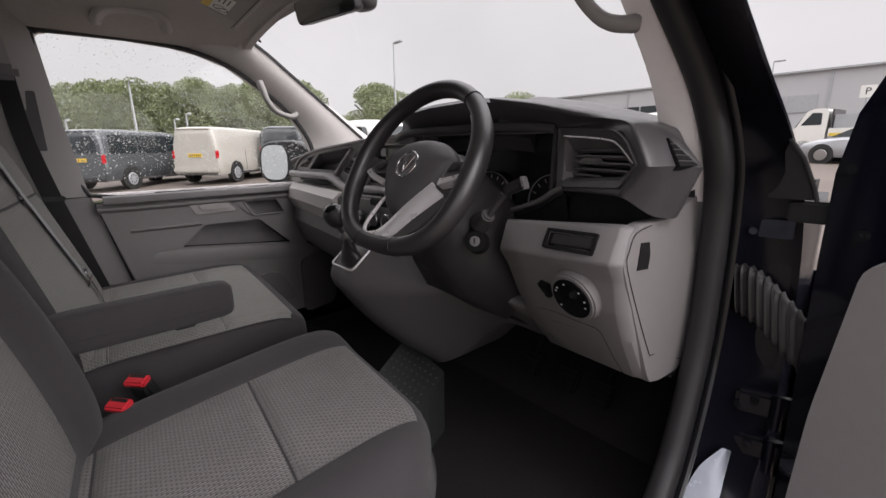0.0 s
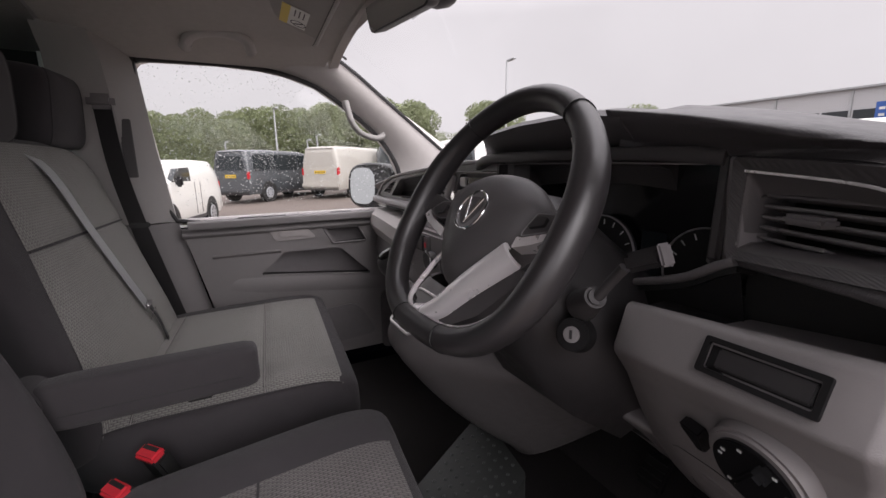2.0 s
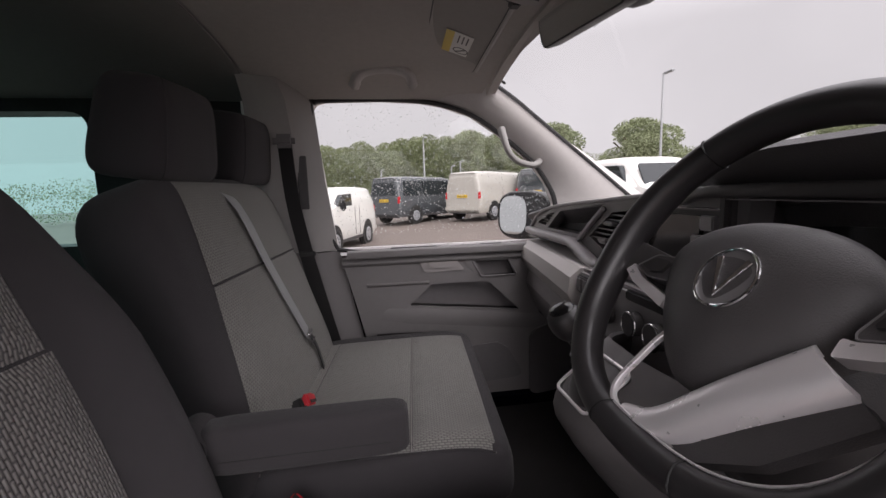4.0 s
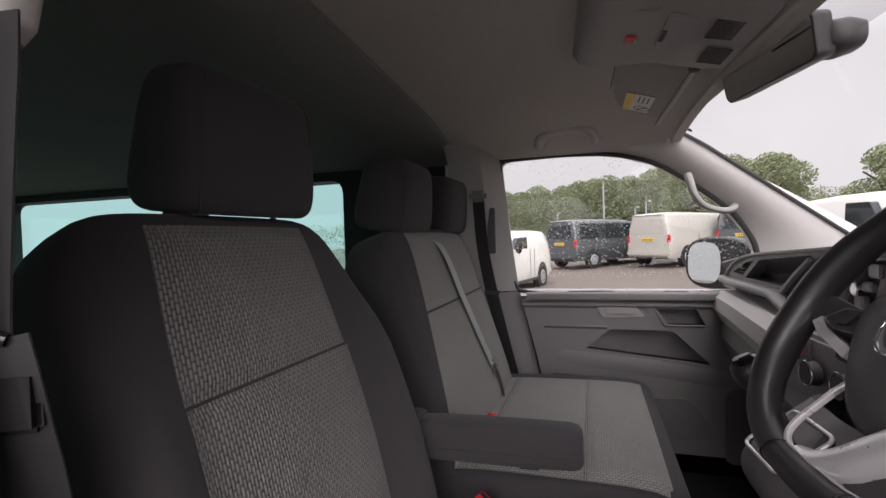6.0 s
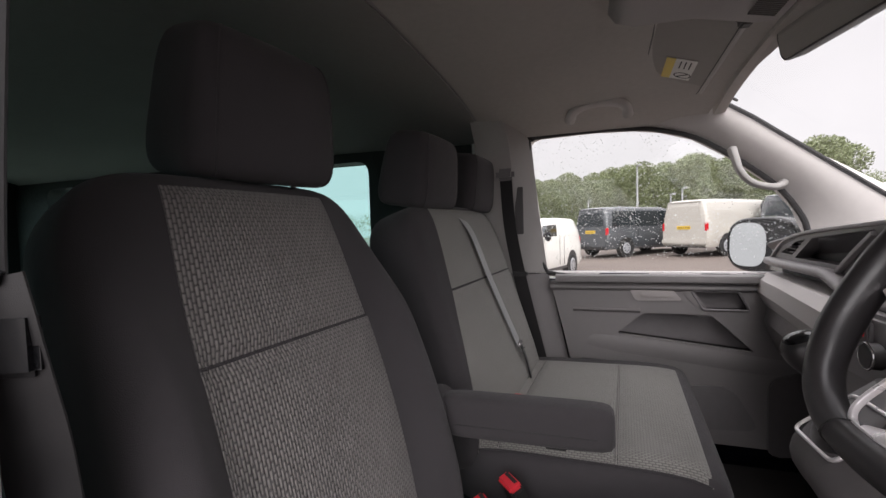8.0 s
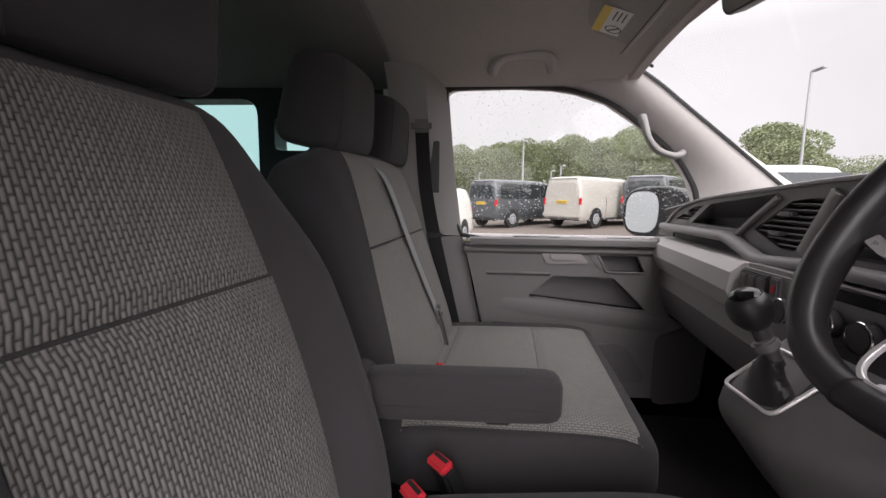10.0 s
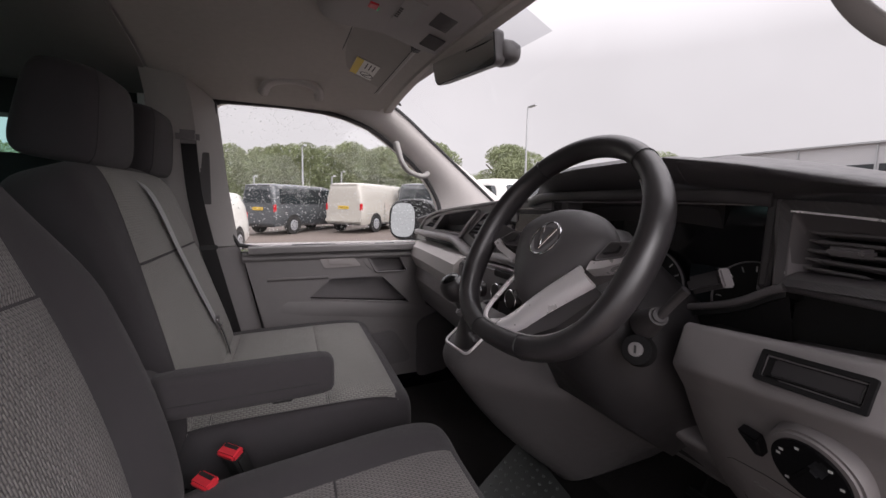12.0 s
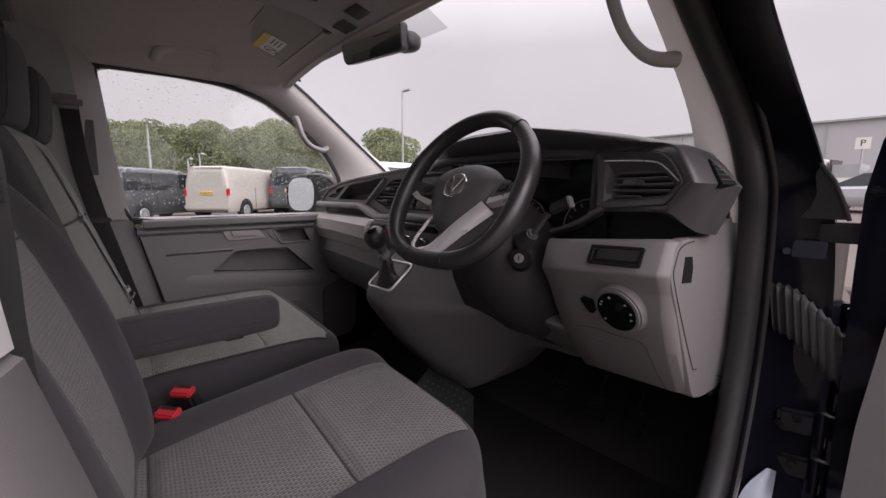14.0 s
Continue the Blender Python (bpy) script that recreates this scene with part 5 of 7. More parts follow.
part("lower_spoke", sheet(lambda u, v: WH @ (UPPER[round(v * bow_)].lerp(LOWER[round(v * bow_)], u) + Vector((0, 0.010 * (abs(2 * u - 1) ** 3), 0))), 10, bow_, 0.008), "satin_silver", wheel, "satin silver lower spoke", 50)
part("spoke_edge", prism(rounded([(0.108, -0.052), (0.126, -0.062), (0.085, -0.118), (0.040, -0.148), (0.020, -0.142), (0.064, -0.098)], 0.004), "y", 0.012, 0.026, 0.003, WH), "airbag_skin", wheel, "dark lower edge of the spoke")
leg = smooth_path([WH @ Vector(p) for p in ((-0.040, 0.016, -0.054), (-0.044, 0.010, -0.074), (-0.050, 0.008, -0.100), (-0.055, 0.007, -0.122), (-0.052, 0.006, -0.138), (-0.038, 0.006, -0.147), (-0.014, 0.007, -0.149))], 5)
part("lower_trim", sweep(leg, round_profile(0.0055, 0.006, 4, 12), face_up), "satin_silver", wheel, "silver lower spoke edge")
part("rim_line", sweep([WR @ (rim_at(a) - rim_at(a).normalized() * 0.0158 + Vector((0, -0.006, 0))) for a in [radians(50 + 150 * i / 40) for i in range(41)]], round_profile(0.0022, 0.0022, 2, 6), face_up), "satin_silver", wheel, "thin silver line inside the rim")

# ---- seats ----
class Pad:
    """An upholstered pad: width along x, length along s, its face towards d; rounded at the rims, raised into bolsters at the sides."""

    def __init__(self, m, w, length, thick, bolster=0.0, at=0.2, p=5.0, q=6.0, crown=0.0, taper=0.0, shoulder=0.0, sag=0.0):
        self.sag, self.trim = sag, 0.0
        self.m, self.w, self.l, self.t, self.bol, self.at, self.p, self.q, self.crown, self.taper, self.shoulder = m, w / 2, length, thick / 2, bolster, at, p, q, crown, taper, shoulder

    def ends(self, s):
        k = abs(2 * s / self.l - 1)
        return max(0.0, 1 - k ** self.q) ** (1 / self.q)

    def width(self, s):
        e = self.ends(s)
        top = 1.0
        if self.shoulder:
            k = min(1.0, max(0.0, (s - self.l + 0.12) / 0.12))
            top = 1 - self.shoulder * (1 - max(0.0, 1 - k ** 2.4) ** (1 / 2.4))
        return (self.w - self.taper * s / self.l) * (0.82 + 0.18 * e) * top

    def face(self, x, s, lift=0.0):
        e, w = self.ends(s), self.width(s)
        c = max(0.0, 1 - min(1.0, abs(x / w)) ** self.p) ** (1 / self.p)
        d = self.t * e * c + self.crown * e * (1 - (x / w) ** 2)
        side, bol = step(abs(x), self.at - 0.03, self.at + 0.05), self.bol
        if self.sag:  # a hollow in the small of the back, bolsters that fade out towards the top
            bol *= 1 - step(s, 0.36, 0.58)
            d -= self.sag * max(0.0, 1 - s / 0.39) ** 2 * e
        d += bol * e * side * c
        return self.m @ Vector((x, s - self.cut(x, s), d + lift))

    def rear(self, x, s):
        e, w = self.ends(s), self.width(s)
        c = max(0.0, 1 - min(1.0, abs(x / w)) ** self.p) ** (1 / self.p)
        return self.m @ Vector((x, s - self.cut(x, s), -self.t * e * c))

    def cut(self, x, s):
        """Rounds off the outer front corner."""
        return self.trim * max(0.0, x - 0.11) ** 2 * step(s, 0.25, 0.50)

    def mesh(self, ns=36, nx=28):
        loops = []
        for j in range(ns + 1):
            s = self.l * (0.5 - 0.5 * math.cos(math.pi * j / ns))
            s = min(max(s, self.l * 0.0005), self.l * 0.9995)
            w = self.width(s)
            xs = [w * math.sin(math.pi * (i / nx - 0.5)) for i in range(nx + 1)]
            loops.append([self.face(x, s) for x in xs] + [self.rear(x, s) for x in reversed(xs[1:-1])])
        return loft(loops)

    def patch(self, x0, x1, s0, s1, lift=0.0012, seams=(), nx=22, ns=44, bow=0.0, skew=0.0, lean=0.0):
        """A cloth panel lying on the face, pulled down along its edges and seams; lean: how far its first edge moves in from foot to head."""
        def fn(u, v):
            s = s0 + (s1 - s0) * v
            a = x0 + lean * v
            x = a + (x1 - a) * u
            x = x * (1 + bow * (v - 0.5)) + skew * (v - 1)
            edge = min(u, 1 - u) * (x1 - x0)
            near = min([abs(s - k) for k in seams] + [abs(s - s0), abs(s - s1)])
            puff = 0.005 * step(edge, 0, 0.03) * step(near, 0, 0.018)
            return self.face(x, s, lift + puff)
        return sheet(fn, nx, ns, uv=lambda u, v: (x0 + (x1 - x0) * u, s0 + (s1 - s0) * v))

    def line(self, pts, w=0.004, h=0.003, lift=0.005):
        path = [self.face(x, s, lift) for x, s in pts]
        nrm = self.m.to_3x3() @ Vector((0, 0, 1))
        return sweep(path, round_profile(w, h, 2, 6), nrm)


def frame_of(o, s_axis, d_axis):
    s, d = Vector(s_axis).normalized(), Vector(d_axis)
    d = (d - s * d.dot(s)).normalized()
    return Matrix.Translation(o) @ Matrix((s.cross(d), s, d)).transposed().to_4x4()


def headrest(seat, c, w, lean=-10, h=0.20, d=0.125, yaw=-5):
    m = Matrix.Translation(c) @ Matrix.Rotation(radians(yaw), 4, "Z") @ Matrix.Rotation(radians(lean), 4, "X")
    loops = []
    for j in range(29):
        t = -math.cos(math.pi * j / 28)
        k = max(0.001, 1 - abs(t) ** 4.2) ** (1 / 4.2)
        wide = w / 2 * (0.95 - 0.06 * t) * (0.70 + 0.30 * k)
        deep = d / 2 * (0.25 + 0.75 * k) * (0.95 - 0.12 * t)
        if j in (0, 28):
            wide, deep = wide * 0.85, deep * 0.6
        loops.append([m @ Vector((px, py - 0.012 * (px / (w / 2)) ** 2, t * h / 2)) for px, py in round_profile(2 * wide, 2 * deep, 5.5, 44)])
    hr = part("headrest", loft(loops), "cloth_side", seat, "black cloth headrest", 60)
    for i in (7, 15):
        part("headrest_seam", sweep([l[i] for l in loops[2:27]], round_profile(0.0030, 0.0030, 2, 6), (0, 1, 0)), "cloth_dark", hr)
    for s in (-0.26, 0.26):
        a = m @ Vector((s * w, 0.0, -h * 0.45))
        part("headrest_post", cyl(a, a + Vector((0, 0.01, -0.06)), 0.005, n=12), "steel", seat)
        part("post_sleeve", box(a + Vector((0, 0.010, -0.030)), (0.026, 0.022, 0.010), 0.003), "black", seat)
    return hr


def seat_pads(seat, cx, cwidth, bcx, bwidth, cush, back, bolster, at, yaw, deep=0.11, sag=0.0, side=0.0, round_off=0.0):
    """The cushion and the backrest of a seat, turned a little about the upright."""
    cy0, cy1, cz, crise = cush
    by, bz, lean, bl, taper = back
    a, turn = radians(lean), Matrix.Rotation(radians(yaw), 4, "Z")
    mid = Matrix.Translation((cx, 0.25, 0)) @ turn @ Matrix.Translation((-cx, -0.25, 0))
    cp = Pad(mid @ frame_of((cx, cy0, cz - 0.075), (0, 1, crise), (0, 0, 1)), cwidth, cy1 - cy0, 0.15, bolster, at, crown=0.006, q=5, p=7)
    cp.trim = round_off
    part("cushion", cp.mesh(), "cloth_dark", seat, "dark grey cloth cushion", 70)
    mid = Matrix.Translation((bcx, by, 0)) @ turn @ Matrix.Translation((-bcx, -by, 0))
    bp = Pad(mid @ frame_of((bcx, by - deep / 2 * math.cos(a), bz - deep / 2 * math.sin(a)), (0, -math.sin(a), math.cos(a)), (0, math.cos(a), math.sin(a))), bwidth, bl, deep, side or bolster, at, taper=taper, q=7, p=5, crown=0.004, shoulder=0.36, sag=sag)
    part("backrest", bp.mesh(), "cloth_dark", seat, "dark grey cloth backrest", 70)
    return cp, bp


# driver's seat (cushion x runs to the right, backrest x to the left)
ds = thing("captain_chair", "dark grey cloth driver's seat with woven middle panels and armrest", "seat", (0.365, 0.15, FLOOR))
dc, db = seat_pads(ds, 0.345, 0.54, 0.338, 0.53, (-0.03, 0.50, 1.016, 0.160), (0.052, 1.04, 22, 0.63, 0.035), 0.022, 0.165, -5.5, 0.11, 0.05, 0.047, 4.0)
part("seat_panel", dc.patch(-0.150, 0.172, 0.066, 0.306, ns=40), "weave", ds, "grey woven seat panel")
part("seat_panel", dc.patch(-0.150, 0.172, 0.310, 0.512, ns=36), "weave", ds)
part("seat_panel", dc.patch(-0.150, 0.172, 0.012, 0.062, nx=16, ns=8), "weave", ds)
for s in (0.064, 0.308):
    part("seat_seam", dc.line([(-0.149 + 0.320 * i / 12, s) for i in range(13)], 0.005, 0.003, lift=-0.0005), "cloth_side", ds)
part("seat_piping", dc.line([(0.258, 0.10 + 0.36 * i / 14) for i in range(15)], 0.003, 0.003, -0.012), "cloth_side", ds)
part("back_panel", db.patch(-0.166, 0.137, 0.03, 0.393, ns=50, bow=-0.05, skew=0.014), "weave", ds, "grey woven back panel")
part("back_panel", db.patch(-0.139, 0.138, 0.397, 0.605, ns=40, bow=-0.10, skew=0.016), "weave", ds, "grey woven upper back panel")
part("back_seam", db.line([(-0.160 + 0.288 * i / 12, 0.395) for i in range(13)], 0.005, 0.003, lift=-0.0015), "cloth_side", ds)
headrest(ds, (0.286, -0.192, 1.712), 0.258, -6, 0.19, 0.125, -8)
part("seat_base", box((0.365, 0.20, 0.86), (0.46, 0.46, 0.20), 0.02), "black", ds, "black plastic seat base")
part("seat_plinth", box((0.365, 0.20, 0.74), (0.42, 0.42, 0.07), 0.01), "black", ds)
part("side_valance", box((0.628, 0.18, 0.96), (0.03, 0.48, 0.12), 0.012), "trim_dark", ds, "black seat side cover")

# armrest on the driver's seat, towards the middle
ARM = [(0.0, 0.75), (0.010, 0.93), (0.04, 1.0), (0.15, 1.0), (0.245, 0.99), (0.278, 0.96), (0.291, 0.88), (0.297, 0.70)]
part("armrest", loft([[Vector((0.064 + a * k, y, 1.204 + 0.014 * y + b * k)) for a, b in round_profile(0.056, 0.076, 4.0, 28)] for y, k in ARM]), "cloth_dark", ds, "dark grey cloth armrest", 60)
part("armrest_seam", sweep([(0.0922, y, 1.194 + 0.012 * y) for y in (0.03, 0.1, 0.2, 0.27)], round_profile(0.0018, 0.0018, 2, 6)), "black", ds, "fine seam along the armrest")
part("armrest_latch", box((0.064, 0.205, 1.168), (0.030, 0.036, 0.006), 0.002), "black", ds)
part("armrest_hinge", cyl((0.030, -0.010, 1.215), (0.100, -0.010, 1.215), 0.028, n=24, bev=0.004), "cloth_side", ds)

# double passenger bench
ps = thing("passenger_bench", "dark grey cloth double passenger bench seat with woven panels", "seat", (-0.375, 0.15, FLOOR))
pc, pb = seat_pads(ps, -0.375, 0.69, -0.375, 0.68, (0.0, 0.525, 1.082, 0.04), (0.094, 1.04, 18.0, 0.605, 0.02), 0.008, 0.27, -4.5, 0.165)
for s0, s1, ns in ((0.030, 0.102, 10), (0.107, 0.332, 26), (0.337, 0.490, 20)):
    part("seat_panel", pc.patch(-0.262, 0.333, s0, s1, ns=ns, nx=28), "weave_pale", ps, "grey woven seat panel")
for s in (0.1045, 0.3345):
    part("seat_piping", pc.line([(-0.262 + 0.595 * i / 14, s) for i in range(15)], 0.0034, 0.0034, 0.0022), "thread", ps, "pale grey piping")
part("seat_piping", pc.line([(0.333, 0.03 + 0.458 * i / 16) for i in range(17)], 0.004, 0.004, 0.003), "cloth_side", ps)
for s0, s1, ns, a, b in ((0.03, 0.375, 30, -0.325, 0.085), (0.38, 0.585, 20, -0.240, 0.035)):
    part("back_panel", pb.patch(a, 0.305, s0, s1, ns=ns, nx=28, lean=b), "weave_pale", ps, "grey woven back panel")
part("back_seam", pb.line([(-0.240 + 0.545 * i / 14, 0.377) for i in range(15)], 0.004, 0.002), "cloth_side", ps)
headrest(ps, (-0.252, -0.142, 1.690), 0.245, -8, 0.185, 0.14)
headrest(ps, (-0.61, -0.112, 1.690), 0.245, -8, 0.185, 0.13)
part("seat_base", box((-0.375, 0.22, 0.86), (0.62, 0.48, 0.22), 0.02), "black", ps, "black seat base box")
part("seat_plinth", box((-0.375, 0.22, 0.74), (0.58, 0.44, 0.07), 0.01), "black", ps)


# belt buckles between the seats
def buckle(at, m):
    b = thing("belt_buckle", "black seat belt buckle with a red release button", "belt buckle", at, "belt buckles")
    mm = Matrix.Translation(at) @ m
    part("casing", box((0, 0.003, -0.048), (0.044, 0.028, 0.088), 0.006), "ink", b).data.transform(mm)
    part("button", box((0, 0.0, 0.002), (0.046, 0.026, 0.014), 0.004), "red", b, "red release button").data.transform(mm)
    part("slot", box((0, 0.006, 0.0092), (0.034, 0.007, 0.001), 0.0), "ink", b).data.transform(mm)
    part("strap", box((0, 0.002, -0.135), (0.024, 0.012, 0.12), 0.004), "ink", b).data.transform(mm)


buckle((0.02, 0.115, 1.058), Matrix.Rotation(radians(42), 4, "Z") @ Matrix.Rotation(radians(22), 4, "X"))
buckle((0.088, 0.079, 1.052), Matrix.Rotation(radians(38), 4, "Z") @ Matrix.Rotation(radians(22), 4, "X"))
buckle((-0.229, 0.095, 1.118), Matrix.Rotation(radians(-65), 4, "X") @ Matrix.Rotation(radians(-25), 4, "Z"))

# ---- passenger door ----
door = thing("passenger_door", "closed grey plastic passenger door with storage pockets", "door", (-0.80, 0.5, FLOOR))
PANEL = [(0.13, 1.34), (0.92, 1.34), (0.97, 1.10), (0.93, 0.98), (0.85, 0.80), (0.22, 0.80), (0.20, 1.05)]
POCKET = rounded([(0.355, 1.157), (0.44, 1.232), (0.645, 1.232), (0.765, 1.115)], 0.012)
GRAB = rounded([(0.585, 1.312), (0.72, 1.312), (0.752, 1.25), (0.62, 1.25)], 0.008)
BIN = rounded([(0.235, 1.062), (0.40, 1.058), (0.40, 1.046), (0.235, 1.048)], 0.005)
part("trim_panel", plate(PANEL, [POCKET, GRAB, BIN], "x", -0.815, -0.797), "door_grey", door, "grey grained door trim")
part("panel_back", plate([(0.14, 1.33), (0.93, 1.33), (0.96, 1.10), (0.84, 0.81), (0.23, 0.81)], [], "x", -0.862, -0.855), "trim_dark", door)
part("pocket_liner", plate(POCKET, [], "x", -0.846, -0.842), "trim_mid", door, "dark recessed pocket")
part("grab_liner", plate(GRAB, [], "x", -0.835, -0.832), "trim_mid", door)
part("ledge", sweep([(-0.80, 0.15, 1.35), (-0.80, 0.45, 1.352), (-0.80, 0.80, 1.352), (-0.80, 0.93, 1.350)], round_profile(0.055, 0.03, 4, 14)), "door_grey", door, "grey window ledge")
# sheen of the wet sill, put in as a silver strip
part("ledge_strip", box((-0.824, 0.50, 1.3695), (0.022, 0.74, 0.008), 0.002), "satin_silver", door, "wet sill strip, its sheen put in as bright silver")
for y0, y1 in ((0.30, 0.46), (0.62, 0.70)):
    part("sill_gap", box((-0.808, (y0 + y1) / 2, 1.3665), (0.012, y1 - y0, 0.004), 0.001), "black", door)
part("upper_rail", prism([(-0.80, 1.335), (-0.785, 1.325), (-0.785, 1.318), (-0.80, 1.305)], "y", 0.13, 0.92), "door_grey", door)
part("handle_bowl", prism(rounded([(0.393, 1.323), (0.524, 1.322), (0.560, 1.279), (0.416, 1.275)], 0.010), "x", -0.802, -0.792, 0.003), "trim_grey", door, "pale door handle recess")
part("door_handle", prism(rounded([(0.425, 1.312), (0.515, 1.311), (0.530, 1.292), (0.437, 1.290)], 0.006), "x", -0.794, -0.786, 0.003), "trim_grey", door, "grey inner door handle")
part("handle_web", prism([(0.545, 1.322), (0.586, 1.323), (0.633, 1.254), (0.598, 1.257)], "x", -0.802, -0.793, 0.003), "door_grey", door)
part("arm_ledge", loft([[Vector((x, y, z)) for x, z in ((-0.80, 1.165 - d), (-0.80 + k, 1.150 - d), (-0.80 + k * 1.2, 1.115 - d), (-0.80, 1.09 - d))] for y, d, k in ((0.21, 0.0, 0.001), (0.36, 0.01, 0.006), (0.56, 0.03, 0.007), (0.77, 0.055, 0.006), (0.90, 0.06, 0.002))]), "door_grey", door, "grey moulded ledge")
part("crease", loft([[Vector((x, y, z)) for x, z in ((-0.80, 1.248), (-0.789, 1.240), (-0.80, 1.228))] for y in (0.21, 0.40, 0.43)]), "door_grey", door)
part("grab_frame", sweep(smooth_path([(-0.795, y, z) for y, z in GRAB], 1, True), round_profile(0.008, 0.008, 2, 8), (1, 0, 0), True), "trim_mid", door)
part("lower_pocket", prism(rounded([(0.46, 0.985), (0.70, 1.00), (0.78, 0.86), (0.50, 0.84)], 0.03), "x", -0.80, -0.790, 0.004), "trim_mid", door, "dark grey lower pocket")
# darker than the door trim: the footwell's shade is painted in
part("door_foot", prism(rounded([(0.80, 1.03), (0.975, 1.09), (0.955, 0.80), (0.80, 0.78)], 0.03), "x", -0.80, -0.785, 0.006), "trim_shade", door, "grey lower corner, its shade put into a darker tone")

# exterior mirror outside the passenger window
em = thing("door_mirror", "black door mirror with rain on it", "mirror", (-1.08, 0.84, 1.42))
mc = Vector((-1.027, 0.867, 1.450))
mm = Matrix.Translation(mc) @ Matrix.Rotation(radians(28), 4, "Z") @ Matrix.Rotation(radians(-2.5), 4, "X")
shell = round_profile(0.272, 0.192, 3.0, 32)
part("shell", loft([[mm @ Vector((a * s, y, b * s)) for a, b in shell] for y, s in ((-0.026, 0.99), (-0.02, 1.05), (0.0, 1.08), (0.07, 1.03), (0.14, 0.9), (0.185, 0.66), (0.20, 0.3))]), "gloss_black", em, "glossy black shell")
part("mirror_glass", loft([[mm @ Vector((a * 0.57 - 0.044, y, b * 0.84)) for a, b in shell] for y in (-0.0285, -0.024)]), "mirror", em, "silvered mirror glass")
part("mirror_arm", box((-0.93, 0.89, 1.38), (0.20, 0.07, 0.05), 0.015), "gloss_black", em)

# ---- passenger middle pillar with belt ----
# greyer than the driver's side: the weaker light is put into the colour
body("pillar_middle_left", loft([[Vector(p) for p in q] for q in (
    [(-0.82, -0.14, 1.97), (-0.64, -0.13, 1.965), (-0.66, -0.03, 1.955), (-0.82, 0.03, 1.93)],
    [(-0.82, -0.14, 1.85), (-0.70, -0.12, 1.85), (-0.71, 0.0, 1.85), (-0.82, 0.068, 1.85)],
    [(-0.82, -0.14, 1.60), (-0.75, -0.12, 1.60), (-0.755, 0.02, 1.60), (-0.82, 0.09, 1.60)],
    [(-0.82, -0.14, 1.37), (-0.77, -0.12, 1.37), (-0.775, 0.06, 1.37), (-0.82, 0.12, 1.37)])]), "pillar_grey", "plastic middle pillar trim, dimmer passenger side put into its grey", 45)
body("pillar_middle_left_lower", loft([[Vector(p) for p in q] for q in (
    [(-0.82, -0.14, 1.366), (-0.768, -0.12, 1.366), (-0.773, 0.062, 1.366), (-0.82, 0.122, 1.366)],
    [(-0.82, -0.14, 1.05), (-0.76, -0.12, 1.05), (-0.77, 0.12, 1.05), (-0.82, 0.19, 1.05)],
    [(-0.82, -0.14, 0.72), (-0.75, -0.12, 0.72), (-0.76, 0.16, 0.72), (-0.82, 0.24, 0.72)])]), "door_grey", "dark grey lower middle pillar trim", 45)
body("pillar_slot", box((-0.752, 0.028, 1.60), (0.006, 0.03, 0.17), 0.002), "trim_dark", "dark belt height slot")


def ribbon(pts, w, side, thick=0.0016, n=8):
    """A strap through the points, w wide along the direction side."""
    path = smooth_path(pts, n)
    return sweep(path, [(-thick / 2, -w / 2), (thick / 2, -w / 2), (thick / 2, w / 2), (-thick / 2, w / 2)], side)


belt = thing("seat_belt", "dark grey seat belt hanging from the pillar, tongue parked", "seat belt", (-0.71, -0.02, 1.72))
part("webbing", ribbon([(-0.715, -0.012, 1.72), (-0.71, 0.0, 1.55), (-0.705, 0.028, 1.39), (-0.70, 0.06, 1.25), (-0.70, 0.10, 1.08)], 0.046, (0.25, 1, 0)), "webbing", belt)
part("anchor_cap", box((-0.712, -0.012, 1.727), (0.035, 0.066, 0.042), 0.012), "trim_mid", belt, "grey belt guide cap")
part("stop", box((-0.704, 0.034, 1.375), (0.014, 0.052, 0.016), 0.003), "black", belt)
mid = thing("middle_seat_belt", "pale grey seat belt across the bench backrest with a steel tongue", "seat belt", (-0.43, 0.05, 1.2))
part("webbing", ribbon([pb.face(x, s, 0.012) for x, s in ((-0.045, 0.604), (-0.025, 0.52), (0.005, 0.38), (0.04, 0.25), (0.066, 0.165))], 0.050, (1, 0, 0)), "webbing_pale", mid)
lo_end = pb.face(0.068, 0.160, 0.016)
part("tongue", box(lo_end, (0.052, 0.010, 0.016), 0.004, Matrix.Rotation(radians(-24), 3, "X")), "chrome", mid, "steel tongue")
part("tongue_blade", box(lo_end + Vector((0.012, 0.006, -0.026)), (0.022, 0.003, 0.040), 0.001, Matrix.Rotation(radians(-24), 3, "X")), "chrome", mid)
part("lower_webbing", ribbon([lo_end, pb.face(0.088, 0.11, 0.014), pb.face(0.085, 0.03, 0.016)], 0.022, (1, 0, 0)), "webbing", mid)

# ---- roof: grab handles, sun visor, roof console, mirror ----
def grab(name, pts, r, mat, label, flat=1.0):
    g = thing(name, label, "grab rail", pts[0], "grab rails")
    part("bar", sweep(smooth_path(pts, 6), round_profile(2 * r, 2 * r * flat, 2.6, 14), (1, 0, 0.3), scale=lambda t: 1.25 - 0.35 * math.sin(math.pi * t)), mat, g)
    for p, q in ((pts[0], pts[1]), (pts[-1], pts[-2])):
        d = (Vector(p) - Vector(q)).normalized()
        part("foot", cyl(Vector(p) - d * 1.1 * r, Vector(p) + d * 0.9 * r, 1.25 * r, 1.45 * r, 20, bev=0.3 * r), mat, g, "", 60)
    return g


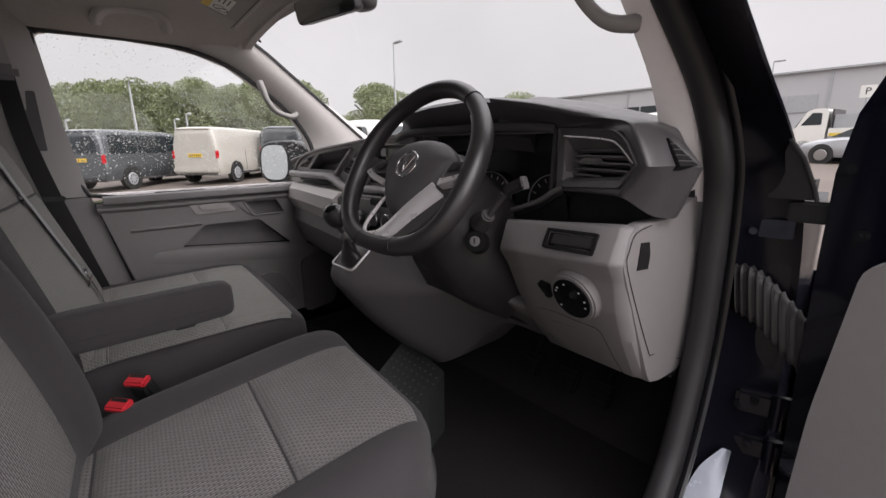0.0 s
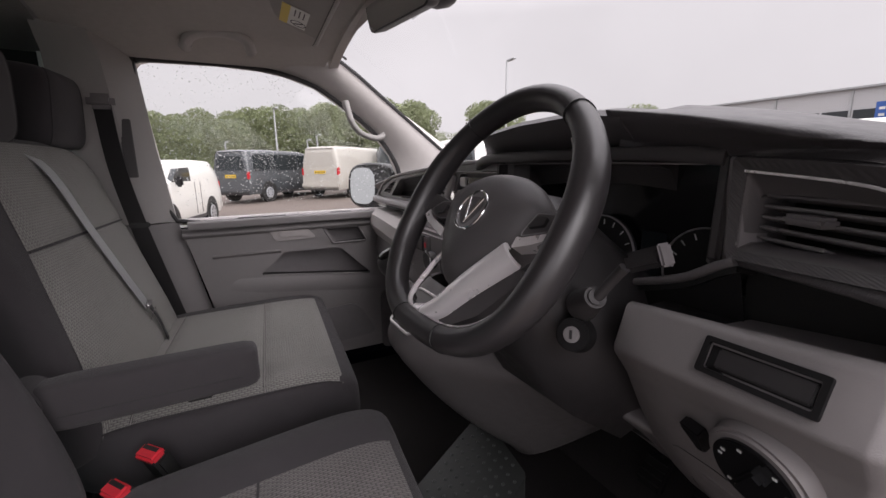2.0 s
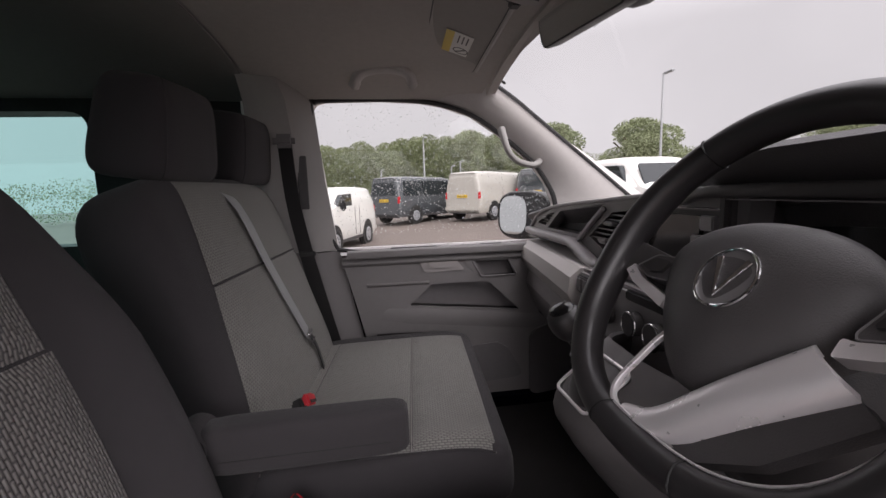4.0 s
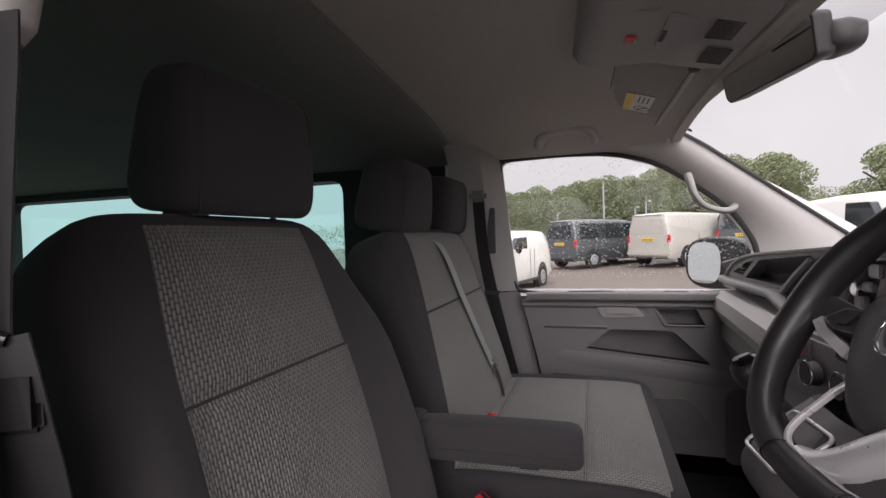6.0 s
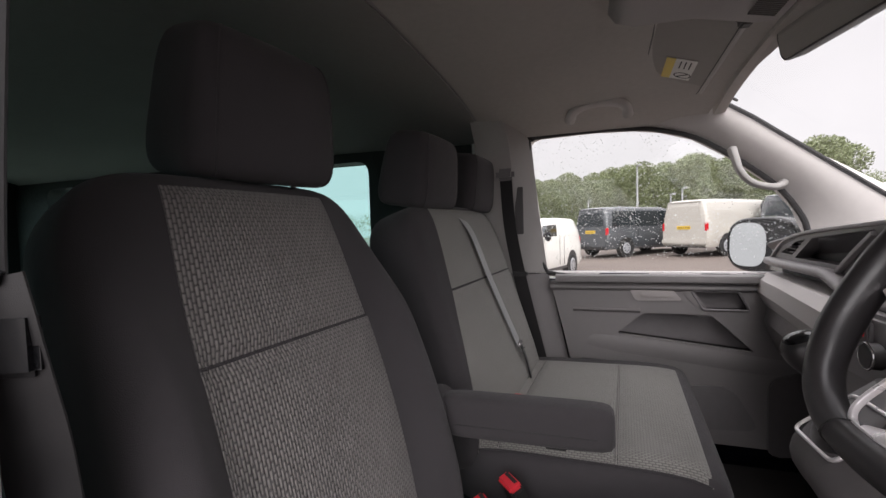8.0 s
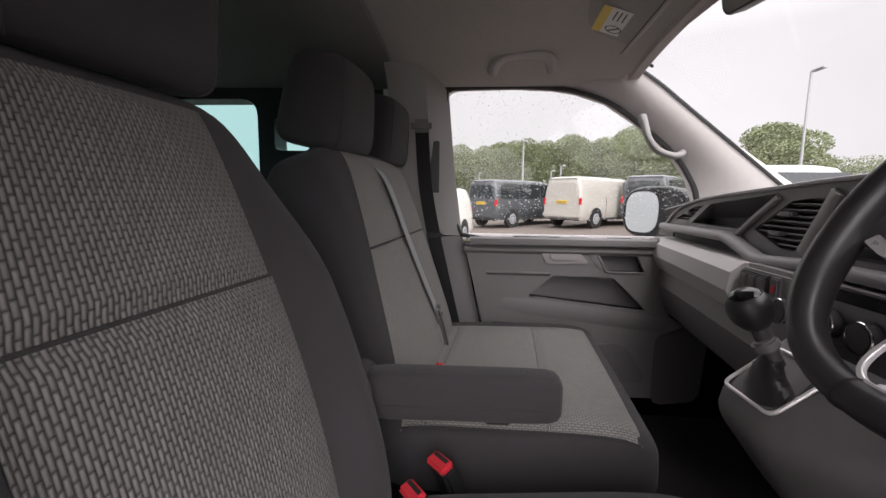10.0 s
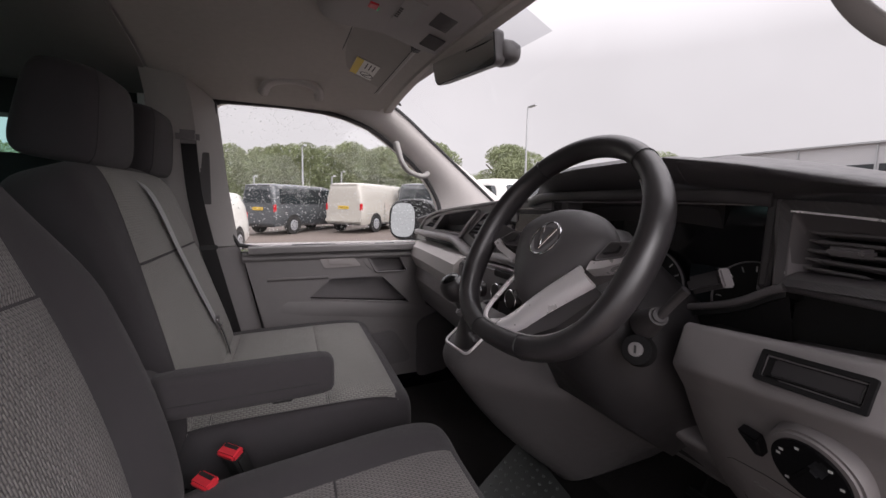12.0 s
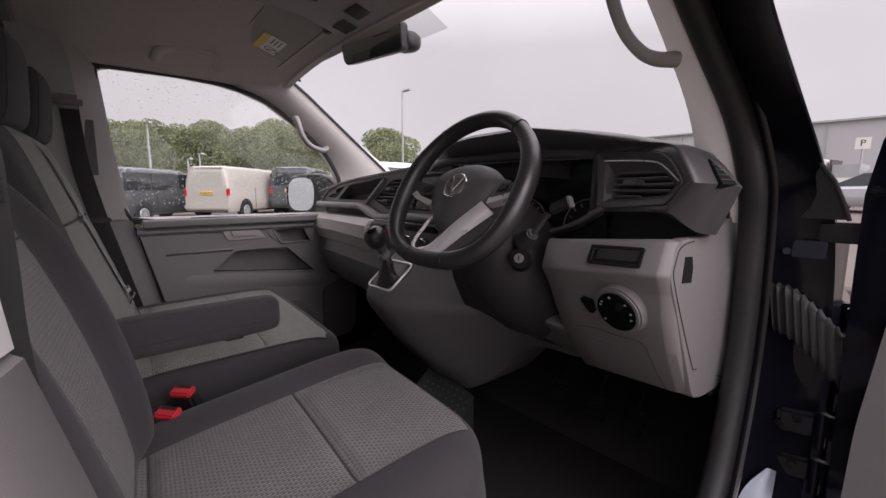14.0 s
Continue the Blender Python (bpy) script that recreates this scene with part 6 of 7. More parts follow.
grab("grab_rail", [(-0.690, 0.212, 1.890), (-0.668, 0.222, 1.906), (-0.652, 0.250, 1.918), (-0.640, 0.300, 1.922), (-0.632, 0.350, 1.915), (-0.638, 0.376, 1.902), (-0.655, 0.384, 1.884)], 0.0115, "trim_light", "grey roof grab handle", 1.5)
grab("grab_rail", [(-0.752, 0.690, 1.757), (-0.730, 0.690, 1.735), (-0.716, 0.700, 1.690), (-0.722, 0.732, 1.655), (-0.738, 0.785, 1.640), (-0.762, 0.818, 1.644), (-0.786, 0.832, 1.650)], 0.0098, "pillar_grey", "pale grey pillar grab handle beside the passenger window", 1.4)
grab("grab_rail", [(0.676, 0.560, 1.850), (0.655, 0.575, 1.815), (0.648, 0.600, 1.765), (0.656, 0.628, 1.715), (0.674, 0.650, 1.684), (0.692, 0.666, 1.672), (0.712, 0.682, 1.670)], 0.0080, "pillar_grey", "pale grey pillar grab handle beside the driver's door", 1.25)

visor = thing("sun_visor", "grey folded sun visor with a warning sticker", "sun visor", (-0.36, 0.47, 1.91))
vz = lambda x, y: 1.922 - 0.35 * (y - 0.48)
vis = rounded([(-0.135, 0.392), (-0.25, 0.400), (-0.395, 0.406), (-0.60, 0.424), (-0.672, 0.445), (-0.698, 0.485), (-0.690, 0.532), (-0.640, 0.545), (-0.55, 0.553), (-0.135, 0.534)], 0.02)
vb = prism(vis, "z", 0.0, 0.016, 0.006, seg=3)
for v in vb.verts:
    v.co.z += vz(v.co.x, v.co.y)
part("panel", vb, "visor_cloth", visor)
# shadow in the gap round the visor, drawn as a dark tube
part("edge", sweep([(x, y, vz(x, y) + 0.0005) for x, y in vis], round_profile(0.0045, 0.005, 2, 8), closed=True), "trim_dark", visor, "dark line standing in for the shadow gap round the visor")
part("hinge_rod", cyl((-0.13, 0.538, vz(-0.14, 0.538)), (-0.55, 0.558, vz(-0.54, 0.558)), 0.005, n=12), "trim_light", visor)
part("clip", box((-0.130, 0.536, vz(-0.13, 0.536) - 0.002), (0.026, 0.022, 0.016), 0.004), "trim_dark", visor)
stk = Matrix.Translation((-0.415, 0.479, vz(-0.415, 0.479) - 0.0012)) @ Matrix.Rotation(radians(-3), 4, "Z") @ Matrix.Rotation(radians(-19.3), 4, "X")
part("sticker", box((0, 0, 0), (0.137, 0.068, 0.001)), "sticker_white", visor, "white and yellow warning sticker").data.transform(stk)
part("sticker_band", box((0, -0.0235, -0.0006), (0.137, 0.021, 0.001)), "sticker_yellow", visor).data.transform(stk)
for k in range(3):
    part("sticker_line", box((0.034, 0.000 + 0.011 * k, -0.001), (0.045, 0.003, 0.001)), "ink", visor).data.transform(stk)
part("sticker_ring", sweep([(-0.036 + 0.019 * math.cos(a), 0.014 + 0.019 * math.sin(a), -0.001) for a in [2 * math.pi * i / 24 for i in range(24)]], round_profile(0.003, 0.001, 2, 6), closed=True), "ink", visor).data.transform(stk)
part("sticker_stroke", box((-0.036, 0.014, -0.001), (0.036, 0.003, 0.001), 0, Matrix.Rotation(radians(40), 3, "Z")), "ink", visor).data.transform(stk)

rc = thing("roof_console", "grey roof console with switches and a lamp", "console", (0.03, 0.44, 1.93))
RZ = lambda x, y: roof_z(x, y) - 0.012
def con_sec(y, x0, x1, h):
    z = RZ(0, y)
    return [Vector((x, y, q)) for x, q in ((x0, 1.955), (x0 + 0.004, z - h * 0.5), (x0 + 0.016, z - h), (x1 - 0.016, z - h), (x1 - 0.004, z - h * 0.5), (x1, 1.955))]


part("shell", loft([con_sec(*q) for q in ((0.30, -0.12, 0.13, 0.0), (0.315, -0.135, 0.145, 0.022), (0.35, -0.14, 0.15, 0.032), (0.45, -0.135, 0.15, 0.028), (0.54, -0.125, 0.145, 0.018), (0.572, -0.11, 0.13, 0.012), (0.582, -0.10, 0.12, 0.0))]), "trim_grey", rc, "grey console shell", 40)
part("switch_plate", box((0.015, 0.395, RZ(0, 0.395) - 0.0325), (0.17, 0.06, 0.006), 0.002, Matrix.Rotation(radians(-8), 3, "X")), "trim_grey", rc)
part("warning_switch", box((0.004, 0.394, RZ(0, 0.394) - 0.0365), (0.022, 0.018, 0.004), 0.001, Matrix.Rotation(radians(-8), 3, "X")), "red", rc, "small red switch")
part("switch_light", box((-0.004, 0.4055, RZ(0, 0.4055) - 0.0385), (0.012, 0.003, 0.003), 0.0005, Matrix.Rotation(radians(-8), 3, "X")), "lamp_green", rc, "thin green marker")
part("lamp_lens", box((0.02, 0.462, RZ(0, 0.462) - 0.0285), (0.11, 0.045, 0.006), 0.002, Matrix.Rotation(radians(-14), 3, "X")), "pillar_grey", rc, "pale lamp lens")
for k in range(5):
    part("lamp_slot", box((-0.012 + 0.009 * k, 0.446, RZ(0, 0.446) - 0.0325), (0.005, 0.008, 0.003), 0.0005, Matrix.Rotation(radians(-14), 3, "X")), "trim_dark", rc)
for k in range(10):
    for x0, y0 in ((0.018, 0.526), (-0.072, 0.540)):
        x = x0 + 0.0062 * k
        part("grille_slot", box((x, y0, RZ(0, y0) - 0.0205), (0.0028, 0.040, 0.003), 0.0, Matrix.Rotation(radians(-14), 3, "X")), "trim_dark", rc)

rm = thing("rear_view_mirror", "black rear-view mirror on the windscreen", "mirror", (-0.02, 0.62, 1.85))
RM = Matrix.Translation((-0.044, 0.628, 1.862)) @ Matrix.Rotation(radians(8), 4, "Z") @ Matrix.Rotation(radians(1), 4, "Y") @ Matrix.Rotation(radians(10), 4, "X")
prof = rounded([(-0.128, 0.012), (-0.120, 0.034), (0.116, 0.036), (0.124, 0.028), (0.120, -0.030), (0.110, -0.036), (-0.116, -0.034), (-0.126, -0.022)], 0.012, 4)
part("housing", loft([[RM @ Vector((a * s, y, b * s)) for a, b in prof] for y, s in ((-0.014, 0.98), (-0.008, 1.0), (0.014, 0.95), (0.028, 0.75), (0.034, 0.4))]), "trim_dark", rm, "black housing", 50)
part("mirror_glass", loft([[RM @ Vector((a * 0.95, y, b * 0.90)) for a, b in prof] for y in (-0.0150, -0.0125)]), "mirror", rm, "mirror glass")
part("arm", tube([(0.020, 0.655, 1.868), (0.022, 0.640, 1.890), (0.030, 0.590, 1.925)], 0.015), "trim_dark", rm)
part("sensor_pod", loft([[Vector((0.040 + a * k, y, 1.858 + b * k)) for a, b in round_profile(0.070, 0.050, 3, 24)] for y, k in ((0.650, 0.7), (0.656, 0.95), (0.680, 1.0), (0.700, 0.8), (0.706, 0.5))]), "trim_dark", rm, "black sensor pod", 60)

# ---- driver's door opening: middle pillar, belt, seals, front post ----
def post(rows):
    return loft([[Vector((x, y, z)) for x, y in pts] for z, pts in rows])


# daylight from the open door is put into this paler tone
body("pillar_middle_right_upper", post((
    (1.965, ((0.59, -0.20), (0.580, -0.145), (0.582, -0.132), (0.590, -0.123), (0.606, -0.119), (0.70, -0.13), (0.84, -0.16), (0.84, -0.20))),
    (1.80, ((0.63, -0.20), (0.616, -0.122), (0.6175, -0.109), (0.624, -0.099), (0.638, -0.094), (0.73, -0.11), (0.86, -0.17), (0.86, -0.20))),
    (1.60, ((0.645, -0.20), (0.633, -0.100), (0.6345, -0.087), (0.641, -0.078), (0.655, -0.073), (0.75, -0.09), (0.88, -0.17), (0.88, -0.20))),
    (1.386, ((0.658, -0.20), (0.648, -0.077), (0.6493, -0.064), (0.656, -0.055), (0.670, -0.050), (0.758, -0.0735), (0.89, -0.17), (0.89, -0.20))))), "trim_pale", "upper middle pillar trim, open-door daylight put into its off-white", 75)
body("pillar_middle_right_lower", post((
    (1.382, ((0.66, -0.20), (0.651, -0.060), (0.678, -0.046), (0.77, -0.068), (0.89, -0.17), (0.89, -0.20))),
    (1.30, ((0.67, -0.20), (0.658, -0.044), (0.69, -0.024), (0.78, -0.050), (0.89, -0.17), (0.89, -0.20))),
    (1.05, ((0.66, -0.20), (0.650, 0.0), (0.69, 0.03), (0.79, 0.0), (0.89, -0.15), (0.89, -0.20))),
    (0.72, ((0.65, -0.20), (0.640, 0.03), (0.69, 0.06), (0.80, 0.03), (0.89, -0.15), (0.89, -0.20))))), "trim_dash", "pale grey lower middle pillar trim", 45)
db_belt = thing("driver_seat_belt", "dark grey driver's seat belt hanging on the pillar", "seat belt", (0.64, -0.08, 1.7))
part("webbing", ribbon([(0.630, -0.084, 1.725), (0.6315, -0.084, 1.69), (0.635, -0.084, 1.644), (0.639, -0.084, 1.587), (0.642, -0.084, 1.534), (0.643, -0.082, 1.515)], 0.044, (-0.1, 1, 0)), "webbing", db_belt)
part("lower_webbing", ribbon([(0.646, -0.072, 1.520), (0.643, -0.068, 1.492), (0.638, -0.068, 1.462), (0.631, -0.068, 1.420), (0.626, -0.068, 1.370), (0.618, -0.062, 1.25), (0.612, -0.055, 1.05)], 0.044, (-0.45, 1, 0)), "webbing", db_belt)
part("tongue", box((0.640, -0.066, 1.481), (0.010, 0.036, 0.040), 0.004, Matrix.Rotation(radians(24), 3, "Z")), "gloss_black", db_belt, "black plastic tongue")
part("tongue_loop", tube([(0.658, -0.086, 1.516), (0.650, -0.074, 1.524), (0.642, -0.062, 1.520)], 0.0045), "gloss_black", db_belt)
part("anchor_cap", sweep([(0.622, -0.094, 1.712), (0.620, -0.094, 1.725), (0.614, -0.094, 1.758), (0.612, -0.094, 1.775)], round_profile(0.030, 0.04, 3, 20), (0, 1, 0), scale=lambda t: (0.7, 1, 1, 0.7)[round(t * 3)]), "trim_light", db_belt)

SEAL = [(0.70, -0.06, 1.925), (0.69, 0.20, 1.935), (0.700, 0.390, 1.92), (0.715, 0.530, 1.86), (0.726, 0.602, 1.80), (0.747, 0.703, 1.70), (0.772, 0.784, 1.60), (0.790, 0.826, 1.50), (0.790, 0.858, 1.42), (0.790, 0.868, 1.32), (0.790, 0.868, 1.22), (0.790, 0.855, 1.13), (0.792, 0.812, 1.02), (0.794, 0.765, 0.95), (0.80, 0.66, 0.86), (0.815, 0.45, 0.80), (0.815, 0.05, 0.79)]
body("door_seal_right", sweep(smooth_path(SEAL, 6), round_profile(0.046, 0.040, 2.6, 14), (1, 0, 0)), "rubber", "black rubber seal round the driver's door opening")
lip_ = [p + Vector((0.027, 0.006, 0.0)) for p in smooth_path(SEAL, 6)]
body("seal_lip_right", sweep(lip_, round_profile(0.008, 0.012, 2, 10), (1, 0, 0)), "gloss_black", "shiny black lip along the door seal")
# painted frame outside the seal, running down into the hinge post
FRAME_OUT = [(0.80, -0.06, 1.97), (0.80, 0.15, 1.98), (0.81, 0.33, 1.95), (0.83, 0.42, 1.86), (0.836, 0.47, 1.80), (0.845, 0.57, 1.70), (0.86, 0.694, 1.609), (0.872, 0.84, 1.523), (0.885, 0.91, 1.44), (0.893, 0.94, 1.32), (0.895, 0.945, 1.22), (0.895, 0.945, 1.13), (0.892, 0.92, 1.00), (0.888, 0.87, 0.90), (0.885, 0.74, 0.79), (0.88, 0.45, 0.73), (0.88, 0.05, 0.72)]
a_, b_ = smooth_path(SEAL, 6), smooth_path(FRAME_OUT, 6)
n_ = len(a_) - 1
body("door_frame_right", sheet(lambda u, v: a_[round(v * n_)].lerp(b_[round(v * n_)], u) + Vector((0, 0.018 + 0.02 * math.sin(math.pi * u), 0.0)), 8, n_, 0.004), "frame_black", "dark painted door frame")
body("front_post_right", loft([[Vector((x, y, z)) for x, y in ((0.80, 0.93), (0.885, 0.955), (0.898, 1.04), (0.86, 1.40), (0.80, 1.40))] for z in (0.50, 0.80, 1.10, 1.40)]), "frame_black", "dark painted hinge post")
body("wing_right", prism([(1.04, 0.55), (1.04, 1.27), (1.30, 1.24), (1.95, 1.02), (1.95, 0.55)], "x", 0.905, 0.945, 0.01), "paint_navy", "dark painted front wing")

# sky reflection on the painted frame, added as a pale strip of its own
lo_, hi_ = [smooth_path(q, 6) for q in ([(0.846, 0.872, 0.985), (0.826, 0.828, 0.960), (0.820, 0.778, 0.920), (0.822, 0.68, 0.85), (0.824, 0.50, 0.81)], [(0.856, 0.880, 0.982), (0.860, 0.846, 0.952), (0.866, 0.792, 0.908), (0.870, 0.69, 0.836), (0.872, 0.50, 0.796)])]
body("sill_glint", sheet(lambda u, v: lo_[round(v * (len(lo_) - 1))].lerp(hi_[round(v * (len(lo_) - 1))], u) + Vector((0, -0.001 * math.sin(math.pi * u), 0.0015 * math.sin(math.pi * u))), 6, len(lo_) - 1, 0.004), "sky_glint", "added pale strip standing in for sky reflected in the painted door frame")

qt = [(0.849, 1.432), (0.907, 1.431), (0.902, 1.449), (0.886, 1.490), (0.869, 1.516), (0.864, 1.500), (0.868, 1.470), (0.862, 1.450)]
body("corner_trim_right", loft([[Vector((x, 0.862 + d + 0.15 * (1.516 - z), z)) for x, z in rounded(qt, 0.004)] for d in (0.0, 0.008)]), "black", "black plastic corner cover of the door frame", 35)
body("corner_edge_right", sweep([Vector((x, 0.858 + 0.15 * (1.516 - z), z)) for x, z in ((0.869, 1.518), (0.888, 1.490), (0.904, 1.449), (0.909, 1.430))], round_profile(0.004, 0.006, 2, 8), (1, 0, 0)), "rubber_grey", "grey edge of the corner cover")

# ---- open driver's door ----
drv = thing("driver_door", "dark painted driver's door standing wide open, grey inside", "door", (0.93, 0.96, 0.55))
DM_ = Matrix.Translation((0.93, 0.955, 0)) @ Matrix.Rotation(radians(80), 4, "Z")
# closed: from y=0 back to -1.05, inner face towards -x
dw = [(-0.008, 0.62), (0.0, 1.35), (-0.0, 1.47), (-0.012, 1.55), (-0.04, 1.62), (-0.16, 1.74), (-0.30, 1.84), (-0.55, 1.92), (-1.02, 1.92), (-1.05, 1.4), (-1.05, 0.62)]
dh = [(-0.12, 1.40), (-0.14, 1.52), (-0.23, 1.66), (-0.36, 1.78), (-0.56, 1.85), (-0.95, 1.85), (-0.97, 1.40)]
part("shell", plate(dw, [dh], "x", -0.06, 0.0, DM_), "paint_navy", drv, "dark painted steel shell")
part("trim_panel", plate(rounded([(-0.022, 0.70), (-0.036, 1.12), (-0.060, 1.36), (-1.0, 1.38), (-1.0, 0.70)], 0.03), [], "x", -0.10, -0.062, DM_), "trim_dash", drv, "grey plastic door trim")
part("glass", plate(dh, [], "x", -0.032, -0.028, DM_), "glass_clear", drv)
for s_, z in ((0.012, 1.475), (0.040, 1.385)):
    c_ = Vector((-0.062, -s_, z))
    b_lt = part("bolt", cyl(DM_ @ c_, DM_ @ (c_ + Vector((-0.006, 0, 0))), 0.009, n=18, bev=0.001), "gloss_black", drv)
    part("bolt_head", cyl(DM_ @ (c_ + Vector((-0.006, 0, 0))), DM_ @ (c_ + Vector((-0.010, 0, 0))), 0.0045, n=6), "steel_dark", b_lt)
part("check_strap", box((0.858, 0.932, 1.376), (0.046, 0.010, 0.030), 0.002, Matrix.Rotation(radians(6), 3, "Z")), "steel_dark", drv, "dark steel door check strap")
part("strap_box", box((0.910, 0.945, 1.407), (0.088, 0.035, 0.034), 0.004), "black", drv)
part("strap_plate", box((0.817, 0.926, 1.372), (0.006, 0.024, 0.044), 0.001), "steel_dark", drv)
part("strap_bolt", cyl((0.829, 0.922, 1.372), (0.832, 0.908, 1.372), 0.006, n=12, bev=0.002), "steel_dark", drv)
GA = smooth_path([(0.822, 0.918, 1.270), (0.852, 0.910, 1.262), (0.882, 0.910, 1.236), (0.912, 0.916, 1.204), (0.938, 0.930, 1.172), (0.952, 0.945, 1.145)], 30)
rows = []
for i, p in enumerate(GA):
    t = i / (len(GA) - 1)
    s = 0.90 + 0.10 * abs(math.cos(math.pi * 13 * t)) ** 6
    rows.append([p + Vector((-0.012 * b / 0.09 + 0.004 * a / 0.06, a, b)) for a, b in round_profile(0.036 * s, (0.074 + 0.030 * math.sin(math.pi * (0.15 + 0.7 * t))) * s, 4.0, 22)])
part("wiring_gaiter", loft(rows), "rubber_grey", drv, "ribbed grey rubber wiring gaiter", 35)
for z in (1.07, 0.985):
    part("hinge", box((0.885, 0.925, z), (0.085, 0.022, 0.042), 0.006, Matrix.Rotation(radians(15), 3, "Z")), "frame_black", drv, "dark painted steel hinge")
    part("hinge_pin", cyl((0.905, 0.91, z - 0.032), (0.905, 0.91, z + 0.032), 0.008, n=16, bev=0.001), "frame_black", drv)
    for k in (-1, 1):
        part("hinge_bolt", cyl((0.862 + 0.012 * k, 0.915, z + 0.008 * k), (0.862 + 0.012 * k, 0.905, z + 0.008 * k), 0.007, n=6), "gloss_black", drv)

# ---- footwell: mat, pedals ----
mat_ = thing("floor_mat", "black carpet floor mat with a dotted grey heel pad", "floor mat", (-0.1, 0.8, FLOOR))
part("carpet", prism(rounded([(-0.72, 0.52), (0.74, 0.52), (0.74, 1.06), (-0.72, 1.06)], 0.05), "z", FLOOR, FLOOR + 0.008, 0.003), "carpet", mat_)
TRI = [(-0.011, 0.801), (0.217, 0.770), (0.261, 0.667), (0.30, 0.50), (0.111, 0.500)]
pad_z = lambda x, y: 0.918 - 0.30 * (0.801 - y)
hp = prism(rounded(TRI, 0.012), "z", -0.02, 0.0, 0.001)
for v in hp.verts:
    v.co.z = pad_z(v.co.x, v.co.y) if v.co.z > -0.01 else FLOOR + 0.004
part("heel_pad", hp, "rubber_pad", mat_, "grey dotted heel pad")
dots = bmesh.new()
for i in range(16):
    for j in range(16):
        x, y = -0.05 + 0.024 * i + 0.012 * (j % 2), 0.49 + 0.021 * j
        if inside((x, y), [(0.004, 0.790), (0.208, 0.762), (0.25, 0.667), (0.285, 0.51), (0.12, 0.51)]):
            z = pad_z(x, y)
            cyl((x, y, z - 0.001), (x, y, z + 0.003), 0.0042, 0.003, 6, dots)
tagged(part("grip_dots", dots, "dot_pale", mat_, "pale raised dots"), kind="stuff")
for n, (x, w) in enumerate(((0.30, 0.06), (0.42, 0.07), (0.53, 0.05))):
    pd = thing("pedal", "black rubber-covered foot pedal on a steel arm", "pedal", (x, 1.0, 0.86), "pedals")
    part("arm", tube([(x, 1.16, 1.15), (x, 1.13, 1.0), (x, 1.07, 0.88)], 0.007), "matte_black", pd)
    part("pad", box((x, 1.06, 0.865), (w, 0.02, 0.075), 0.006, Matrix.Rotation(radians(-35), 3, "X")), "matte_black", pd)
    for k in range(4):
        part("rib", box((x, 1.037 + 0.009 * k, 0.852 + 0.0135 * k), (w * 0.85, 0.004, 0.004), 0.001), "black", pd)

# ---- outside: car park ----
def ground_z(x, y):
    return -0.009 * x + 0.034 * y


def polar(az, d):
    """A place d metres off in the compass direction az (degrees to the left of ahead)."""
    return Vector((0.85 - d * math.sin(radians(az)), 0.2 + d * math.cos(radians(az)), 0))


def grounded(p):
    return Vector((p.x, p.y, ground_z(p.x, p.y)))


body("ground", sheet(lambda u, v: Vector((-200 + 400 * u, -200 + 400 * v, ground_z(-200 + 400 * u, -200 + 400 * v))), 8, 8), "asphalt", "wet brown-grey car park surface")


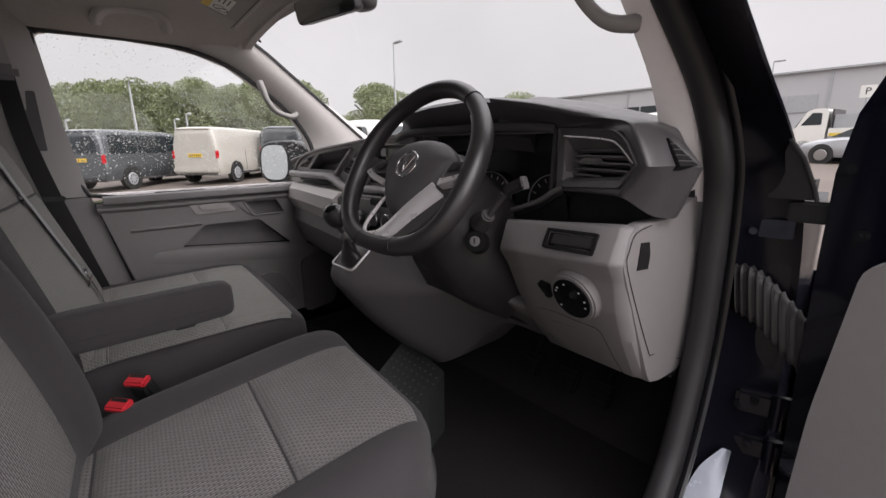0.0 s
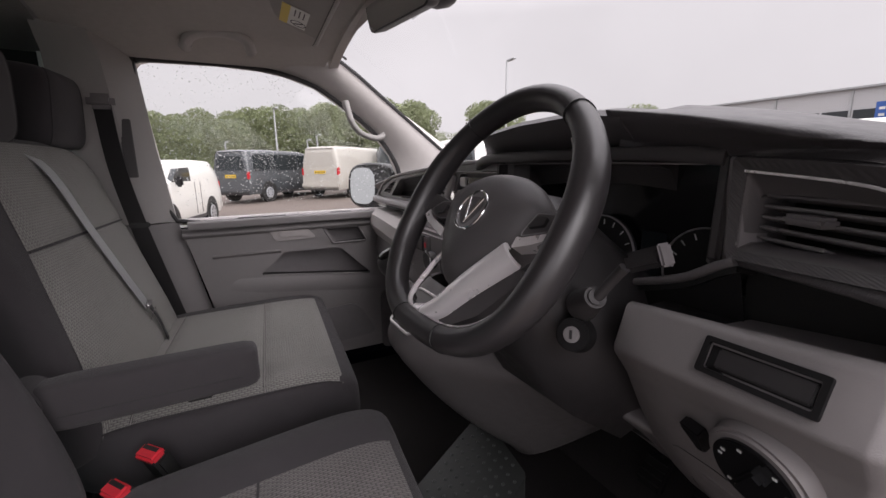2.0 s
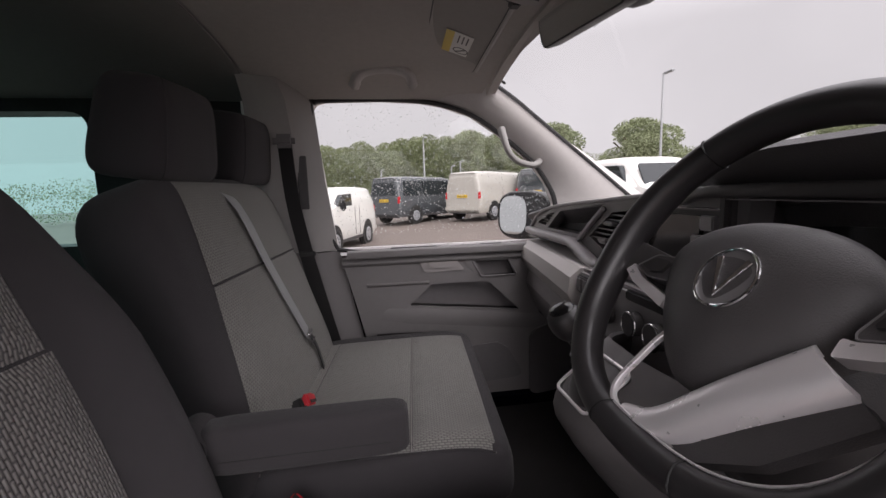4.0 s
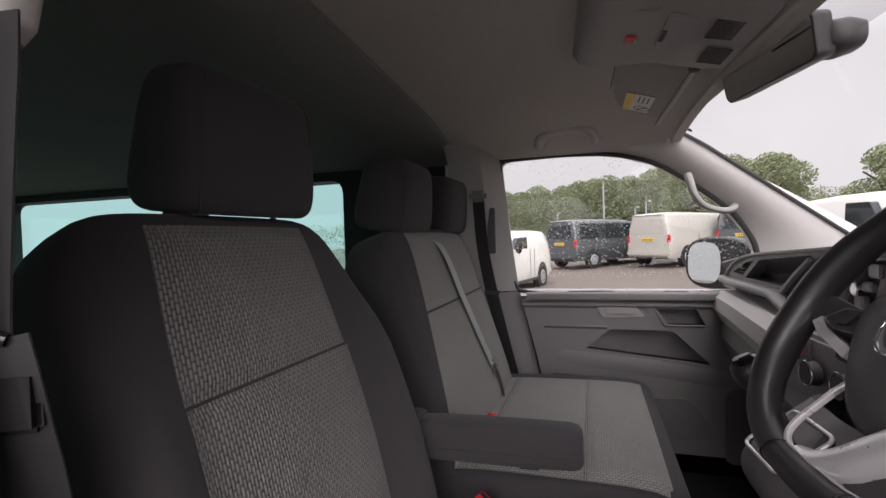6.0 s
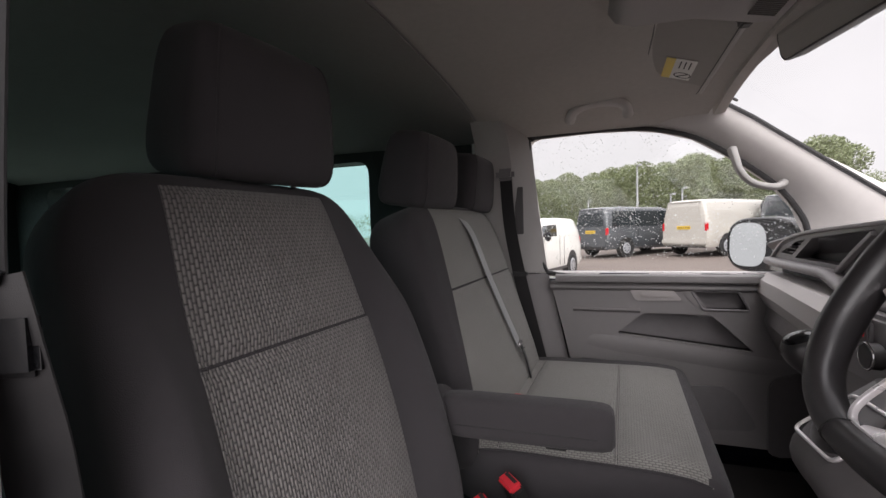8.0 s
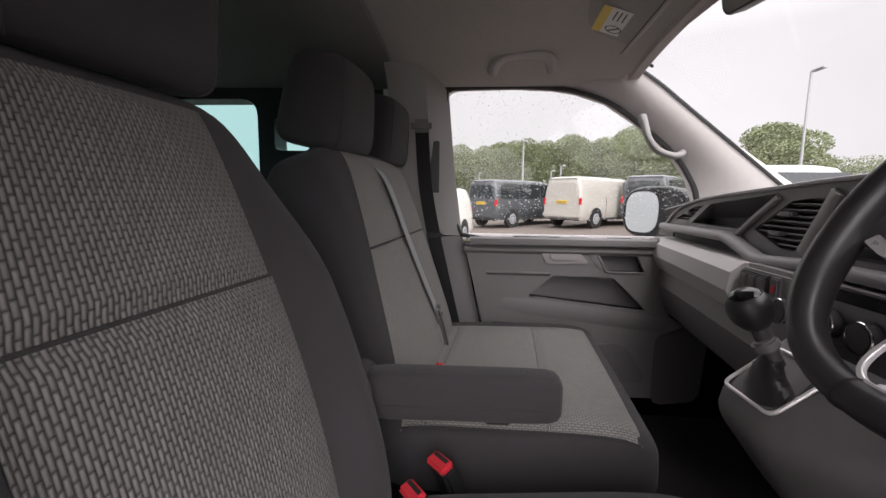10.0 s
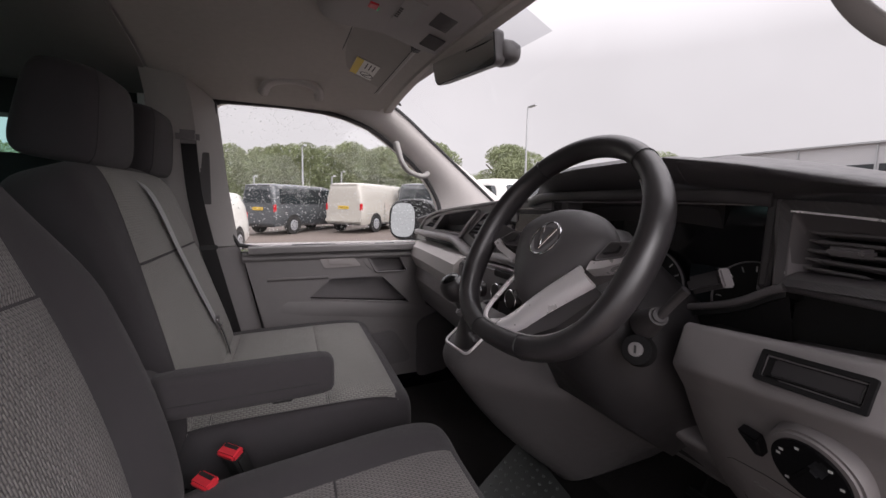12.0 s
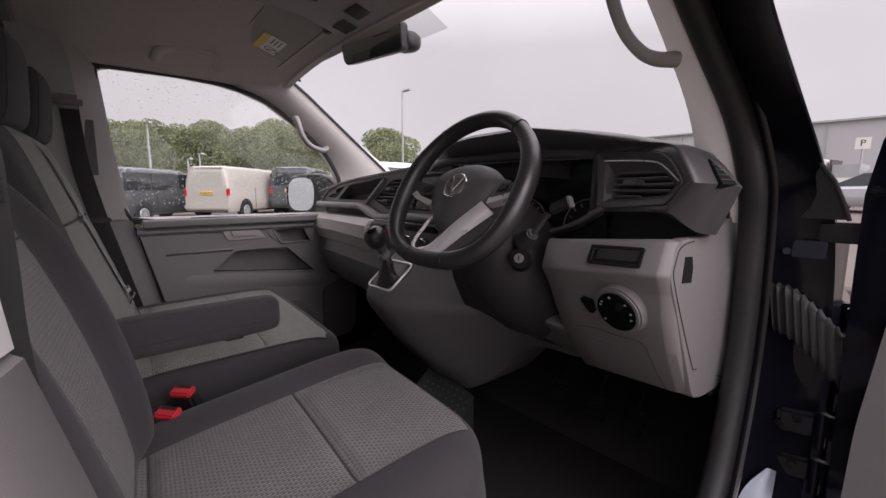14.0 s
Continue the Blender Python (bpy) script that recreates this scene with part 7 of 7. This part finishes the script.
def van(p, heading, paint, label, length=4.9, panes=True, low=0.0, group="parked vans", name="van"):
    """A panel van: lofted body, windows, wheels, lamps, plate. heading: degrees to the left of ahead."""
    v = thing(name, label, "van", (0, 0, 0), group)
    h, w, L = low or 1.99, 0.95, length

    def sec(y, top, half, roofw, base=0.30):
        side = [(half * 0.94, base), (half * 0.985, base + 0.10), (half, 0.62), (half * 0.995, 0.88), (half * 0.965, 1.02), (half * 0.955, 1.10), (half * 0.93, 1.24)]
        up = []
        for k in range(7):
            t = k / 6
            a = half * 0.93 + (roofw - half * 0.93) * t ** 1.5
            up.append((a * (1 - 0.02 * t), 1.24 + (top - 0.16 - 1.24) * t))
        cap = [(roofw * 0.96, top - 0.09), (roofw * 0.88, top - 0.035), (roofw * 0.7, top - 0.008), (roofw * 0.3, top)]
        right = side + [(a, min(b, top - 0.1)) for a, b in up[1:]] + cap
        right = [(a, min(b, top)) for a, b in right]
        return [Vector((a, y, b)) for a, b in right] + [Vector((-a, y, b)) for a, b in reversed(right)]
    r = -L / 2
    part("bodywork", loft([sec(r, h - 0.16, w * 0.90, 0.66), sec(r + 0.04, h - 0.08, w * 0.95, 0.72), sec(r + 0.12, h - 0.03, w * 0.985, 0.77), sec(r + 0.35, h - 0.01, w, 0.79), sec(r + 1.2, h, w, 0.80), sec(L / 2 - 2.0, h - 0.02, w, 0.79), sec(L / 2 - 1.62, h - 0.08, w, 0.78), sec(L / 2 - 1.35, h - 0.28, w, 0.78), sec(L / 2 - 1.0, h - 0.55, w, 0.80), sec(L / 2 - 0.75, min(1.26, h - 0.66), w, 0.84), sec(L / 2 - 0.2, min(1.14, h - 0.76), w * 0.96, 0.80), sec(L / 2 - 0.04, 1.0, w * 0.90, 0.74), sec(L / 2, 0.9, w * 0.82, 0.66)]), paint, v, "", 40)
    part("rear_bumper", box((0, r + 0.0, 0.47), (1.80, 0.14, 0.22), 0.05), paint, v)
    part("rear_valance", box((0, r + 0.06, 0.33), (1.66, 0.12, 0.12), 0.03), "trim_dark", v, "black lower valance")
    part("roof_spoiler", box((0, r + 0.05, h - 0.10), (1.30, 0.14, 0.03), 0.012), paint, v)
    part("rear_window", prism(rounded([(-0.70, 1.20), (0.70, 1.20), (0.60, h - 0.26), (-0.60, h - 0.26)], 0.06), "y", r - 0.006, r + 0.06, 0.004), "van_glass" if panes else paint, v)
    part("number_plate", box((0, r - 0.015, 0.98), (0.52, 0.02, 0.12), 0.004), "plate_yellow", v, "yellow number plate")
    for k in range(7):
        part("plate_bar", box((-0.2 + 0.066 * k + (0.02 if k > 3 else 0), r - 0.026, 0.98), (0.03, 0.004, 0.07)), "ink", v)
    for s in (-1, 1):
        part("tail_lamp", box((s * 0.825, r + 0.035, 1.0), (0.13, 0.09, 0.32), 0.03), "lamp_red", v)
        part("front_window", prism(rounded([(L / 2 - 1.22, 1.16), (L / 2 - 1.60, h - 0.22), (L / 2 - 2.25, h - 0.2), (L / 2 - 2.3, 1.16)], 0.04), "x", s * 0.83 - 0.06, s * 0.83 + 0.055), "van_glass", v)
        if panes:
            part("side_window", prism(rounded([(L / 2 - 2.4, 1.16), (L / 2 - 2.38, h - 0.2), (r + 1.5, h - 0.2), (r + 1.5, 1.16)], 0.05), "x", s * 0.84 - 0.06, s * 0.84 + 0.055), "van_glass", v)
            part("side_window", prism(rounded([(r + 1.4, 1.16), (r + 1.4, h - 0.2), (r + 0.35, h - 0.2), (r + 0.25, 1.16)], 0.05), "x", s * 0.84 - 0.06, s * 0.84 + 0.055), "van_glass", v)
        part("sill", box((s * 0.915, 0, 0.33), (0.05, L * 0.56, 0.10), 0.02), "trim_dark", v)
        part("door_line", box((s * 0.95, L / 2 - 2.34, 0.80), (0.008, 0.012, 0.76)), "ink", v)
        part("door_line", box((s * 0.95, r + 1.62, 0.80), (0.008, 0.012, 0.76)), "ink", v)
        part("headlamp", box((s * 0.66, L / 2 - 0.12, 0.88), (0.36, 0.24, 0.15), 0.04), "glass_clear", v)
        part("door_mirror", box((s * 1.05, L / 2 - 1.25, 1.22), (0.16, 0.10, 0.24), 0.04), "gloss_black", v)
        for y in (r + 0.95, L / 2 - 0.95):
            part("wheel_arch", cyl((s * 0.80, y, 0.36), (s * 0.952, y, 0.36), 0.41, n=36), "ink", v, "black wheel arch")
            tyre = part("wheel", cyl((s * 0.74, y, 0.33), (s * 0.960, y, 0.33), 0.33, n=32, bev=0.04), "tyre", v)
            part("hubcap", cyl((s * 0.955, y, 0.33), (s * 0.972, y, 0.33), 0.22, 0.20, 24, bev=0.006), "paint_silver", tyre, "silver wheel cover")
            for k in range(8):
                a = math.pi * k / 4
                part("hub_slot", box((s * 0.974, y + 0.13 * math.cos(a), 0.33 + 0.13 * math.sin(a)), (0.006, 0.045, 0.045), 0.004), "ink", tyre)
    part("windscreen", prism(rounded([(-0.72, 0), (0.72, 0), (0.64, 0.72), (-0.64, 0.72)], 0.05), "y", -0.02, 0.02, m=Matrix.Translation((0, L / 2 - 0.80, 1.20 - max(0, 1.95 - h))) @ Matrix.Rotation(radians(42), 4, "X")), "van_glass", v)
    v.matrix_basis = Matrix.Translation(grounded(p)) @ Matrix.Rotation(radians(heading), 4, "Z") @ Matrix.Rotation(0.0, 4, "X")
    return v


def placed_van(az, d, ahead, heading, *a, **k):
    """A van whose rear end's middle lies at the given direction and distance."""
    p = polar(az, d)
    L = k.get("length", 4.9)
    f = Vector((-math.sin(radians(heading)), math.cos(radians(heading)), 0))
    return van(p + f * L / 2, heading, *a, **k)


placed_van(89.3, 18.2, 0, 44, "paint_grey", "dark grey passenger van parked on wet ground", length=5.2)
placed_van(78.9, 17.6, 0, 42, "paint_cream", "cream panel van parked on wet ground", panes=False, length=5.3)
placed_van(69.3, 18.6, 0, 52, "paint_grey", "dark grey van parked beyond the cream van")
van(polar(97.5, 12.2), -107, "paint_white", "small white van parked facing the passenger window", low=1.72, length=4.3, panes=False)
van(polar(56.8, 11.2), -92, "paint_white", "white van parked before the windscreen", low=1.93, length=4.3, panes=False)
van(polar(23.5, 17.0), 100, "paint_white", "white van parked before the windscreen", panes=False)
def flatbed(p, heading):
    """A small white truck: rounded cab with side glass, drop-sided bed, crates with yellow marking."""
    t = thing("truck", "white flatbed truck with grey crates and yellow marking", "truck", (0, 0, 0))
    cab = [(1.15, 0.45), (1.15, 1.05), (2.05, 1.05), (2.55, 0.98), (2.62, 0.7), (2.6, 0.45)]
    hood = [(1.15, 1.0), (1.15, 1.98), (1.28, 2.10), (1.70, 2.10), (1.95, 1.98), (2.30, 1.25), (2.56, 1.12), (2.60, 0.9)]
    part("cab", prism(rounded(hood, 0.10, 5), "x", -0.92, 0.92, 0.10, seg=4), "paint_white", t, "white cab", 50)
    part("nose", prism(rounded(cab, 0.08, 4), "x", -0.95, 0.95, 0.06, seg=3), "paint_white", t, "", 50)
    for s in (-1, 1):
        part("side_glass", prism(rounded([(1.35, 1.36), (1.38, 1.90), (1.74, 1.92), (2.12, 1.36)], 0.06), "x", s * 0.905, s * 0.925), "van_glass", t)
        for y in (1.9, -1.6):
            tyre = part("wheel", cyl((s * 0.72, y, 0.36), (s * 0.95, y, 0.36), 0.36, n=32, bev=0.04), "tyre", t)
            part("hubcap", cyl((s * 0.945, y, 0.36), (s * 0.962, y, 0.36), 0.22, 0.2, 24, bev=0.006), "paint_silver", tyre)
    part("front_glass", prism(rounded([(-0.78, 0), (0.78, 0), (0.70, 0.72), (-0.70, 0.72)], 0.05), "y", -0.02, 0.02, m=Matrix.Translation((0, 2.36, 1.28)) @ Matrix.Rotation(radians(28), 4, "X")), "van_glass", t)
    part("bed", box((0, -0.95, 0.82), (1.95, 4.0, 0.12), 0.02), "galvanised", t)
    for s in (-1, 1):
        part("drop_side", box((s * 0.96, -0.95, 1.02), (0.05, 4.0, 0.36), 0.01), "paint_white", t)
        part("stripe", box((s * 0.99, -0.95, 0.92), (0.012, 3.9, 0.14), 0.003), "sticker_yellow", t, "yellow marking strip")
    part("headboard", box((0, 1.0, 1.45), (1.8, 0.06, 1.2), 0.01), "trim_dark", t)
    for y, h, m in ((0.45, 0.9, "galvanised"), (-0.75, 0.62, "cladding"), (-1.9, 0.75, "paint_white")):
        part("crate", box((0, y, 0.9 + h / 2), (1.6, 1.0, h), 0.02), m, t)
    t.matrix_basis = Matrix.Translation(grounded(p)) @ Matrix.Rotation(radians(heading), 4, "Z")


def hatchback(p, heading):
    """A rounded silver car: lofted body, glass house, wheels with dark arches, lamps."""
    c = thing("car", "silver hatchback parked on wet ground near the open door", "car", (0, 0, 0))

    def sec(y, low, top, half):
        pts = [(half * 0.9, low), (half, low + 0.12), (half, 0.60), (half * 0.97, top - 0.12), (half * 0.86, top - 0.03), (half * 0.5, top)]
        return [Vector((a, y, b)) for a, b in pts] + [Vector((-a, y, b)) for a, b in reversed(pts)]
    part("body", loft([sec(-2.1, 0.35, 0.85, 0.78), sec(-1.9, 0.25, 0.98, 0.86), sec(-0.6, 0.22, 1.0, 0.9), sec(0.8, 0.22, 0.97, 0.9), sec(1.5, 0.22, 0.88, 0.88), sec(1.95, 0.28, 0.76, 0.80), sec(2.1, 0.35, 0.62, 0.70)]), "paint_silver", c, "silver body", 40)
    part("glass_house", loft([[Vector((a, y, z)) for a, y in ((0.74, y0), (-0.74, y0), (-0.74, y1), (0.74, y1))] for z, y0, y1 in ((0.95, -1.95, 1.15),)] + [[Vector((a, y, 1.42)) for a, y in ((0.60, -1.55), (-0.60, -1.55), (-0.60, 0.25), (0.60, 0.25))]]), "van_glass", c, "dark glass")
    part("roof", prism(rounded([(-0.60, -1.52), (0.60, -1.52), (0.60, 0.22), (-0.60, 0.22)], 0.15), "z", 1.40, 1.45, 0.02), "paint_silver", c)
    for s in (-1, 1):
        part("headlamp", box((s * 0.66, 1.86, 0.70), (0.34, 0.30, 0.13), 0.05), "glass_clear", c)
        for y in (1.30, -1.30):
            part("wheel_arch", cyl((s * 0.75, y, 0.33), (s * 0.903, y, 0.33), 0.38, n=36), "ink", c)
            tyre = part("wheel", cyl((s * 0.70, y, 0.31), (s * 0.912, y, 0.31), 0.31, n=32, bev=0.03), "tyre", c)
            part("hubcap", cyl((s * 0.905, y, 0.31), (s * 0.925, y, 0.31), 0.21, 0.19, 24, bev=0.006), "steel", tyre)
    part("front_bumper", box((0, 2.03, 0.42), (1.5, 0.14, 0.24), 0.05), "trim_dark", c)
    c.matrix_basis = Matrix.Translation(grounded(p)) @ Matrix.Rotation(radians(heading), 4, "Z")


flatbed(Vector((-1.3, 27.5, 0)), 84)
hatchback(Vector((-0.4, 22.0, 0)), 78)


def lamp_post(az, d, height, side):
    b = grounded(polar(az, d))
    lp = thing("street_lamp", "tall galvanised car park lamp post", "street lamp", tuple(b), "lamp posts")
    part("post", cyl(b, b + Vector((0, 0, height)), 0.085, 0.045, 12), "galvanised", lp)
    part("head", box(b + Vector((0.35 * side, 0.1 * side, height)), (0.75 if height > 4 else 0.3, 0.22, 0.10), 0.03), "galvanised", lp)
    part("base", cyl(b, b + Vector((0, 0, 0.8)), 0.12, 0.11, 12), "galvanised", lp)


lamp_post(54.8, 28, 7.0, 1)
for az, top in ((83.9, 5.2), (79.1, 3.6), (80.3, 3.27), (89.6, 3.1)):
    lamp_post(az, 30, top - grounded(polar(az, 30)).z, 1)
lamp_post(57.5, 60, 8.0, 1)

lamp_post(12.4, 45, 6.3, 1)

# parking sign beyond the open door
sp = thing("parking_sign", "white square parking sign with a black letter on a post", "sign", (-1.138, 24.0, 0.8), "", "")
part("post", cyl((-1.138, 24.0, ground_z(-1, 24)), (-1.138, 24.0, 3.62), 0.035, n=12), "galvanised", sp)
part("plate", box((-1.138, 23.95, 3.43), (0.46, 0.02, 0.46), 0.006), "sticker_white", sp)
letters("letter", "P", 0.36, Matrix.Translation((-1.138, 23.935, 3.43)) @ Matrix.Rotation(radians(90), 4, "X"), "ink", sp, 0.002)


def leaf_material(name, colour):
    m = material(name, colour, 0.6, vary=0.5, coarse=0.8, fine=6.0, spec=0.3)
    return m


M["leaf"] = leaf_material("leaf", (0.235, 0.268, 0.150))


def crown_mesh(name, blobs, count, size, seed):
    """Many small leaf clumps scattered through overlapping rounded masses."""
    rnd = random.Random(seed)
    verts, faces = [], []
    weights = [r[0] * r[1] * r[2] for _, r in blobs]
    for _ in range(count):
        c, r = rnd.choices(blobs, weights)[0]
        d = Vector((rnd.gauss(0, 1), rnd.gauss(0, 1), rnd.gauss(0, 1))).normalized() * (0.55 + 0.5 * rnd.random() ** 0.6)
        p = Vector(c) + Vector((d.x * r[0], d.y * r[1], d.z * r[2]))
        a = Vector((rnd.gauss(0, 1), rnd.gauss(0, 1), rnd.gauss(0, 1))).normalized()
        b = a.orthogonal().normalized()
        s = size * rnd.uniform(0.6, 1.4)
        k = len(verts)
        e = a.cross(b)
        verts += [p + b * s, p + a * s * 0.6, p - b * s, p - a * s * 0.6 + e * s * 0.4]
        faces += [(k, k + 1, k + 2), (k, k + 2, k + 3)]
    me = bpy.data.meshes.new(name)
    me.from_pydata([tuple(v) for v in verts], [], faces)
    return me


def tree(az, d, height, spread, seed, leaf="leaf"):
    rnd = random.Random(seed)
    b = grounded(polar(az, d))
    t = thing("tree", "leafy green broad-leaved tree beyond the car park", "tree", tuple(b), "trees")
    part("trunk", sweep([b, b + Vector((0.1, 0, height * 0.3)), b + Vector((0, 0.1, height * 0.6))], round_profile(0.4, 0.4, 2, 10), (1, 0, 0), scale=lambda u: 1 - 0.6 * u), "bark", t)
    for k in range(4):
        a = 2 * math.pi * k / 4 + rnd.random()
        part("limb", tube([b + Vector((0, 0, height * 0.35)), b + Vector((math.cos(a) * spread * 0.3, math.sin(a) * spread * 0.3, height * 0.55)), b + Vector((math.cos(a) * spread * 0.6, math.sin(a) * spread * 0.6, height * 0.72))], 0.06, 6, 3), "bark", t)
    blobs = []
    for k in range(9):
        a = rnd.uniform(0, 2 * math.pi)
        q = rnd.uniform(0, 0.6) * spread
        blobs.append((b + Vector((math.cos(a) * q, math.sin(a) * q, height * rnd.uniform(0.45, 0.82))), (spread * rnd.uniform(0.35, 0.5), spread * rnd.uniform(0.35, 0.5), height * rnd.uniform(0.14, 0.2))))
    me = crown_mesh("crown", blobs, 16000, 0.075, seed)
    me.materials.append(M[leaf])
    o = new("crown", me)
    o.parent = t
    o.matrix_parent_inverse = t.matrix_basis.inverted()


def hedge(a0, a1, d0, d1, h0, h1, count, seed):
    """A row of trees grown together."""
    rnd = random.Random(seed)
    blobs = []
    for k in range(70):
        u = k / 69
        az, d = a0 + (a1 - a0) * u, d0 + (d1 - d0) * u + rnd.uniform(-1.5, 1.5)
        g = grounded(polar(az, d))
        h = (h0 + (h1 - h0) * u) * rnd.uniform(0.86, 1.06)
        for lev in (0.25, 0.6, 0.84):
            blobs.append((g + Vector((rnd.uniform(-1, 1), rnd.uniform(-1, 1), h * lev)), (1.3, 1.3, h * 0.2)))
    me = crown_mesh("tree_row", blobs, count, 0.085, seed)
    me.materials.append(M["leaf"])
    tagged(new("tree_row", me), "long row of leafy green trees behind the parked vans", "trees", kind="stuff")


hedge(112, 66, 46, 40, 5.4, 6.3, 300000, 11)
hedge(66, 44, 70, 75, 5.0, 4.6, 34000, 12)
hedge(138, 112, 60, 50, 4.5, 4.0, 9000, 13)
tree(57.0, 36, 5.6, 3.4, 21)
tree(38.8, 60, 6.6, 4.6, 22)
tree(70.5, 40, 4.6, 2.6, 23)
tree(44, 85, 4.5, 3.0, 24)

# long low building
bd = thing("warehouse", "long pale grey clad industrial building", "building", (-20, 50, 2.2))
gz = ground_z(-15, 50) - 1.9
part("wall", box((-12, 56, gz + 3.9), (60, 10, 7.6), 0.02), "cladding", bd, "pale metal cladding wall")
part("roof_edge", box((-12, 55.9, gz + 7.75), (60.4, 10.4, 0.18), 0.02), "galvanised", bd)
for k in range(9):
    part("window", box((-30.5 + 2.3 * k, 50.98, gz + 5.2), (2.1, 0.12, 1.3), 0.01), "van_glass", bd)
for k in range(3):
    part("shutter", box((-12.6 + 2.4 * k, 50.97, gz + 5.0), (2.2, 0.12, 1.5), 0.01), "timber" if k == 9 else "galvanised", bd)
for k in range(9):
    part("column", box((-36 + 6 * k, 50.95, gz + 3.9), (0.16, 0.12, 7.4), 0.01), "galvanised", bd)
sg = thing("sign_totem", "tall narrow blue sign board", "sign", (-14.2, 46.0, 2))
part("board", box((-14.2, 46.0, gz + 4.4), (0.8, 0.12, 3.0), 0.02), "sign_blue", sg)
for k in range(5):
    part("sign_bar", box((-14.2, 45.93, gz + 3.4 + 0.5 * k), (0.35, 0.02, 0.2)), "white_mark", sg)
